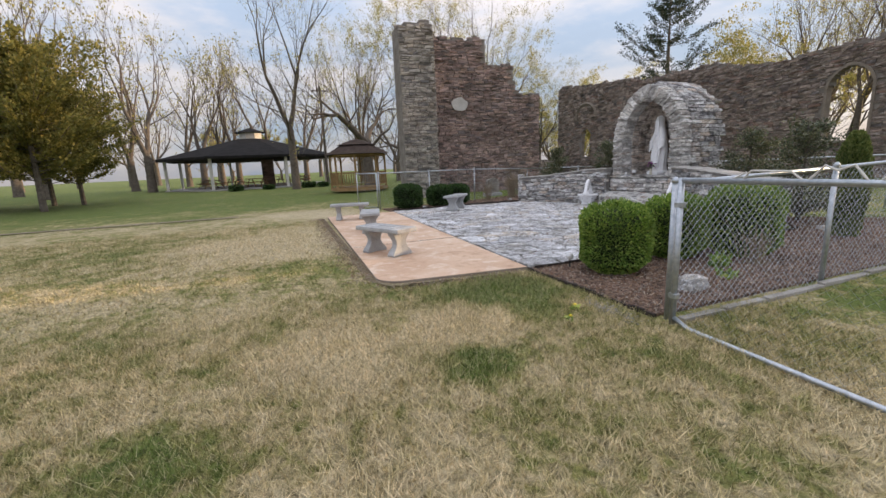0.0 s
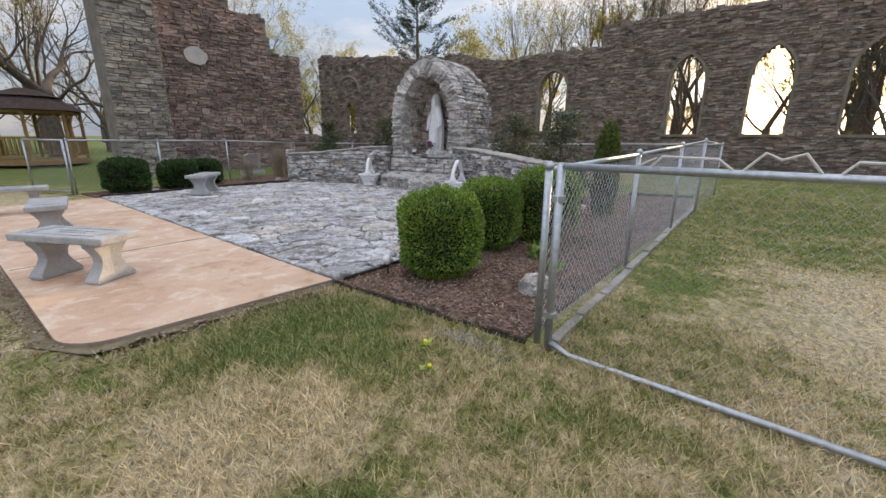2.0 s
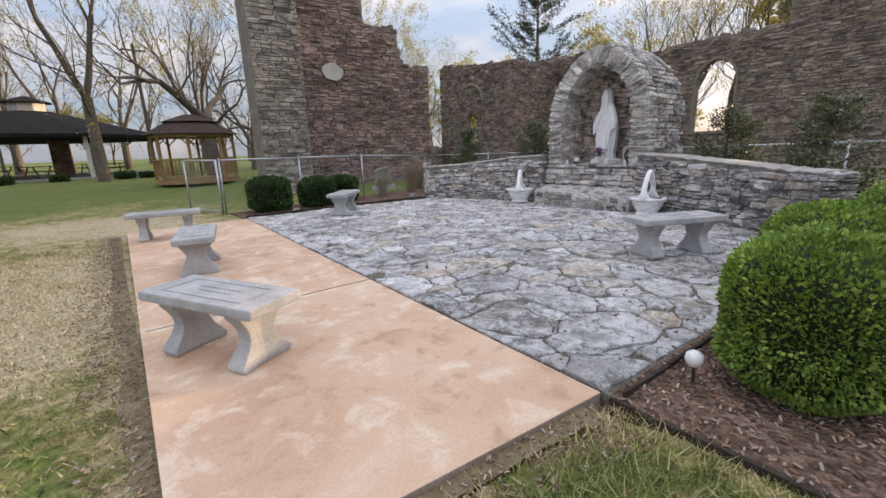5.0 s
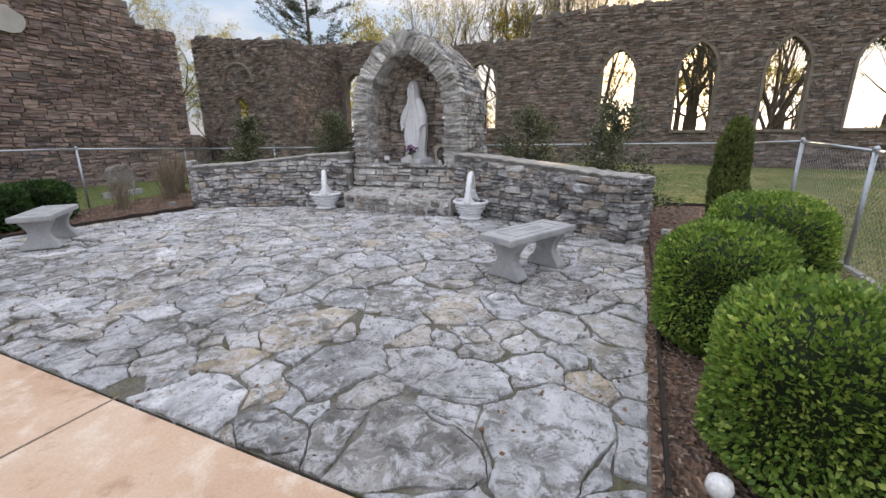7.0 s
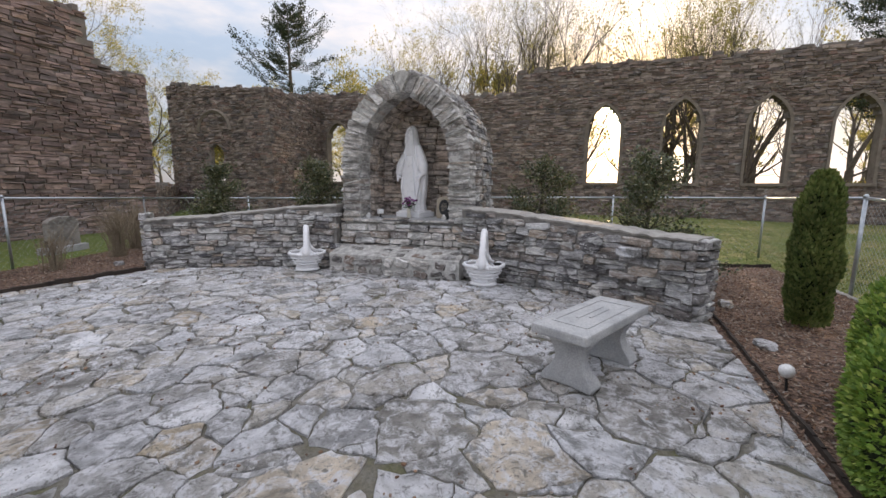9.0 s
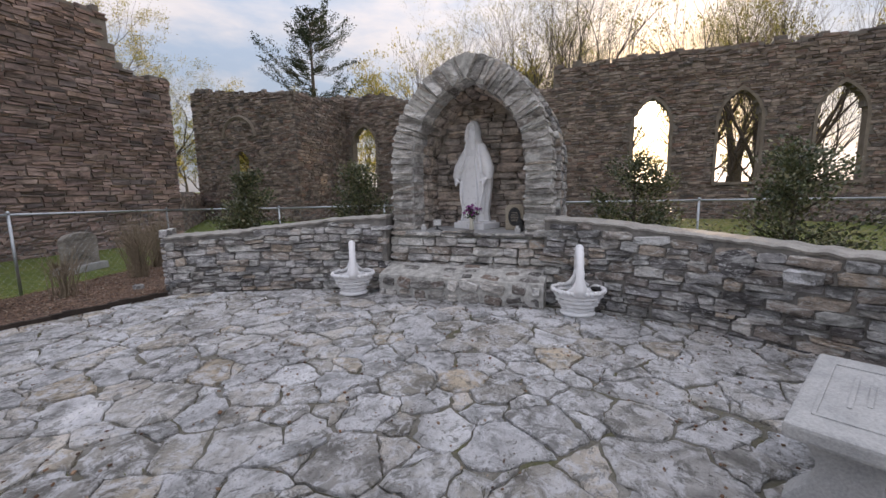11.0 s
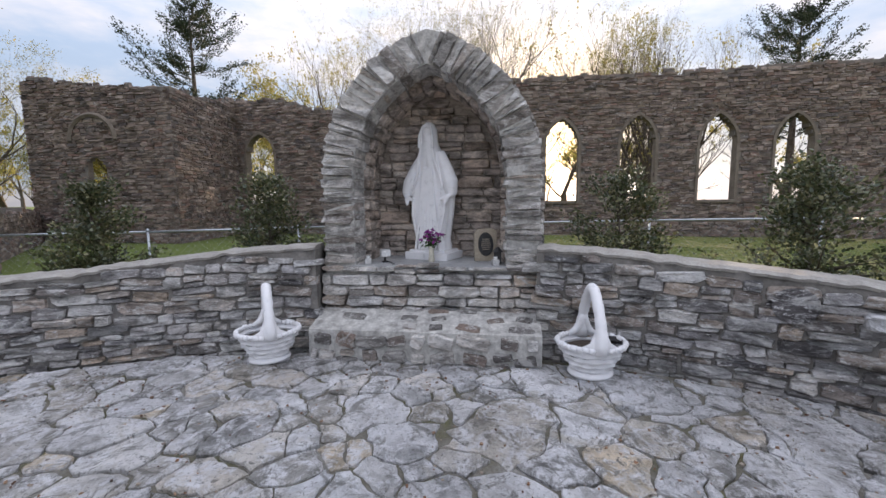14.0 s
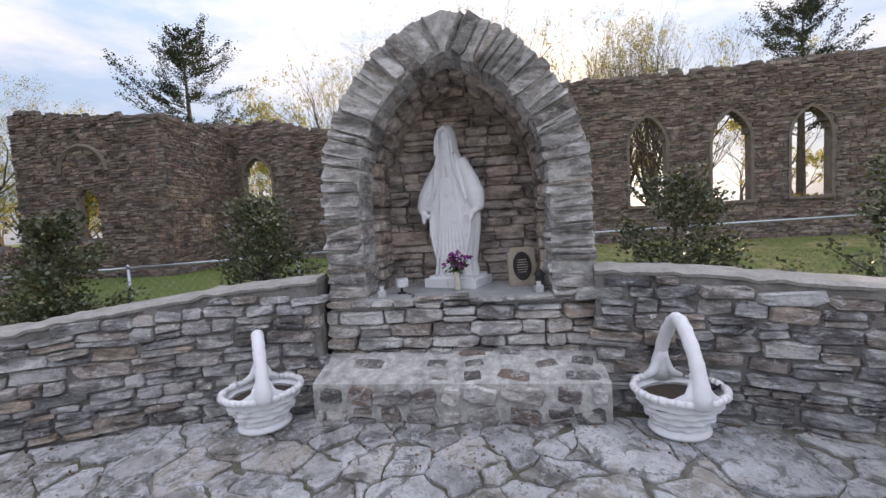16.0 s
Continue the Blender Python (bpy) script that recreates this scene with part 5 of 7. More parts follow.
# ---- statue ----
def build_statue():
    # height, half width, half depth and sideways shift of the robed body
    rows = [(0.0, 0.2, 0.16, 0.0), (0.05, 0.205, 0.165, 0.0), (0.13, 0.19, 0.155, 0.0), (0.26, 0.215, 0.15, 0.002), (0.4, 0.24, 0.145, 0.004), (0.5, 0.255, 0.14, 0.006), (0.6, 0.262, 0.138, 0.01), (0.7, 0.25, 0.135, 0.014),
            (0.81, 0.225, 0.13, 0.018), (0.91, 0.19, 0.125, 0.022), (1.0, 0.158, 0.12, 0.026), (1.06, 0.132, 0.112, 0.03), (1.11, 0.11, 0.105, 0.033), (1.165, 0.092, 0.1, 0.036), (1.25, 0.087, 0.1, 0.04), (1.32, 0.074, 0.088, 0.04),
            (1.37, 0.048, 0.06, 0.04), (1.39, 0.02, 0.025, 0.04)]
    seg = 72
    verts, faces = [], []
    for z, ry, rx, sh in rows:
        for k in range(seg):
            a = 2 * math.pi * k / seg
            front = max(0.0, -math.cos(a))
            drape = 1 if z < 0.95 else max(0.1, 1 - (z - 0.95) / 0.12)
            fold = 1 + 0.035 * math.sin(a * 11 + z * 2.2) * drape + 0.022 * math.sin(a * 23 - z * 4) * drape * front
            # the mantle opens over the gown in front
            if 0.12 < z < 1.0:
                fold *= 1 - 0.16 * front * smooth01((0.62 - abs(math.sin(a))) / 0.12) * min(1.0, (z - 0.12) / 0.2)
            verts.append((rx * math.cos(a) * fold, sh + ry * math.sin(a) * fold, 0.085 + z))
    for i in range(len(rows) - 1):
        for k in range(seg):
            a, c = i * seg + k, i * seg + (k + 1) % seg
            faces.append((a, c, c + seg, a + seg))
    faces.append(tuple(range((len(rows) - 1) * seg, len(rows) * seg)))
    g = Geo().add(verts, faces)
    g.box((0, 0, 0.04), (0.4, 0.52, 0.08))
    g.box((0, 0, 0.09), (0.34, 0.44, 0.03))
    # the wide sleeves: falling cones that end in an open hem, with the lowered palms below
    for sg, out in ((1, 0.325), (-1, 0.3)):
        g.tube([(-0.02, sg * 0.1, 1.14), (-0.05, sg * 0.18, 0.97), (-0.075, sg * 0.245, 0.82), (-0.085, sg * (out - 0.035), 0.71), (-0.09, sg * (out - 0.025), 0.675)], [0.05, 0.075, 0.085, 0.06, 0.03], 14)
        g.tube([(-0.11, sg * (out - 0.005), 0.71), (-0.14, sg * (out - 0.07), 0.665), (-0.15, sg * (out - 0.14), 0.645)], [0.012, 0.03, 0.018], 8)
        g.tube([(-0.1, sg * (out - 0.05), 0.7), (-0.15, sg * (out - 0.075), 0.635), (-0.17, sg * (out - 0.085), 0.585)], [0.03, 0.026, 0.012], 8)
        # edge of the mantle falling from the wrist to the hem
        g.tube([(-0.1, sg * 0.2, 0.66), (-0.13, sg * 0.19, 0.48), (-0.14, sg * 0.15, 0.3), (-0.14, sg * 0.12, 0.14)], [0.02, 0.018, 0.015, 0.008], 7)
        g.tube([(-0.085, 0.035 + sg * 0.07, 1.2), (-0.11, 0.03 + sg * 0.1, 1.06), (-0.125, sg * 0.13, 0.92), (-0.13, sg * 0.17, 0.78)], [0.014, 0.016, 0.016, 0.01], 7)
    # face, chin and veil edge
    g.lathe([(0.02, 0.02, -0.08), (0.045, 0.04, -0.055), (0.055, 0.052, 0.0), (0.05, 0.046, 0.05), (0.02, 0.02, 0.075)], (-0.06, 0.04, 1.345), 14)
    g.tube([(-0.108, 0.04, 1.36), (-0.125, 0.04, 1.335), (-0.11, 0.04, 1.325)], [0.006, 0.01, 0.006], 6)
    g.tube([(-0.095, 0.125, 1.2), (-0.09, 0.118, 1.33), (-0.075, 0.088, 1.42), (-0.065, 0.04, 1.45), (-0.075, -0.008, 1.42), (-0.09, -0.038, 1.33), (-0.095, -0.045, 1.2)], 0.016, 6)
    for k in range(7):
        y0 = -0.11 + 0.036 * k
        g.tube([(-0.115, 0.02 + y0 * 0.5, 0.98), (-0.125, 0.01 + y0 * 0.7, 0.72), (-0.145, y0 * 1.0, 0.4), (-0.165, y0 * 1.35, 0.11)], [0.006, 0.012, 0.015, 0.016], 6)
    ob = part("statue", g, "white_paint", None, "", smooth=True)
    ob.location, ob.scale = (9.5, 8.58, Z_SH + 0.012), (1.02, 1.04, 1.04)
    ob.rotation_euler = (0, 0, radians(-20))
    fuse = ob.modifiers.new("fuse", "REMESH")
    fuse.mode, fuse.voxel_size, fuse.use_smooth_shade = "VOXEL", 0.008, True
    return tagged(ob, "white painted statue of a robed veiled figure, standing in the niche", "statue")


build_statue()

# ---- things on the shelf ----
def flower_vase():
    t = thing("flower_vase", pose(9.18, 8.56, Z_SH + 0.013), "cream vase of purple flowers standing before the statue", "vase")
    part("vase", Geo().lathe([(0.03, 0.03, 0), (0.035, 0.035, 0.02), (0.028, 0.028, 0.07), (0.026, 0.026, 0.13), (0.034, 0.034, 0.17), (0.028, 0.028, 0.172), (0.022, 0.022, 0.14)], seg=14), "vase_cream", t, smooth=True)
    r = random.Random(3)
    gs, gf, gl = Geo(), Geo(), Geo()
    for k in range(26):
        a, rr = r.uniform(0, 6.28), r.uniform(0.01, 0.12)
        tip = Vector((rr * math.cos(a), rr * math.sin(a), 0.24 + 0.12 * r.random() - 0.3 * rr))
        gs.tube([(0, 0, 0.12), tip * 0.6 + Vector((0, 0, 0.07)), tip], 0.002, 3, False)
        for j in range(9):
            d = Vector((r.uniform(-1, 1), r.uniform(-1, 1), r.uniform(-0.4, 1))).normalized()
            u = d.orthogonal().normalized() * 0.011
            w = d.cross(u)
            gf.add([tip, tip + d * 0.016 + u, tip + d * 0.03, tip + d * 0.016 - u], [(0, 1, 2, 3)])
        for j in range(3):
            q = tip * r.uniform(0.5, 0.9) + Vector((0, 0, 0.03))
            d = Vector((r.uniform(-1, 1), r.uniform(-1, 1), r.uniform(-0.6, 0.4))).normalized()
            u = d.orthogonal().normalized() * 0.01
            gl.add([q, q + d * 0.025 + u, q + d * 0.06, q + d * 0.025 - u], [(0, 1, 2, 3)])
    part("stem", gs, "box_leaf_dark", t)
    part("blossom", gf, "purple_petal", t, "purple petals")
    part("foliage", gl, "box_leaf_dark", t)


def flood_lamp():
    t = thing("flood_lamp", pose(9.12, 9.06, Z_SH + 0.013, 0, 0, -150), "small grey floodlight on a stake base", "lamp")
    part("housing", Geo().box((0.01, 0, 0.1), (0.07, 0.11, 0.085)), "lamp_grey", t, bevel=0.012)
    part("lens", Geo().box((0.052, 0, 0.1), (0.012, 0.09, 0.065)), "glass_globe", t)
    part("stand", Geo().tube([(0, 0, 0.0), (0, 0, 0.06)], 0.012, 8).box((0, 0, 0.006), (0.06, 0.06, 0.012)), "dark_metal", t)
    g = Geo().tube([(0.02, 0.0, 0.02), (0.1, 0.04, 0.006), (0.2, 0.05, 0.005), (0.28, 0.0, 0.005)], 0.004, 5)
    part("cable", g, "dark_metal", t)


def memorial_plaque():
    t = thing("memorial_plaque", pose(9.3, 7.98, Z_SH + 0.013, 0, 8, 12), "tan stone plaque with a dark oval plate, leaning in the niche", "plaque")
    poly = [(-0.12, 0), (0.12, 0), (0.125, 0.3), (0.09, 0.35), (-0.09, 0.355), (-0.125, 0.31)]
    g = Geo()
    g.add([(-0.03, y, z) for y, z in poly] + [(0.03, y, z) for y, z in poly], [tuple(range(6))[::-1], tuple(range(6, 12))] + [(i, (i + 1) % 6, 6 + (i + 1) % 6, 6 + i) for i in range(6)])
    part("slab", g, "tan_stone", t, bevel=0.008)
    g = Geo()
    ring = [(0.085 * math.cos(2 * math.pi * k / 24), 0.18 + 0.13 * math.sin(2 * math.pi * k / 24)) for k in range(24)]
    g.add([(-0.032, y, z) for y, z in ring] + [(-0.042, y * 0.97, 0.18 + (z - 0.18) * 0.97) for y, z in ring], [tuple(range(24, 48))] + [(i, (i + 1) % 24, 24 + (i + 1) % 24, 24 + i) for i in range(24)])
    part("oval_plate", g, "dark_metal", t, "dark bronze oval plate")
    g = Geo()
    for k in range(6):
        ww = 0.11 - 0.012 * abs(k - 2.5)
        g.box((-0.0435, 0, 0.235 - 0.022 * k), (0.002, ww, 0.006))
    part("lettering", g, "tan_stone", t, "worn raised lettering")


def lantern():
    t = thing("lantern", pose(9.06, 7.85, Z_SH + 0.013), "small dark metal grave lantern", "lantern")
    part("body", Geo().box((0, 0, 0.07), (0.075, 0.075, 0.12)), "dark_metal", t, bevel=0.006)
    part("cap", Geo().lathe([(0.055, 0.055, 0.13), (0.03, 0.03, 0.16), (0.008, 0.008, 0.18)], seg=8), "dark_metal", t)


def votive(x, y):
    t = thing("votive_holder", pose(x, y, Z_SH + 0.013, 0, 0, 15), "small pale stone candle holder on the shelf edge", "candle holder", "votive holders")
    part("block", Geo().box((0, 0, 0.03), (0.07, 0.07, 0.06)), "lamp_grey", t, bevel=0.008)
    part("cup", Geo().lathe([(0.018, 0.018, 0.06), (0.022, 0.022, 0.09), (0.016, 0.016, 0.09)], seg=10), "glass_globe", t)


flower_vase()
flood_lamp()
memorial_plaque()
lantern()
votive(8.97, 9.2)
votive(8.97, 7.87)


# ---- basket planters ----
def basket(x, y, rz, hand_z, label):
    t = thing("basket_planter", pose(x, y, flag_z(x) + 0.004, 0, 0, rz), label, "planter", "white basket planters")
    seg = 80
    g = Geo()
    nr = 5
    prof = [(0.15, 0.0), (0.185, 0.008), (0.19, 0.03), (0.16, 0.048)]
    for k in range(nr):
        f = k / (nr - 1)
        r0 = 0.15 + 0.1 * f ** 0.85
        z0 = 0.05 + 0.195 * f
        prof += [(r0 - 0.006, z0), (r0 + 0.022, z0 + 0.012), (r0 + 0.026, z0 + 0.026), (r0 + 0.004, z0 + 0.04)]
    verts = []
    for i, (r0, z) in enumerate(prof):
        for k in range(seg):
            a = 2 * math.pi * k / seg
            wv = 1 + (0.05 * math.sin(a * 10 + (i // 4) * math.pi) * (1 if i % 4 in (1, 2) else 0.2) if i > 3 else 0)
            verts.append((r0 * wv * math.cos(a) * 0.9, r0 * wv * math.sin(a), z))
    n = len(prof)
    g.add(verts, [(i * seg + k, i * seg + (k + 1) % seg, (i + 1) * seg + (k + 1) % seg, (i + 1) * seg + k) for i in range(n - 1) for k in range(seg)] + [tuple(range(seg))[::-1]])
    part("bowl", g, "white_paint", t, "white woven-pattern bowl", smooth=True)
    g = Geo()
    for k in range(36):
        a, c = 2 * math.pi * k / 36, 2 * math.pi * (k + 1) / 36
        ww = 0.024 + 0.003 * math.sin(k * 2.1)
        g.tube([(0.275 * math.cos(a) * 0.9, 0.275 * math.sin(a), 0.285), (0.275 * math.cos(c) * 0.9, 0.275 * math.sin(c), 0.285 + 0.004 * math.sin(k * 1.9))], ww, 8)
    part("rim", g, "white_paint", t, smooth=True)
    part("earth", Geo().lathe([(0.17, 0.2, 0.16), (0.21, 0.235, 0.22), (0.18, 0.2, 0.235), (0.05, 0.06, 0.25)], seg=24), "soil", t)
    g = Geo()
    pts, rad = [], []
    top = hand_z - 0.05
    for k in range(37):
        a = math.pi * k / 36
        ca = math.cos(a)
        pts.append((-0.245 * ca * (0.62 + 0.38 * abs(ca) ** 3), 0.0, 0.26 + (top - 0.26) * math.sin(a) ** 0.75))
        rad.append(0.043 + 0.0025 * math.sin(k * 1.7) + 0.014 * smooth01((abs(ca) - 0.95) / 0.05))
    g.tube(pts, rad, 12)
    # the feet of the handle spread along the rim
    for ex in (-1, 1):
        for ey in (-1, 1):
            g.tube([(ex * 0.2, ey * 0.13, 0.285), (ex * 0.222, ey * 0.06, 0.315), (ex * 0.215, ey * 0.015, 0.4), (ex * 0.19, 0, 0.47)], [0.022, 0.034, 0.036, 0.03], 10)
    part("handle", g, "white_paint", t, "arched rope-pattern handle", smooth=True)
    return t


b2 = basket(8.32, 7.06, 7, 0.79, "white cast basket planter, handle seen open, dark saucer inside")
basket(8.32, 9.98, 34, 0.74, "white cast basket planter with earth, beside the step")


part("saucer", Geo().lathe([(0.05, 0.05, 0.0), (0.075, 0.075, 0.03), (0.068, 0.068, 0.03), (0.045, 0.045, 0.006)], (0.02, -0.2, 0.27), 16), "dark_metal", b2, "black plastic dish on the rim")


# ---- concrete benches ----
def bench_meshes():
    top = Geo().box((0, 0, 0.415), (1.06, 0.42, 0.07))
    inlay = Geo()
    for sx in (-1, 1):
        inlay.box((0, sx * 0.13, 0.452), (0.74, 0.014, 0.008))
        inlay.box((sx * 0.37, 0, 0.452), (0.014, 0.27, 0.008))
    inlay.box((0, 0.03, 0.452), (0.4, 0.018, 0.007)).box((0.02, -0.03, 0.452), (0.3, 0.018, 0.007))
    leg = Geo()
    rows = [(0.19, 0.0), (0.2, 0.03), (0.175, 0.07), (0.125, 0.13), (0.1, 0.19), (0.105, 0.24), (0.135, 0.3), (0.165, 0.34), (0.17, 0.38)]
    verts, faces = [], []
    for w, z in rows:
        d = 0.055 + 0.22 * (w - 0.1) ** 1.0
        verts += [(-d, -w, z), (-d * 0.6, -w * 1.02, z), (d * 0.6, -w * 1.02, z), (d, -w, z), (d * 0.75, 0, z), (d, w, z), (d * 0.6, w * 1.02, z), (-d * 0.6, w * 1.02, z), (-d, w, z), (-d * 0.75, 0, z)]
    for i in range(len(rows) - 1):
        for k in range(10):
            a, c = i * 10 + k, i * 10 + (k + 1) % 10
            faces.append((a, c, c + 10, a + 10))
    faces += [tuple(range(10))[::-1], tuple(range(80, 90))]
    leg.add(verts, faces)
    return top, inlay, leg


def bench(x, y, z, rz):
    t = thing("garden_bench", pose(x, y, z, 0, 0, rz), "grey cast concrete garden bench with curved pedestal legs", "bench", "concrete benches on the patio")
    top, inlay, leg = bench_meshes()
    part("seat", top, "cast_concrete", t, bevel=0.016)
    part("inlay", inlay, "cast_concrete", t, "raised panel pattern")
    for sx in (-0.32, 0.32):
        l = part("leg", leg, "cast_concrete", t, bevel=0.008)
        l.location = (sx, 0, 0)
    return t


b1 = bench(1.47, 6.66, 0.12, -63)
for x, y, rz in ((1.74, 9.35, 78), (1.66, 11.95, -12)):
    copy_thing(b1, pose(x, y, 0.12, 0, 0, rz))
copy_thing(b1, pose(4.92, 11.95, flag_z(4.92) + 0.006, 0, 0, 47))
copy_thing(b1, pose(6.02, 5.66, flag_z(6.02) + 0.006, 0, 0, -27))

# ---- planting beds ----
BED = [(2.93, 4.66), (2.99, 2.68), (9.5, 2.55), (11.2, 2.7), (10.9, 3.95), (9.4, 5.4), (8.1, 4.45)]
g = Geo().prism(BED, -0.05, lambda x, y: ground_z(x, y) + 0.035)
tagged(part("planting_bed", g, "mulch_bed"), "brown bark mulch bed", "mulch bed", kind="structure")
BED2 = [(3.2, 13.14), (7.45, 12.45), (7.9, 12.6), (9.7, 15.35), (6.8, 14.6), (3.15, 14.5)]
g = Geo().prism(BED2, -0.05, lambda x, y: ground_z(x, y) + 0.03)
tagged(part("planting_bed", g, "mulch_bed"), "brown bark mulch bed along the fence", "mulch bed", kind="structure")


def chips(name, poly, n, label):
    xs, ys = [p[0] for p in poly], [p[1] for p in poly]
    geo = Geo()
    r = random.Random(int(n))
    k = 0
    while k < n:
        x, y = r.uniform(min(xs), max(xs)), r.uniform(min(ys), max(ys))
        k += 1
        if not inside((x, y), poly):
            continue
        ln, wd = r.uniform(0.012, 0.04), r.uniform(0.005, 0.012)
        m3 = Euler((r.uniform(-0.7, 0.7), r.uniform(-0.7, 0.7), r.uniform(0, 6.28))).to_matrix()
        geo.box((x, y, ground_z(x, y) + 0.04 + 0.006 * r.random()), (ln, wd, 0.004), m=m3)
    return tagged(part(name, geo, "mulch_chip"), label, "mulch", kind="stuff")


chips("mulch", BED, 16000, "loose reddish-brown bark chips")
chips("mulch", BED2, 5000, "loose reddish-brown bark chips")


def edging(pts, h, label, mat="black_edging", w=0.02):
    geo = Geo()
    for (x0, y0), (x1, y1) in zip(pts, pts[1:]):
        n = max(1, int(math.hypot(x1 - x0, y1 - y0) / 0.11))
        for k in range(n):
            a, c = k / n, (k + 1) / n
            ax, ay, cx, cy = x0 + (x1 - x0) * a, y0 + (y1 - y0) * a, x0 + (x1 - x0) * c, y0 + (y1 - y0) * c
            ang = math.atan2(cy - ay, cx - ax)
            zz = ground_z(ax, ay)
            geo.box(((ax + cx) / 2, (ay + cy) / 2, zz + h / 2 - 0.03 + 0.02 * noise.noise((ax * 5, ay * 5, 8))), (math.hypot(cx - ax, cy - ay) + 0.004, w * (1 + 0.4 * noise.noise((ax * 2, ay, 1))), h + 0.05), ang)
    return tagged(part("edging", geo, mat), label, "edging", kind="structure")


edging([(2.93, 4.64), (2.96, 4.0), (2.97, 3.3), (3.0, 2.66)], 0.045, "dark rotten timber bed edging", w=0.03)
edging([(3.0, 4.60), (4.4, 4.53), (5.5, 4.47), (7.5, 4.40), (8.1, 4.4)], 0.075, "black plastic bed edging")
edging([(10.9, 3.95), (11.2, 2.7)], 0.1, "black plastic bed edging")
edging([(3.2, 13.17), (5.4, 12.93), (7.46, 12.48)], 0.1, "dark timber bed edging", w=0.05)
# worn kerb of concrete under the side fence
g = Geo()
x = 3.12
while x < 9.6:
    ln = rng.uniform(0.5, 0.9)
    g.box((x + ln / 2, 2.5 + 0.02 * noise.noise((x, 0, 0)), ground_z(x, 2.5) + 0.005), (ln - 0.012, 0.075, 0.075), 0.02 * rng.uniform(-1, 1))
    x += ln
tagged(part("kerb", g, "kerb_concrete", bevel=0.012), "worn pale concrete kerb strip under the fence", "kerb", kind="structure")
# grit and bare soil by the gate post
g = Geo()
r = random.Random(9)
for k in range(330):
    x, y = 2.79 + r.gauss(0, 0.06), 3.0 + r.gauss(0, 0.18)
    s = r.uniform(0.006, 0.022)
    g.box((x, y, ground_z(x, y) + 0.016), (s, s * r.uniform(0.3, 0.8), 0.006), r.uniform(0, 3.1))
tagged(part("gravel", g, "kerb_concrete"), "pale grit and dead leaves beside the edging", "grit", kind="stuff")


# ---- rocks ----
def rock(x, y, s, seed, label, z=0.035):
    bm = bmesh.new()
    bmesh.ops.create_icosphere(bm, subdivisions=3, radius=1.0)
    for v in bm.verts:
        q = v.co.copy()
        for ax in range(3):
            q[ax] = max(-0.72, min(0.72, q[ax]))
        n2 = noise.noise(q * 1.6 + Vector((seed, 0, 0))) * 0.22 + noise.noise(q * 5 + Vector((0, seed, 0))) * 0.07
        v.co = Vector((q.x * s[0], q.y * s[1], q.z * s[2])) * (1 + n2)
    me = bpy.data.meshes.new("rock")
    bm.to_mesh(me)
    bm.free()
    me.materials.append(MATS["flagstone"])
    ob = new("rock", me)
    ob.location = (x, y, ground_z(x, y) + z + s[2] * 0.5)
    return tagged(ob, label, "rock")


rock(3.9, 3.02, (0.2, 0.13, 0.11), 1, "pale limestone block lying on the mulch")
rock(8.3, 4.15, (0.11, 0.09, 0.05), 2, "small pale stone on the mulch")
rock(7.0, 4.2, (0.12, 0.1, 0.04), 3, "flat pale stone at the edge of the bed")
rock(4.35, 13.35, (0.09, 0.07, 0.06), 4, "small pale stone by the clipped shrub")
rock(7.6, 13.3, (0.08, 0.07, 0.05), 5, "small white stone in the bed")


# ---- leafy shrubs ----
def leaf_cloud(n, place, size, r, flat=0.6):
    """n small pointed leaves; place(r) gives a point and its outward direction."""
    geo = Geo()
    for k in range(n):
        p, d = place(r)
        d = (d + Vector((r.uniform(-1, 1), r.uniform(-1, 1), r.uniform(-0.6, 1))) * flat).normalized()
        s = size * r.uniform(0.6, 1.4)
        u = d.cross(Vector((r.uniform(-1, 1), r.uniform(-1, 1), r.uniform(-1, 1)))).normalized() * s * 0.42
        nn = len(geo.v)
        geo.v += [tuple(p - d * s * 0.3), tuple(p + d * s * 0.3 + u), tuple(p + d * s), tuple(p + d * s * 0.3 - u)]
        geo.f.append((nn, nn + 1, nn + 2, nn + 3))
    return geo


def box_shape(rx, ry, h, seed, square=0.5):
    """Point on the skin of a clipped shrub, from an angle and a height share."""
    def f(a, t):
        prof = min(1.0, (t + 0.12) / 0.3) ** 0.6 if t < 0.2 else 1.0
        if t > 0.68:
            prof = max(0.0, 1 - ((t - 0.68) / 0.335) ** 2.4) ** 0.5
        prof = min(1.0, prof)
        q = 1 / max(abs(math.cos(a)), abs(math.sin(a)))
        k = 1 + square * 0.3 * (q - 1)
        k *= 1 + 0.12 * noise.noise((math.cos(a) * 2 + seed, math.sin(a) * 2, t * 2.5)) + 0.05 * noise.noise((math.cos(a) * 6 + seed, math.sin(a) * 6, t * 7))
        return Vector((rx * prof * k * math.cos(a), ry * prof * k * math.sin(a), h * t * (1 + 0.05 * noise.noise((math.cos(a) * 1.5, math.sin(a) * 1.5, seed)))))
    return f


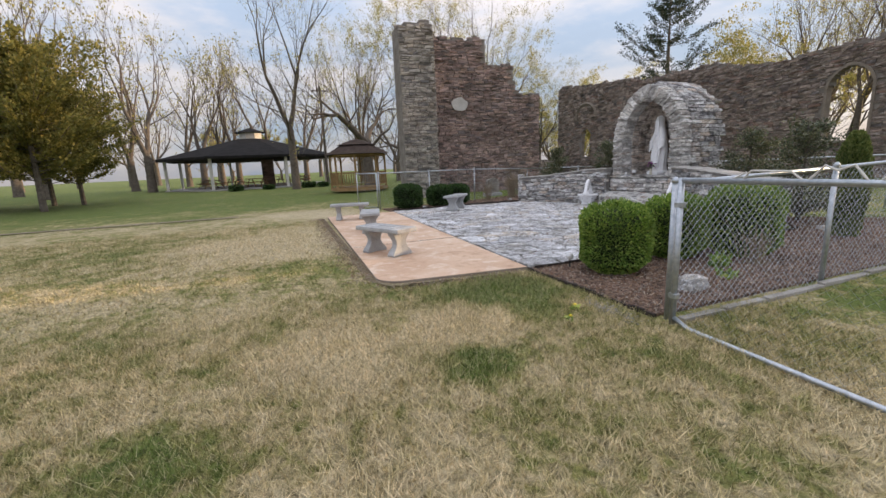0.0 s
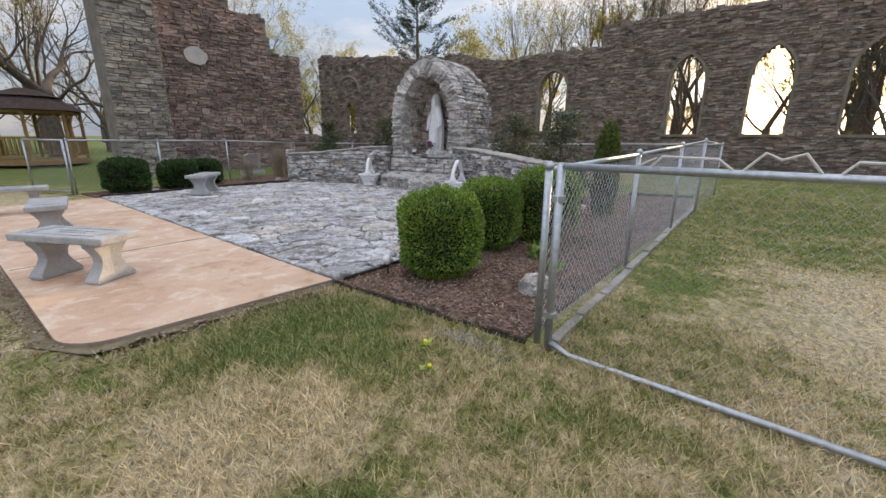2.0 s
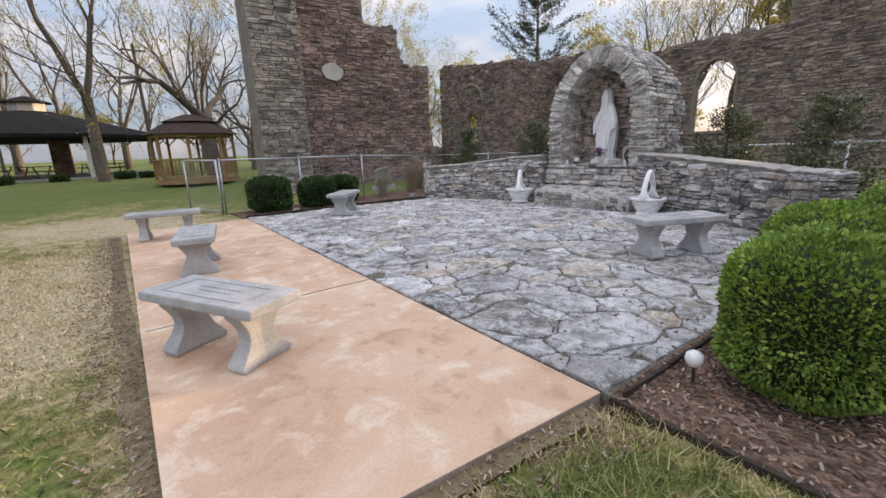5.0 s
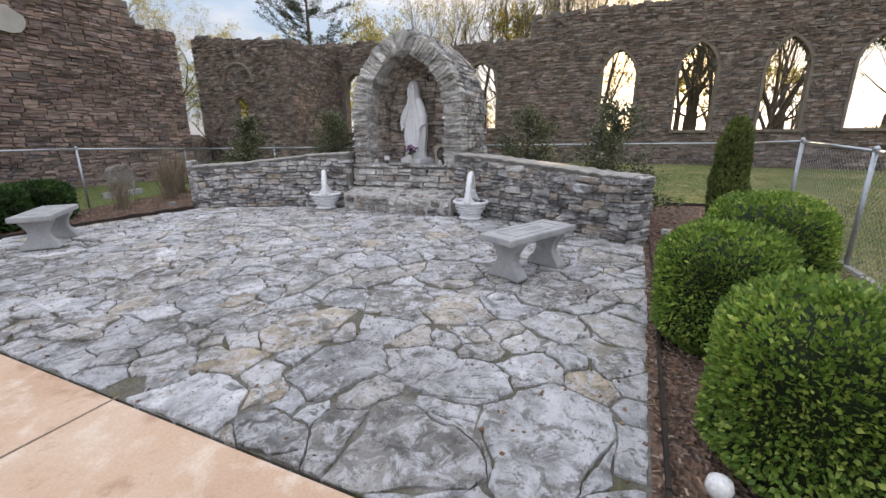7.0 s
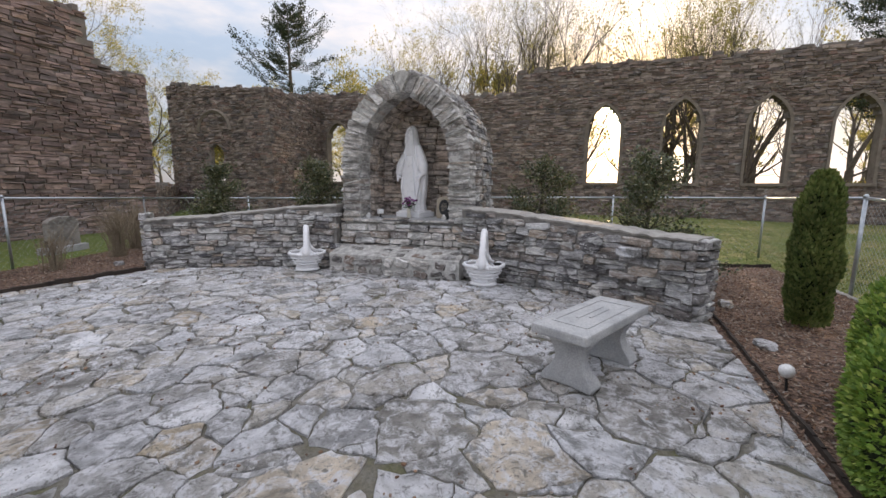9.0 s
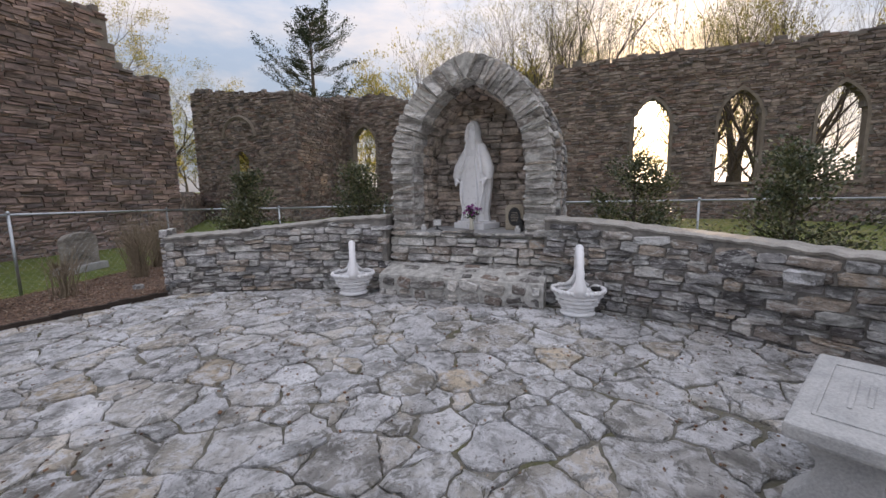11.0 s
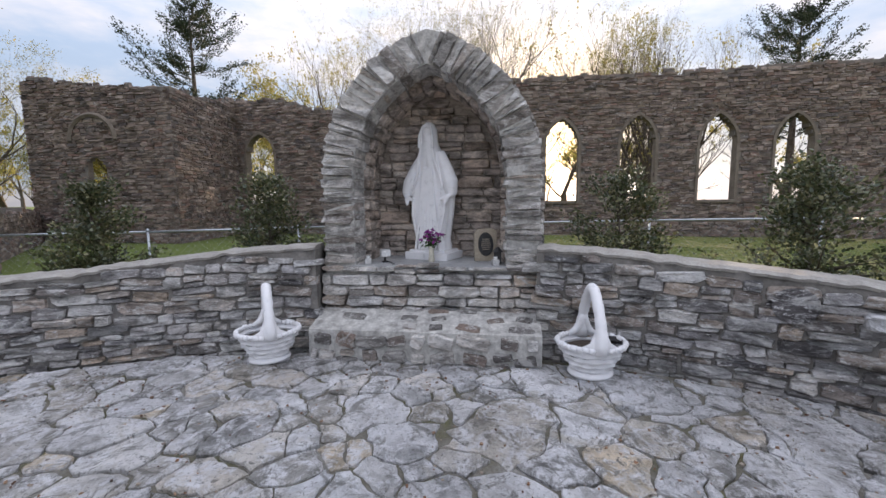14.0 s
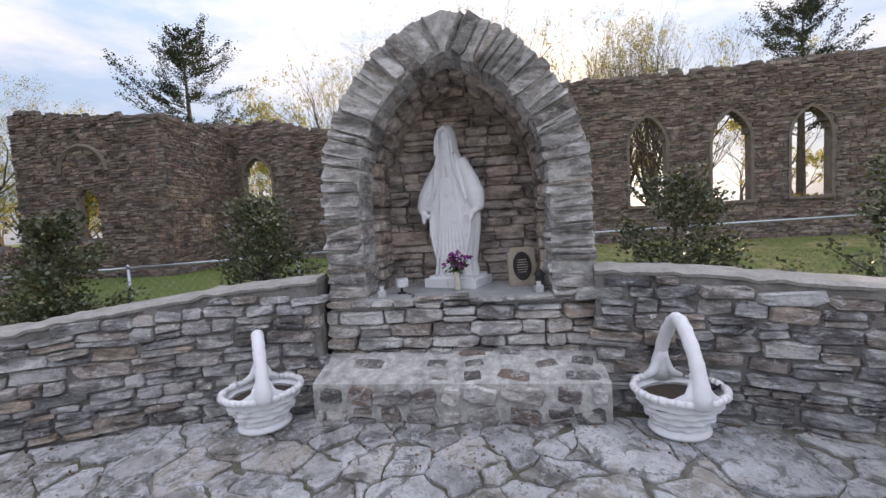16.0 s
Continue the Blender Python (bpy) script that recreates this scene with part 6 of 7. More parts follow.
def clipped_shrub(x, y, rx, ry, h, seed, n, leaf, mat, label, group, lift=0.03):
    r = random.Random(seed)
    t = thing("boxwood_shrub", pose(x, y, ground_z(x, y) + lift), label, "shrub", group)
    shape = box_shape(rx, ry, h, seed)

    def place(rr):
        a = rr.uniform(0, 2 * math.pi)
        tt = 1 - abs(rr.random() ** 1.25) if rr.random() < 0.45 else rr.random()
        p = shape(a, tt * 0.995)
        d = (p - Vector((0, 0, h * 0.45))).normalized()
        if tt > 0.97:
            p = Vector((p.x * rr.random(), p.y * rr.random(), p.z))
        return p * (0.93 + 0.08 * rr.random()), d
    part("leaves", leaf_cloud(n, place, leaf, r), mat, t, "small dense leaves")
    # closed shell just under the leaves, coloured as the shade between them
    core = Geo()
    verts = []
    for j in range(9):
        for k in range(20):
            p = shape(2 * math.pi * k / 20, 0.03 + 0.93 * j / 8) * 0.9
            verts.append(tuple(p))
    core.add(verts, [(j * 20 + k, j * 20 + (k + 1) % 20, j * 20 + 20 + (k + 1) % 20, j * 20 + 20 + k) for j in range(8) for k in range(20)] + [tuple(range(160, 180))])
    part("core", core, "dark_leaf_core", t, "dark inner shell, shade between the leaves put into its colour", smooth=True)
    st = Geo()
    for k in range(9):
        a = r.uniform(0, 6.28)
        st.tube([(0.03 * math.cos(a), 0.03 * math.sin(a), -0.03), (rx * 0.3 * math.cos(a), ry * 0.3 * math.sin(a), h * 0.12), (rx * 0.55 * math.cos(a), ry * 0.55 * math.sin(a), h * 0.3)], [0.016, 0.012, 0.006], 5)
    part("stem", st, "bark", t)
    return t


G1 = "clipped boxwoods in the mulch bed"
clipped_shrub(3.78, 4.02, 0.40, 0.40, 0.88, 11, 17000, 0.021, "box_leaf", "rounded clipped boxwood, dense bright green", G1)
clipped_shrub(4.98, 4.18, 0.40, 0.38, 0.86, 12, 14000, 0.022, "box_leaf", "rounded clipped boxwood, sunlit top", G1)
clipped_shrub(5.72, 3.76, 0.44, 0.42, 0.98, 13, 14000, 0.022, "box_leaf", "larger clipped boxwood with bare stems below", G1)
G2 = "dark clipped shrubs along the fence"
clipped_shrub(3.98, 14.0, 0.48, 0.45, 0.82, 14, 4000, 0.05, "box_leaf_dark", "dark green clipped shrub by the fence", G2)
clipped_shrub(5.08, 13.8, 0.44, 0.42, 0.72, 15, 4000, 0.05, "box_leaf_dark", "dark green clipped shrub by the fence", G2)
clipped_shrub(5.85, 14.05, 0.40, 0.4, 0.68, 16, 3500, 0.05, "box_leaf_dark", "dark green clipped shrub by the fence", G2)


def columnar(x, y, h, rad, label):
    r = random.Random(77)
    t = thing("columnar_cypress", pose(x, y, ground_z(x, y) + 0.02), label, "shrub")

    def place(rr):
        a, tt = rr.uniform(0, 6.283), rr.random()
        k = rad * (0.75 + 0.5 * math.sin(math.pi * min(1, tt * 0.8 + 0.15))) * (1 if tt < 0.8 else math.sqrt(max(0.02, 1 - ((tt - 0.8) / 0.21) ** 2)))
        k *= 0.85 + 0.25 * noise.noise((math.cos(a) * 2, math.sin(a) * 2, tt * 6)) + 0.15 * rr.random()
        return Vector((k * math.cos(a), k * math.sin(a), 0.05 + tt * h)), Vector((0.5 * math.cos(a), 0.5 * math.sin(a), 0.9))
    part("leaves", leaf_cloud(9000, place, 0.035, r, 0.5), "cypress_leaf", t)
    # inner shell whose dark colour stands in for shade behind the leaves
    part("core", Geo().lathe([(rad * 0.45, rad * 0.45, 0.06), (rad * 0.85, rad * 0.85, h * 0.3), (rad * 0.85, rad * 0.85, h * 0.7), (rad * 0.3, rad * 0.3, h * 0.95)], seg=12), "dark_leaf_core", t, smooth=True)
    part("trunk", Geo().tube([(0, 0, -0.05), (0, 0, h * 0.5)], [0.04, 0.02], 7), "bark", t)


columnar(7.75, 3.62, 1.5, 0.155, "narrow columnar evergreen in the mulch bed")


def holly(x, y, h, rad, seed, label):
    """A loose evergreen with twiggy branches and glossy leaves."""
    r = random.Random(seed)
    t = thing("holly_shrub", pose(x, y, ground_z(x, y)), label, "shrub", "loose evergreens behind the low wall")
    tw, tips = Geo(), []
    tw.tube([(0, 0, -0.05), (0.02, 0, h * 0.5), (0, 0.02, h * 0.92)], [0.045, 0.03, 0.008], 6)
    for k in range(70):
        z = h * (0.05 + 0.87 * r.random() ** 1.5)
        a = r.uniform(0, 6.28)
        ln = rad * (1.2 - 0.95 * z / h) * r.uniform(0.5, 1.15)
        p0_ = Vector((0, 0, z))
        p1_ = p0_ + Vector((math.cos(a) * ln * 0.55, math.sin(a) * ln * 0.55, ln * 0.22))
        p2_ = p0_ + Vector((math.cos(a) * ln, math.sin(a) * ln, ln * r.uniform(0.2, 0.6)))
        tw.tube([p0_, p1_, p2_], [0.012, 0.008, 0.003], 4)
        tips.append((p0_, p1_, p2_))
    part("stem", tw, "bark", t)

    def place(rr):
        a_, b_, c_ = rr.choice(tips)
        f = rr.random() ** 0.6
        p = a_.lerp(b_, f * 2) if f < 0.5 else b_.lerp(c_, f * 2 - 1)
        p = p + Vector((rr.gauss(0, 0.07), rr.gauss(0, 0.07), rr.gauss(0, 0.06)))
        return p, (c_ - a_).normalized()
    part("leaves", leaf_cloud(10500, place, 0.033, r, 1.2), "holly_leaf", t, "glossy dark leaves")


holly(9.0, 12.5, 1.8, 0.62, 51, "loose dark evergreen shrub behind the low wall")
holly(9.75, 10.75, 1.95, 0.68, 52, "loose dark evergreen shrub behind the low wall")
holly(9.85, 6.45, 1.9, 0.85, 53, "loose evergreen shrub with glossy sunlit leaves")
holly(9.05, 4.95, 2.0, 0.85, 54, "loose evergreen shrub with glossy sunlit leaves")


# ---- chain-link fences ----
def chain_mesh(p, q, z0, z1, pitch=0.055, wire=0.0016):
    """Diamond wire between two posts."""
    p, q = Vector(p), Vector(q)
    L, H = (q - p).length, z1 - z0
    al = (q - p).normalized()
    side = Vector((al.y, -al.x, 0))
    geo = Geo()
    step = pitch * 1.414
    for sg in (1, -1):
        s = -H
        while s < L + H:
            a, e = (s, 0.0), (s + H, H)
            if sg < 0:
                a, e = (s, H), (s + H, 0.0)
            ta = max(0.0, -a[0] / H)
            te = min(1.0, (L - a[0]) / H)
            if te > ta:
                A = p + al * (a[0] + H * ta) + Vector((0, 0, z0 + a[1] + (e[1] - a[1]) * ta)) + side * 0.002 * sg
                E2 = p + al * (a[0] + H * te) + Vector((0, 0, z0 + a[1] + (e[1] - a[1]) * te)) + side * 0.002 * sg
                geo.tube([A, E2], wire, 3, False)
            s += step
    return geo


def fence(name, pts, label, wire=0.0016, pitch=0.055, post_r=0.024):
    t = thing(name, Matrix.Identity(4), label, "chain-link fence")
    for i, (x, y, zt) in enumerate(pts):
        gz = ground_z(x, y)
        p = part("post", Geo().tube([(x, y, gz - 0.1), (x, y, zt)], post_r, 10), "galvanised", t, smooth=True)
        part("cap", Geo().lathe([(post_r * 1.25, post_r * 1.25, -0.015), (post_r * 1.25, post_r * 1.25, 0.012), (post_r * 0.5, post_r * 0.5, 0.035)], (x, y, zt), 10), "galvanised", p, smooth=True)
    for a, c in zip(pts, pts[1:]):
        part("top_rail", Geo().tube([(a[0], a[1], a[2] - 0.02), (c[0], c[1], c[2] - 0.02)], 0.019, 8), "galvanised", t, smooth=True)
        za, zc = ground_z(a[0], a[1]) + 0.05, min(a[2], c[2]) - 0.03
        geo = chain_mesh((a[0], a[1], 0), (c[0], c[1], 0), za, zc, pitch, wire)
        slope = (c[2] - a[2])
        part("wire_mesh", geo, "galvanised", t)
    return t


fence("chain_link_fence", [(3.07, 2.6, 1.29), (5.2, 2.56, 1.33), (7.4, 2.5, 1.39), (9.45, 2.44, 1.45)], "galvanised chain-link fence along the mulch bed")
fence("chain_link_fence", [(9.45, 2.44, 1.45), (12.6, 2.42, 1.36), (12.55, 5.2, 1.33), (12.1, 8.2, 1.3), (11.4, 11.2, 1.27), (10.6, 13.3, 1.25), (9.7, 15.5, 1.25)], "galvanised chain-link fence behind the low wall", 0.0008, 0.08, 0.02)
fence("chain_link_fence", [(3.1, 14.6, 1.36), (5.0, 14.65, 1.35), (6.85, 14.7, 1.34), (9.7, 15.5, 1.25)], "galvanised chain-link fence by the dark shrubs", 0.0009, 0.08, 0.02)


def gate(name, hinge, free, z0, z1, label, humps=True):
    t = thing(name, Matrix.Identity(4), label, "gate")
    hx, hy = hinge
    fx, fy = free
    part("hinge_post", Geo().tube([(hx, hy, z0 - 0.1), (hx, hy, z1 + 0.02)], 0.026, 10), "galvanised", t, smooth=True)
    part("gate_frame", Geo().tube([(hx, hy, z1), (fx, fy, z1 + 0.01)], 0.021, 8).tube([(hx, hy, z0 + 0.06), (hx + (fx - hx) * 0.05, hy + (fy - hy) * 0.05 + 0.0, z0), (fx, fy, z0)], 0.021, 8).tube([(fx, fy, z0), (fx, fy, z1 + 0.01)], 0.021, 8), "galvanised", t, smooth=True)
    part("wire_mesh", chain_mesh((hx, hy, 0), (fx, fy, 0), z0 + 0.02, z1, 0.055, 0.0007), "galvanised", t)
    if humps:
        gg = Geo()
        al = Vector((fx - hx, fy - hy, 0)).normalized()
        for s, kind in ((0.42, 0), (0.5, 1), (0.9, 2), (1.24, 1), (1.75, 0)):
            q = Vector((hx, hy, z1 + 0.015)) + al * s
            if kind == 0:
                gg.tube([q, q + al * 0.1 + Vector((0, 0, 0.05))], 0.006, 6)
            elif kind == 1:
                gg.tube([q, q + al * 0.05 + Vector((0, 0, 0.06)), q + al * 0.3 + Vector((0, 0, 0.055)), q + al * 0.37], 0.007, 6)
            else:
                gg.tube([q, q + al * 0.08 + Vector((0, 0, 0.09)), q + al * 0.14 + Vector((0, 0, 0.06)), q + al * 0.22 + Vector((0, 0, 0.09)), q + al * 0.29], 0.007, 6)
        part("bent_wire", gg, "post_white", t, "loose bent tie wires on the top rail")
    for z in (z0 + 0.25, z1 - 0.2):
        part("hinge", Geo().box((hx, hy, z), (0.075, 0.05, 0.045), math.atan2(fy - hy, fx - hx)), "galvanised", t, bevel=0.006)
    return t


gate("gate", (3.02, 2.5), (2.9, -0.6), 0.07, 1.3, "open galvanised chain-link gate with bent wires on top")
gate("gate", (3.02, 14.55), (2.55, 15.9), 0.14, 1.34, "open galvanised chain-link gate by the far lawn", False)


# ---- small things of the patio ----
def path_light(x, y, seed):
    t = thing("path_light", pose(x, y, ground_z(x, y) + 0.03, seed * 4 - 6, seed * 3 - 4, 0), "small garden light with a pale globe on a stake", "garden light", "globe path lights")
    part("stake", Geo().tube([(0, 0, -0.05), (0, 0, 0.12)], 0.009, 8), "dark_metal", t)
    part("globe", Geo().lathe([(0.012, 0.012, 0.1), (0.038, 0.038, 0.118), (0.05, 0.05, 0.15), (0.042, 0.042, 0.182), (0.018, 0.018, 0.198)], seg=16), "glass_globe", t, smooth=True)


path_light(3.42, 4.42, 1)
path_light(5.3, 4.36, 2)
path_light(6.15, 4.36, 0)


def dandelion(x, y, seed):
    r = random.Random(seed)
    t = thing("dandelion", pose(x, y, ground_z(x, y)), "yellow dandelion in the grass", "flower", "dandelions in the lawn")
    g2 = Geo().tube([(0, 0, 0), (0.004, 0, 0.05)], 0.002, 5)
    part("stem", g2, "box_leaf", t)
    part("flower", Geo().lathe([(0.006, 0.006, 0.045), (0.016, 0.016, 0.055), (0.012, 0.012, 0.062), (0.004, 0.004, 0.064)], seg=14), "yellow_petal", t)
    part("leaves", leaf_cloud(9, lambda rr: (Vector((0, 0, 0.012)), Vector((rr.uniform(-1, 1), rr.uniform(-1, 1), 0.15))), 0.06, r, 0.2), "box_leaf", t)


dandelion(2.52, 3.17, 1)
dandelion(2.3, 2.95, 2)


def weed(x, y, seed, n=60, size=0.06, h=0.1, label="small green weed tuft", mat="box_leaf"):
    r = random.Random(seed)
    geo = leaf_cloud(n, lambda rr: (Vector((rr.gauss(0, 0.05), rr.gauss(0, 0.05), rr.uniform(0, h))), Vector((rr.uniform(-1, 1), rr.uniform(-1, 1), 1))), size, r, 0.6)
    ob = part("weed", geo, mat)
    ob.location = (x, y, ground_z(x, y) + 0.03)
    tagged(ob, label, "weed")


weed(4.9, 3.45, 1, 90, 0.06, 0.14, "bright green weed in the mulch")
weed(4.55, 3.1, 2, 40, 0.05, 0.07)
weed(9.2, 14.6, 3, 160, 0.09, 0.35, "yellow-green weeds by the fence", "bud_leaf")


def dry_bush(x, y, seed, h, n, label):
    r = random.Random(seed)
    geo = Geo()
    for k in range(n):
        a, ln = r.uniform(0, 6.28), h * r.uniform(0.6, 1.1)
        sp = r.uniform(0.05, 0.5) * h
        p = Vector((r.gauss(0, 0.06), r.gauss(0, 0.06), 0))
        mid = p + Vector((math.cos(a) * sp * 0.4, math.sin(a) * sp * 0.4, ln * 0.55))
        end = p + Vector((math.cos(a) * sp, math.sin(a) * sp, ln))
        geo.tube([p, mid, end], [0.006, 0.004, 0.0015], 3, False)
        for j in range(2):
            d = Vector((r.uniform(-1, 1), r.uniform(-1, 1), 0.8)) * ln * 0.22
            geo.tube([mid, mid + d], [0.003, 0.001], 3, False)
    ob = part("bare_shrub", geo, "dry_stem")
    ob.location = (x, y, ground_z(x, y) + 0.03)
    tagged(ob, label, "shrub")


dry_bush(5.35, 3.35, 4, 0.5, 40, "bare grey stems below the boxwood")
dry_bush(8.2, 14.2, 5, 1.0, 110, "leafless reddish shrub by the fence")
dry_bush(9.0, 14.9, 6, 1.1, 110, "leafless reddish shrub by the fence")
dry_bush(7.0, 13.9, 7, 0.7, 70, "tuft of dry ornamental grass by the fence")


def headstone(x, y):
    t = thing("headstone", pose(x, y, ground_z(x, y), 0, 0, 20), "weathered grey round-topped stone marker beyond the fence", "headstone")
    poly = [(-0.36, 0), (0.36, 0), (0.36, 0.6)] + [(0.36 * math.cos(math.pi * k / 10), 0.6 + 0.14 * math.sin(math.pi * k / 10)) for k in range(1, 10)] + [(-0.36, 0.6)]
    n2 = len(poly)
    g2 = Geo().add([(a, -0.06, z) for a, z in poly] + [(a, 0.06, z) for a, z in poly], [tuple(range(n2)), tuple(range(n2, 2 * n2))[::-1]] + [(i, n2 + i, n2 + (i + 1) % n2, (i + 1) % n2) for i in range(n2)])
    part("slab", g2, "buttress_stone", t, bevel=0.02)
    part("plinth", Geo().box((0, 0, 0.06), (0.9, 0.3, 0.14)), "cast_concrete", t, bevel=0.02)


headstone(8.3, 16.0)


# ---- pavilion and gazebo ----
def pavilion():
    cx, cy, R, zb = -2.6, 46.0, 8.2, ground_z(-2.6, 46)
    t = thing("pavilion", pose(cx, cy, zb), "large open picnic pavilion with a dark shingled roof and cupola", "pavilion")
    n2 = 8

    def octa(rad, z, sq=1.0):
        return [(rad * math.cos(math.pi / 8 + 2 * math.pi * k / n2), rad * sq * math.sin(math.pi / 8 + 2 * math.pi * k / n2), z) for k in range(n2)]
    lo, hi = octa(R, 2.75), octa(1.35, 4.55)
    g2 = Geo().add(lo + hi, [(k, (k + 1) % 8, 8 + (k + 1) % 8, 8 + k) for k in range(8)] + [tuple(range(8, 16))])
    g2.add(octa(R, 2.75) + octa(R, 2.55) , [(k, (k + 1) % 8, 8 + (k + 1) % 8, 8 + k)[::-1] for k in range(8)])
    g2.add(octa(R, 2.56), [tuple(range(8))[::-1]])
    roof = part("roof", g2, "roof_shingle", t)
    part("cupola", Geo().add(octa(1.05, 4.4) + octa(1.05, 5.15), [(k, (k + 1) % 8, 8 + (k + 1) % 8, 8 + k) for k in range(8)]), "post_white", roof, "pale louvred cupola")
    part("cupola_roof", Geo().add(octa(1.5, 5.15) + octa(0.2, 5.6), [(k, (k + 1) % 8, 8 + (k + 1) % 8, 8 + k) for k in range(8)] + [tuple(range(8))[::-1], tuple(range(8, 16))]), "roof_shingle", roof)
    for k in range(8):
        x, y, _ = octa(R - 0.6, 0)[k]
        part("post", Geo().box((x, y, 1.3), (0.22, 0.22, 2.6)), "post_white", t)
    part("floor_slab", Geo().add(octa(R - 0.3, -0.1) + octa(R - 0.3, 0.05), [(k, (k + 1) % 8, 8 + (k + 1) % 8, 8 + k) for k in range(8)] + [tuple(range(8, 16))]), "grey_paving", t)
    for k in range(7):
        a = 2 * math.pi * k / 7 + 0.3
        tb = thing("picnic_table", pose(cx + 4.6 * math.cos(a), cy + 4.6 * math.sin(a), zb + 0.05, 0, 0, 30 * k), "brown wooden picnic table under the pavilion", "picnic table", "tables under the pavilion")
        part("tabletop", Geo().box((0, 0, 0.74), (1.8, 0.75, 0.05)), "table_wood", tb)
        for sy in (-0.65, 0.65):
            part("seat", Geo().box((0, sy, 0.44), (1.8, 0.26, 0.05)), "table_wood", tb)
        for sx in (-0.65, 0.65):
            part("leg", Geo().tube([(sx, -0.62, 0), (sx, -0.2, 0.72)], 0.045, 4).tube([(sx, 0.62, 0), (sx, 0.2, 0.72)], 0.045, 4).box((sx, 0, 0.42), (0.05, 1.3, 0.09)), "table_wood", tb)
    # brick chimney block in the middle
    part("chimney", Geo().box((1.2, 0, 1.3), (1.1, 1.1, 2.6)), "ruin_stone_red", t)


def gazebo():
    cx, cy = 4.45, 26.9
    zb = ground_z(cx, cy)
    t = thing("gazebo", pose(cx, cy, zb, 0, 0, 8), "wooden octagonal gazebo with a tiered brown roof and railings", "gazebo")

    def octa(rad, z):
        return [(rad * math.cos(math.pi / 8 + 2 * math.pi * k / 8), rad * math.sin(math.pi / 8 + 2 * math.pi * k / 8), z) for k in range(8)]

    def skirt(r0, z0, r1, z1, cap=True):
        return Geo().add(octa(r0, z0) + octa(r1, z1), [(k, (k + 1) % 8, 8 + (k + 1) % 8, 8 + k) for k in range(8)] + ([tuple(range(8, 16)), tuple(range(8))[::-1]] if cap else []))
    part("roof", skirt(2.0, 2.3, 1.05, 2.85), "gazebo_roof", t)
    part("roof_tier", skirt(1.25, 2.86, 0.25, 3.2), "gazebo_roof", t)
    part("vent_band", skirt(0.95, 2.8, 0.95, 2.95, False), "gazebo_wood", t)
    part("deck", skirt(1.8, 0.1, 1.8, 0.3), "gazebo_wood", t)
    ps = octa(1.7, 0)
    for k in range(8):
        x, y, _ = ps[k]
        x2, y2, _ = ps[(k + 1) % 8]
        part("post", Geo().box((x, y, 1.27), (0.1, 0.1, 2.0)), "gazebo_wood", t)
        ang = math.atan2(y2 - y, x2 - x)
        ln = math.hypot(x2 - x, y2 - y)
        mid = ((x + x2) / 2, (y + y2) / 2)
        part("fascia", Geo().box((mid[0], mid[1], 2.22), (ln, 0.05, 0.12), ang), "gazebo_wood", t)
        part("bracket", Geo().tube([(x, y, 1.8), (x + (x2 - x) * 0.28, y + (y2 - y) * 0.28, 2.16)], 0.03, 4), "gazebo_wood", t)
        part("bracket", Geo().tube([(x2, y2, 1.8), (x2 + (x - x2) * 0.28, y2 + (y - y2) * 0.28, 2.16)], 0.03, 4), "gazebo_wood", t)
        if k != 5:
            part("rail", Geo().box((mid[0], mid[1], 1.18), (ln, 0.07, 0.06), ang).box((mid[0], mid[1], 0.45), (ln, 0.05, 0.05), ang), "gazebo_wood", t)
            for j in range(1, 8):
                f = j / 8
                part("baluster", Geo().box((x + (x2 - x) * f, y + (y2 - y) * f, 0.82), (0.035, 0.035, 0.7), ang), "gazebo_wood", t)


pavilion()
gazebo()
for x, y, s in ((-3.6, 36.5, 0.5), (-1.2, 36.8, 0.4), (1.9, 36.4, 0.5), (3.0, 36.2, 0.4)):
    clipped_shrub(x, y, s, s, s * 0.9, int(100 + x * 7), 700, 0.1, "box_leaf_dark", "low dark shrub before the pavilion", "low shrubs before the pavilion", 0.0)


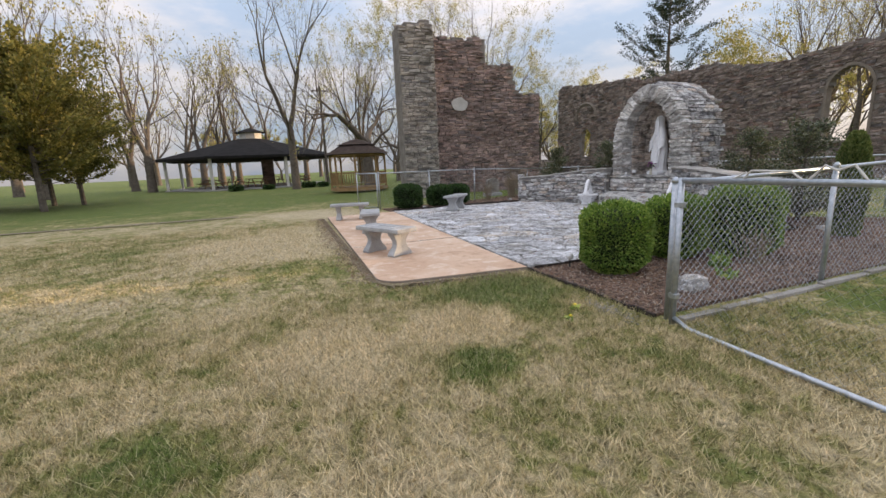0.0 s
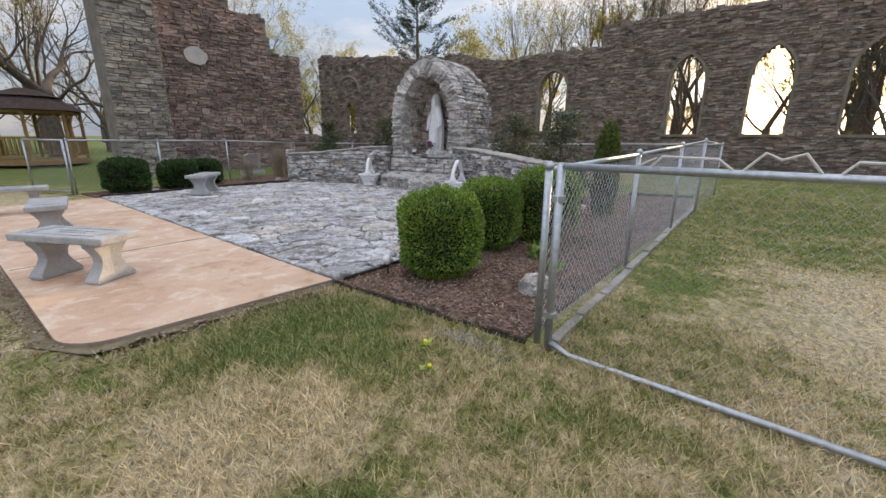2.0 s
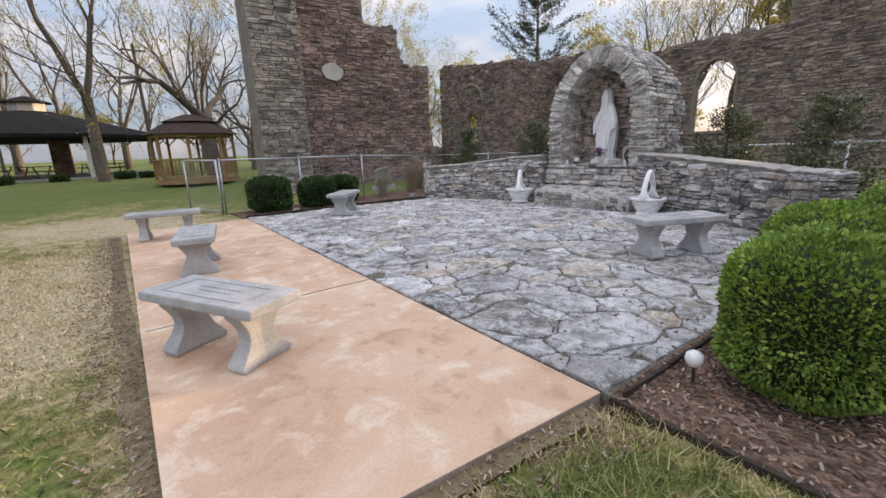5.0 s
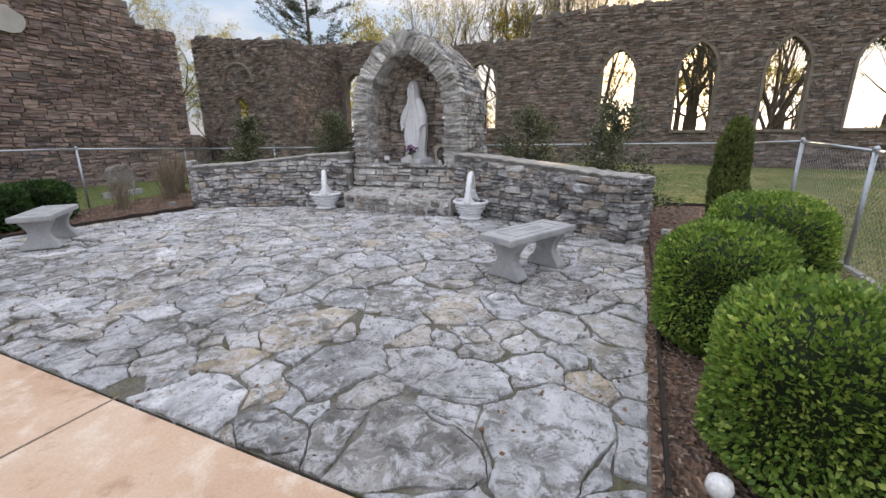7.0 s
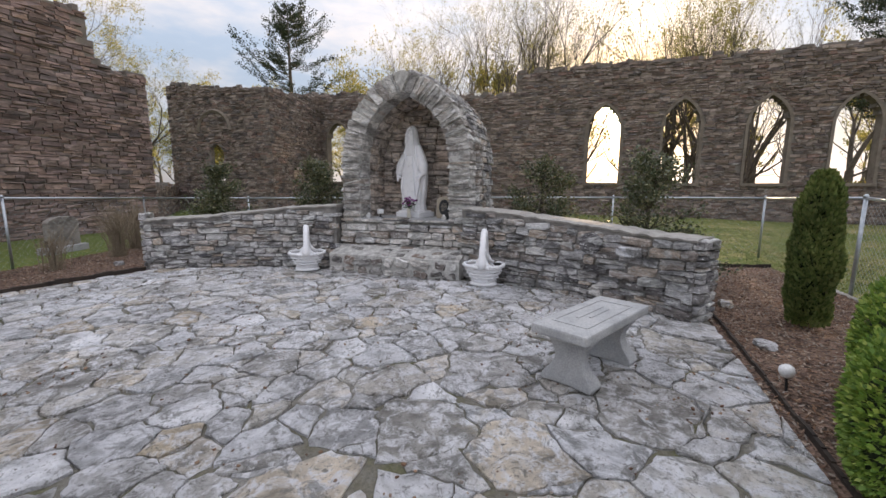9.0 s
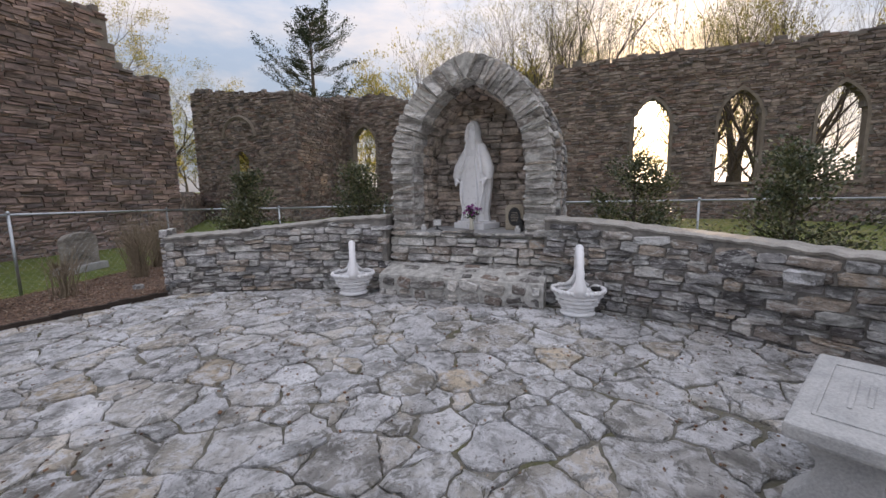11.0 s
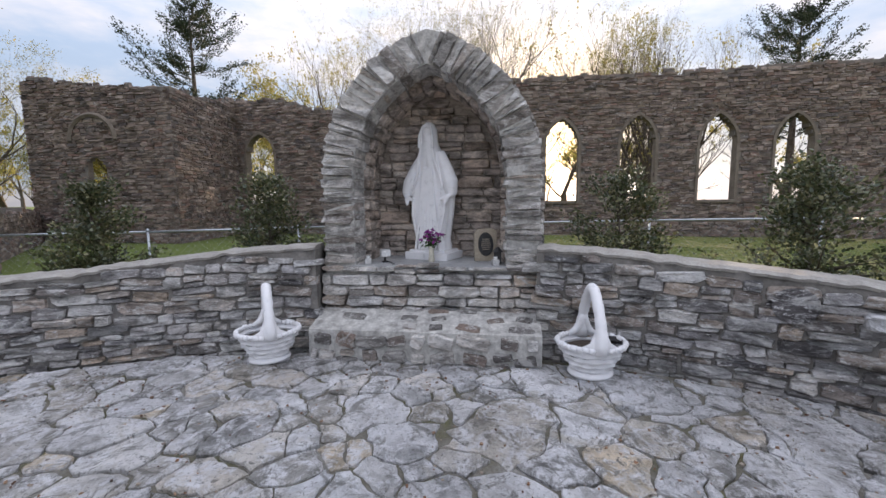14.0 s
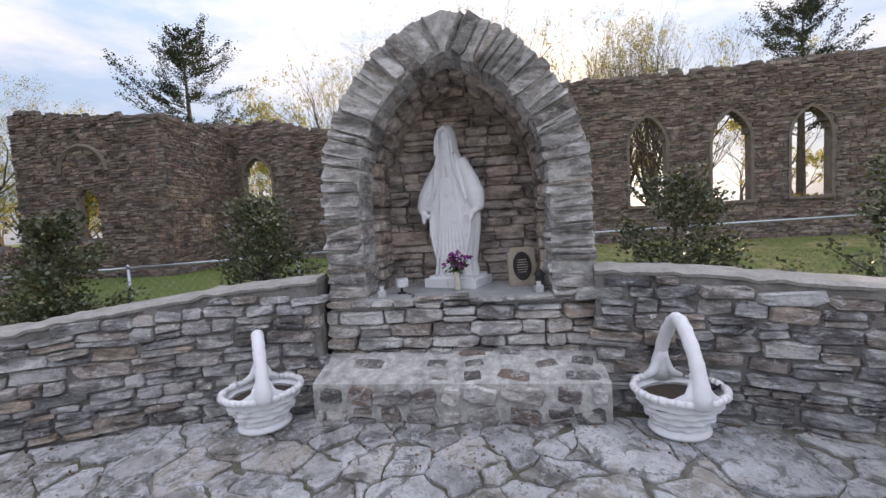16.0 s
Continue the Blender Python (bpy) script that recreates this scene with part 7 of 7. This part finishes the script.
# ---- trees ----
def branch(geo, tips, p, d, ln, rad, depth, r, spread, gnarl, lift, sides):
    """A limb that bends and divides; the last ones are kept as tips."""
    steps = 3
    pts, rads = [p], [rad]
    q, dd = p.copy(), d.copy()
    for k in range(steps):
        dd = (dd + Vector((r.uniform(-1, 1), r.uniform(-1, 1), r.uniform(-1, 1))) * gnarl + Vector((0, 0, lift))).normalized()
        q = q + dd * (ln / steps)
        pts.append(q.copy())
        rads.append(rad * (1 - 0.42 * (k + 1) / steps))
    if depth == 0:
        pts, rads = [pts[0], pts[1], pts[-1]], [rads[0], rads[1], rads[-1] * 0.5]
    geo.tube(pts, rads, max(3, sides), False)
    if depth == 0:
        tips.append((pts[1], pts[-1], dd))
        return
    n2 = r.choice((2, 3, 3)) if depth > 1 else r.choice((4, 5, 6))
    for k in range(n2):
        ax = dd.orthogonal().normalized()
        ax = Matrix.Rotation(r.uniform(0, 6.28), 3, dd) @ ax
        nd = (dd + ax * math.tan(spread * r.uniform(0.55, 1.25))).normalized()
        at = pts[-1] if k < 2 or depth == 1 else pts[-2]
        branch(geo, tips, at, nd, ln * r.uniform(0.62, 0.86), rads[-1] * r.uniform(0.62, 0.8), depth - 1, r, spread, gnarl, lift, sides - 1)
    if depth >= 2:
        for k in range(r.choice((1, 2))):
            at = pts[1 + r.randrange(2)]
            ax = Matrix.Rotation(r.uniform(0, 6.28), 3, dd) @ dd.orthogonal().normalized()
            branch(geo, tips, at, (dd * 0.6 + ax).normalized(), ln * 0.5, rad * 0.32, max(0, depth - 2), r, spread, gnarl, lift, 3)


def bare_tree(seed, h, trunk, depth, spread, lift, leaves, leaf_size, label, gnarl=0.16, lean=(0, 0), fork=0.3, bark="bark", leaf="bud_leaf", twig_r=0.05):
    r = random.Random(seed)
    t = thing("tree", Matrix.Identity(4), label, "tree", "trees around the ruin")
    geo, tips = Geo(), []
    z1 = h * fork
    top = Vector((lean[0], lean[1], z1))
    geo.tube([(0, 0, -0.3), (0.03, 0, 0.15), top * 0.5, top], [trunk * 1.5, trunk * 1.1, trunk * 0.95, trunk * 0.85], 9, False)
    for k in range(r.choice((2, 3))):
        a = r.uniform(0, 6.28)
        d = Vector((math.cos(a) * math.sin(spread), math.sin(a) * math.sin(spread), math.cos(spread))).normalized()
        branch(geo, tips, top, d, h * 0.26, trunk * 0.62, depth, r, spread, gnarl, lift, 7)
    branch(geo, tips, top * 0.8, Vector((r.uniform(-1, 1), r.uniform(-1, 1), 0.5)).normalized(), h * 0.2, trunk * 0.3, depth - 2, r, spread, gnarl, lift, 5)
    part("trunk", geo, bark, t, smooth=True)
    if leaves:
        def place(rr):
            a_, c_, d_ = rr.choice(tips)
            p = a_.lerp(c_, rr.random()) + Vector((rr.gauss(0, 0.12), rr.gauss(0, 0.12), rr.gauss(0, 0.12)))
            return p, d_
        part("crown", leaf_cloud(leaves, place, leaf_size, r, 1.0), leaf, t, "thin haze of young leaves")
    return t


def conifer(seed, h, rad, label, leaf="conifer_leaf", bare=0.12, dense=1.0, power=0.42, size=0.14, dome=False):
    r = random.Random(seed)
    t = thing("conifer_tree", Matrix.Identity(4), label, "tree", "evergreens behind the ruin")
    geo, spots = Geo(), []
    geo.tube([(0, 0, -0.3), (0.05, 0, h * 0.4), (0, 0.05, h * 0.98)], [h * 0.022, h * 0.015, 0.02], 7, False)
    z = h * bare
    while z < h * 0.98:
        f = (z - h * bare) / (h * (1 - bare))
        for k in range(r.choice((3, 4, 5))):
            a = r.uniform(0, 6.28)
            ln = rad * (math.sin(math.pi * min(1.0, 0.2 + 0.8 * f)) ** 0.55 if dome else (1 - f) ** power) * r.uniform(0.22, 1.25) + 0.3
            p0_ = Vector((0, 0, z))
            p1_ = p0_ + Vector((math.cos(a) * ln * 0.5, math.sin(a) * ln * 0.5, ln * 0.1))
            p2_ = p0_ + Vector((math.cos(a) * ln, math.sin(a) * ln, ln * r.uniform(0.15, 0.95)))
            geo.tube([p0_, p1_, p2_], [0.035 * (1.2 - f), 0.022, 0.006], 4, False)
            spots.append((p0_, p1_, p2_, ln))
        z += h * 0.028
    part("trunk", geo, "bark", t)

    def place(rr):
        a_, b_, c_, ln = spots[rr.randrange(len(spots))]
        g_ = 0.25 + 0.8 * rr.random() ** 0.7
        p = a_.lerp(b_, g_ * 2) if g_ < 0.5 else b_.lerp(c_, g_ * 2 - 1)
        return p + Vector((rr.gauss(0, 0.16), rr.gauss(0, 0.16), rr.gauss(0.05, 0.1))), (c_ - a_).normalized()
    part("crown", leaf_cloud(int(5200 * dense), place, size, r, 0.9), leaf, t, "dark needle sprays")
    return t


def put(ob, x, y, rz=0.0, s=1.0):
    m = pose(x, y, ground_z(x, y), 0, 0, rz) @ Matrix.Scale(s, 4)
    ob.matrix_world = m
    return ob


def copy_at(ob, x, y, rz=0.0, s=1.0):
    c = copy_thing(ob, pose(x, y, ground_z(x, y), 0, 0, rz))
    c.scale = (s, s, s)
    return c


tall = bare_tree(201, 15, 0.3, 5, 0.4, 0.07, 1800, 0.07, "tall bare tree with first yellow-green leaves", fork=0.3)
budding = bare_tree(202, 14, 0.27, 5, 0.3, 0.12, 7500, 0.075, "slender tree in yellow-green bud", fork=0.18, bark="bark_pale")
spready = bare_tree(203, 11, 0.34, 5, 0.6, 0.02, 500, 0.08, "old spreading tree with crooked bare limbs", gnarl=0.3, fork=0.24)
crowned = bare_tree(209, 15, 0.19, 5, 0.5, 0.03, 1500, 0.06, "round-headed bare tree with fine twigs", gnarl=0.22, fork=0.3)
upright = bare_tree(204, 14, 0.26, 5, 0.3, 0.12, 900, 0.065, "upright bare tree with fine twigs", fork=0.14)
haze = bare_tree(205, 9, 0.18, 5, 0.45, 0.06, 9000, 0.085, "small tree in pale spring leaf", fork=0.12, bark="bark_pale")

far_wood = bare_tree(206, 11, 0.24, 4, 0.4, 0.08, 2600, 0.16, "far bare tree with a haze of leaf", fork=0.15, bark="bark_pale")
far_bare = bare_tree(207, 14, 0.3, 4, 0.36, 0.1, 500, 0.13, "far bare tree with fine upright twigs", fork=0.18)

yellow = bare_tree(208, 14, 0.24, 5, 0.46, 0.05, 12000, 0.065, "broad tree in yellow-green spring leaf", gnarl=0.22, fork=0.25)

# behind the long wall, in the way of the low sun
put(tall, 36.0, 8.5, 20, 1.0)
put(budding, 37.0, -3.0, 100, 1.0)
put(upright, 36.0, 13.0, 0, 1.0)
for ob, x, y, rz, s in ((tall, 34.5, 11.5, 140, 0.95), (upright, 38, 6.2, 70, 1.1), (far_bare, 41, -0.5, 200, 1.2), (budding, 40, 21.5, 10, 1.0),
                        (far_wood, 44, 2.0, 300, 1.3), (far_bare, 42, -6.5, 30, 1.1), (far_bare, 46, 9, 40, 1.25), (far_wood, 45, 13, 190, 1.3),
                        (far_bare, 46, 22, 10, 1.1), (far_bare, 39, 10.5, 240, 0.95), (far_bare, 35, -1.9, 300, 0.75), (far_bare, 33, 12.2, 10, 0.7), (upright, 34, -3.6, 10, 0.7), (far_bare, 48, -4, 100, 1.2), (upright, 33, 6.5, 200, 0.72), (far_bare, 45, -14, 10, 1.1), (far_wood, 50, -20, 60, 1.2)):
    copy_at(ob, x, y, rz, s)
put(crowned, 41.0, 11.5, 0, 1.15)
# broad bare crowns that stand above the walls: direction from the patio, distance, size
for ob, az, d, rz, s in ((crowned, 18, 38, 10, 1.1), (crowned, 11, 37, 130, 1.12), (crowned, 5, 36, 250, 1.05), (crowned, 14.5, 42, 300, 1.2), (crowned, 1.5, 40, 80, 1.1), (tall, 8.5, 36, 90, 1.05), (haze, 28, 42, 40, 1.45), (far_bare, 22, 40, 190, 1.15), (upright, 25, 39, 15, 0.95),
                         (yellow, -10, 37, 120, 0.95), (far_bare, -11, 38, 20, 1.1), (upright, -16, 34, 45, 0.98), (upright, -19.5, 35, 160, 1.0), (upright, -13.5, 36, 260, 1.05), (haze, 48, 44, 250, 1.15), (haze, 44, 45, 30, 1.2), (haze, 51, 43, 130, 1.1), (haze, 41, 46, 80, 1.2), (yellow, 55, 33, 70, 0.7)):
    copy_at(ob, 3.8 + d * math.cos(radians(az)), 7.1 + d * math.sin(radians(az)), rz, s)
# pale woods beyond the gap and on the horizon
put(haze, 36, 39, 0, 1.0)
copy_at(haze, 33.0, 19.3, 60, 0.85)
for x, y, rz, s in ((31, 44, 40, 1.1), (41, 42, 90, 1.2), (45, 36, 190, 1.25), (38, 47, 250, 1.1), (27, 49, 10, 1.15), (48, 31, 70, 1.25), (52, 27, 20, 1.2), (23, 52, 160, 1.1), (34, 52, 220, 1.3)):
    copy_at(far_wood if s > 1.12 else haze, x, y, rz, s * (0.85 if s > 1.12 else 1.0))
put(far_wood, 60, 60, 0, 1.1)
put(far_bare, 70, 48, 0, 1.1)
for i in range(60):
    a = radians(-40 + 190 * i / 59 + rng.uniform(-2, 2))
    d = rng.uniform(75, 130)
    copy_at(rng.choice((far_wood, far_bare, far_wood)), 8 + d * math.cos(a), 8 + d * math.sin(a), rng.uniform(0, 360), rng.uniform(0.9, 1.4))

pine = conifer(301, 15.6, 3.4, "dark scraggly cedar rising behind the ruin", bare=0.42, dense=4.0, dome=True, size=0.095)
put(pine, 33.5, 30.0, 0, 1.0)
copy_at(pine, 31.0, -8.4, 130, 0.76)

put(yellow, 13.0, 31.5, 0, 1.05)
copy_at(yellow, 18.5, 34.0, 220, 1.0)

# by the pavilion and the gazebo
put(spready, 6.1, 32.0, 30, 1.2)
for ob, x, y, rz, s in ((tall, 0.85, 34.5, 75, 1.0), (tall, 16.5, 37, 200, 1.05), (far_bare, -7, 58, 40, 1.1), (far_bare, -11, 60, 100, 1.15),
                        (budding, 7.5, 42, 300, 1.0), (upright, 10, 38, 100, 0.9), (spready, 13, 45, 120, 1.0), (haze, 11.5, 25.5, 100, 0.5)):
    copy_at(ob, x, y, rz, s)

for x, y, rz, s_ in ((-14, 50, 10, 1.2), (-20, 47, 80, 1.3), (-8.5, 55, 150, 1.25), (-5, 57, 220, 1.2), (-1.5, 56, 300, 1.15), (-17, 40, 30, 1.25), (-11, 44, 200, 1.2), (-24, 52, 260, 1.3), (3, 60, 100, 1.2)):
    copy_at(far_bare, x, y, rz, s_)

# broad evergreens on the lawn
cedar = conifer(305, 7.6, 3.3, "broad olive-green cedar on the lawn", "olive_leaf", 0.2, 5.5, 0.35, 0.12, True)
put(cedar, -11.4, 26.5, 0, 1.0)
for x, y, rz, s in ((-11.2, 30.5, 100, 0.8), (-14.2, 28.3, 200, 1.05), (-13.0, 31.5, 300, 0.85), (-17.5, 30, 60, 1.0)):
    copy_at(cedar, x, y, rz, s)

# utility pole
t = thing("utility_pole", pose(3.8, 40, ground_z(3.8, 40)), "thin wooden utility pole", "pole")
part("shaft", Geo().tube([(0, 0, -0.2), (0, 0, 8.6)], [0.13, 0.09], 8), "bark", t)
part("crossarm", Geo().box((0, 0, 8.2), (1.4, 0.1, 0.1)), "bark", t)

# low scrub behind the long wall
for i in range(22):
    y = -16 + 32 * i / 21 + rng.uniform(-0.5, 0.5)
    x = rng.uniform(28, 31)
    clipped_shrub(x, y, rng.uniform(0.6, 1.1), rng.uniform(0.6, 1.1), rng.uniform(0.9, 1.9), 400 + i, 350, 0.13, "olive_leaf", "low scrub behind the ruined wall", "scrub behind the ruin", 0.0)

# ---- pieces of walls and paving ----
for wall_, m_, mat_ in LATER:
    stone(wall_, m_, mat_)
lay_low_wall()
lay_grotto()
lay_flags()
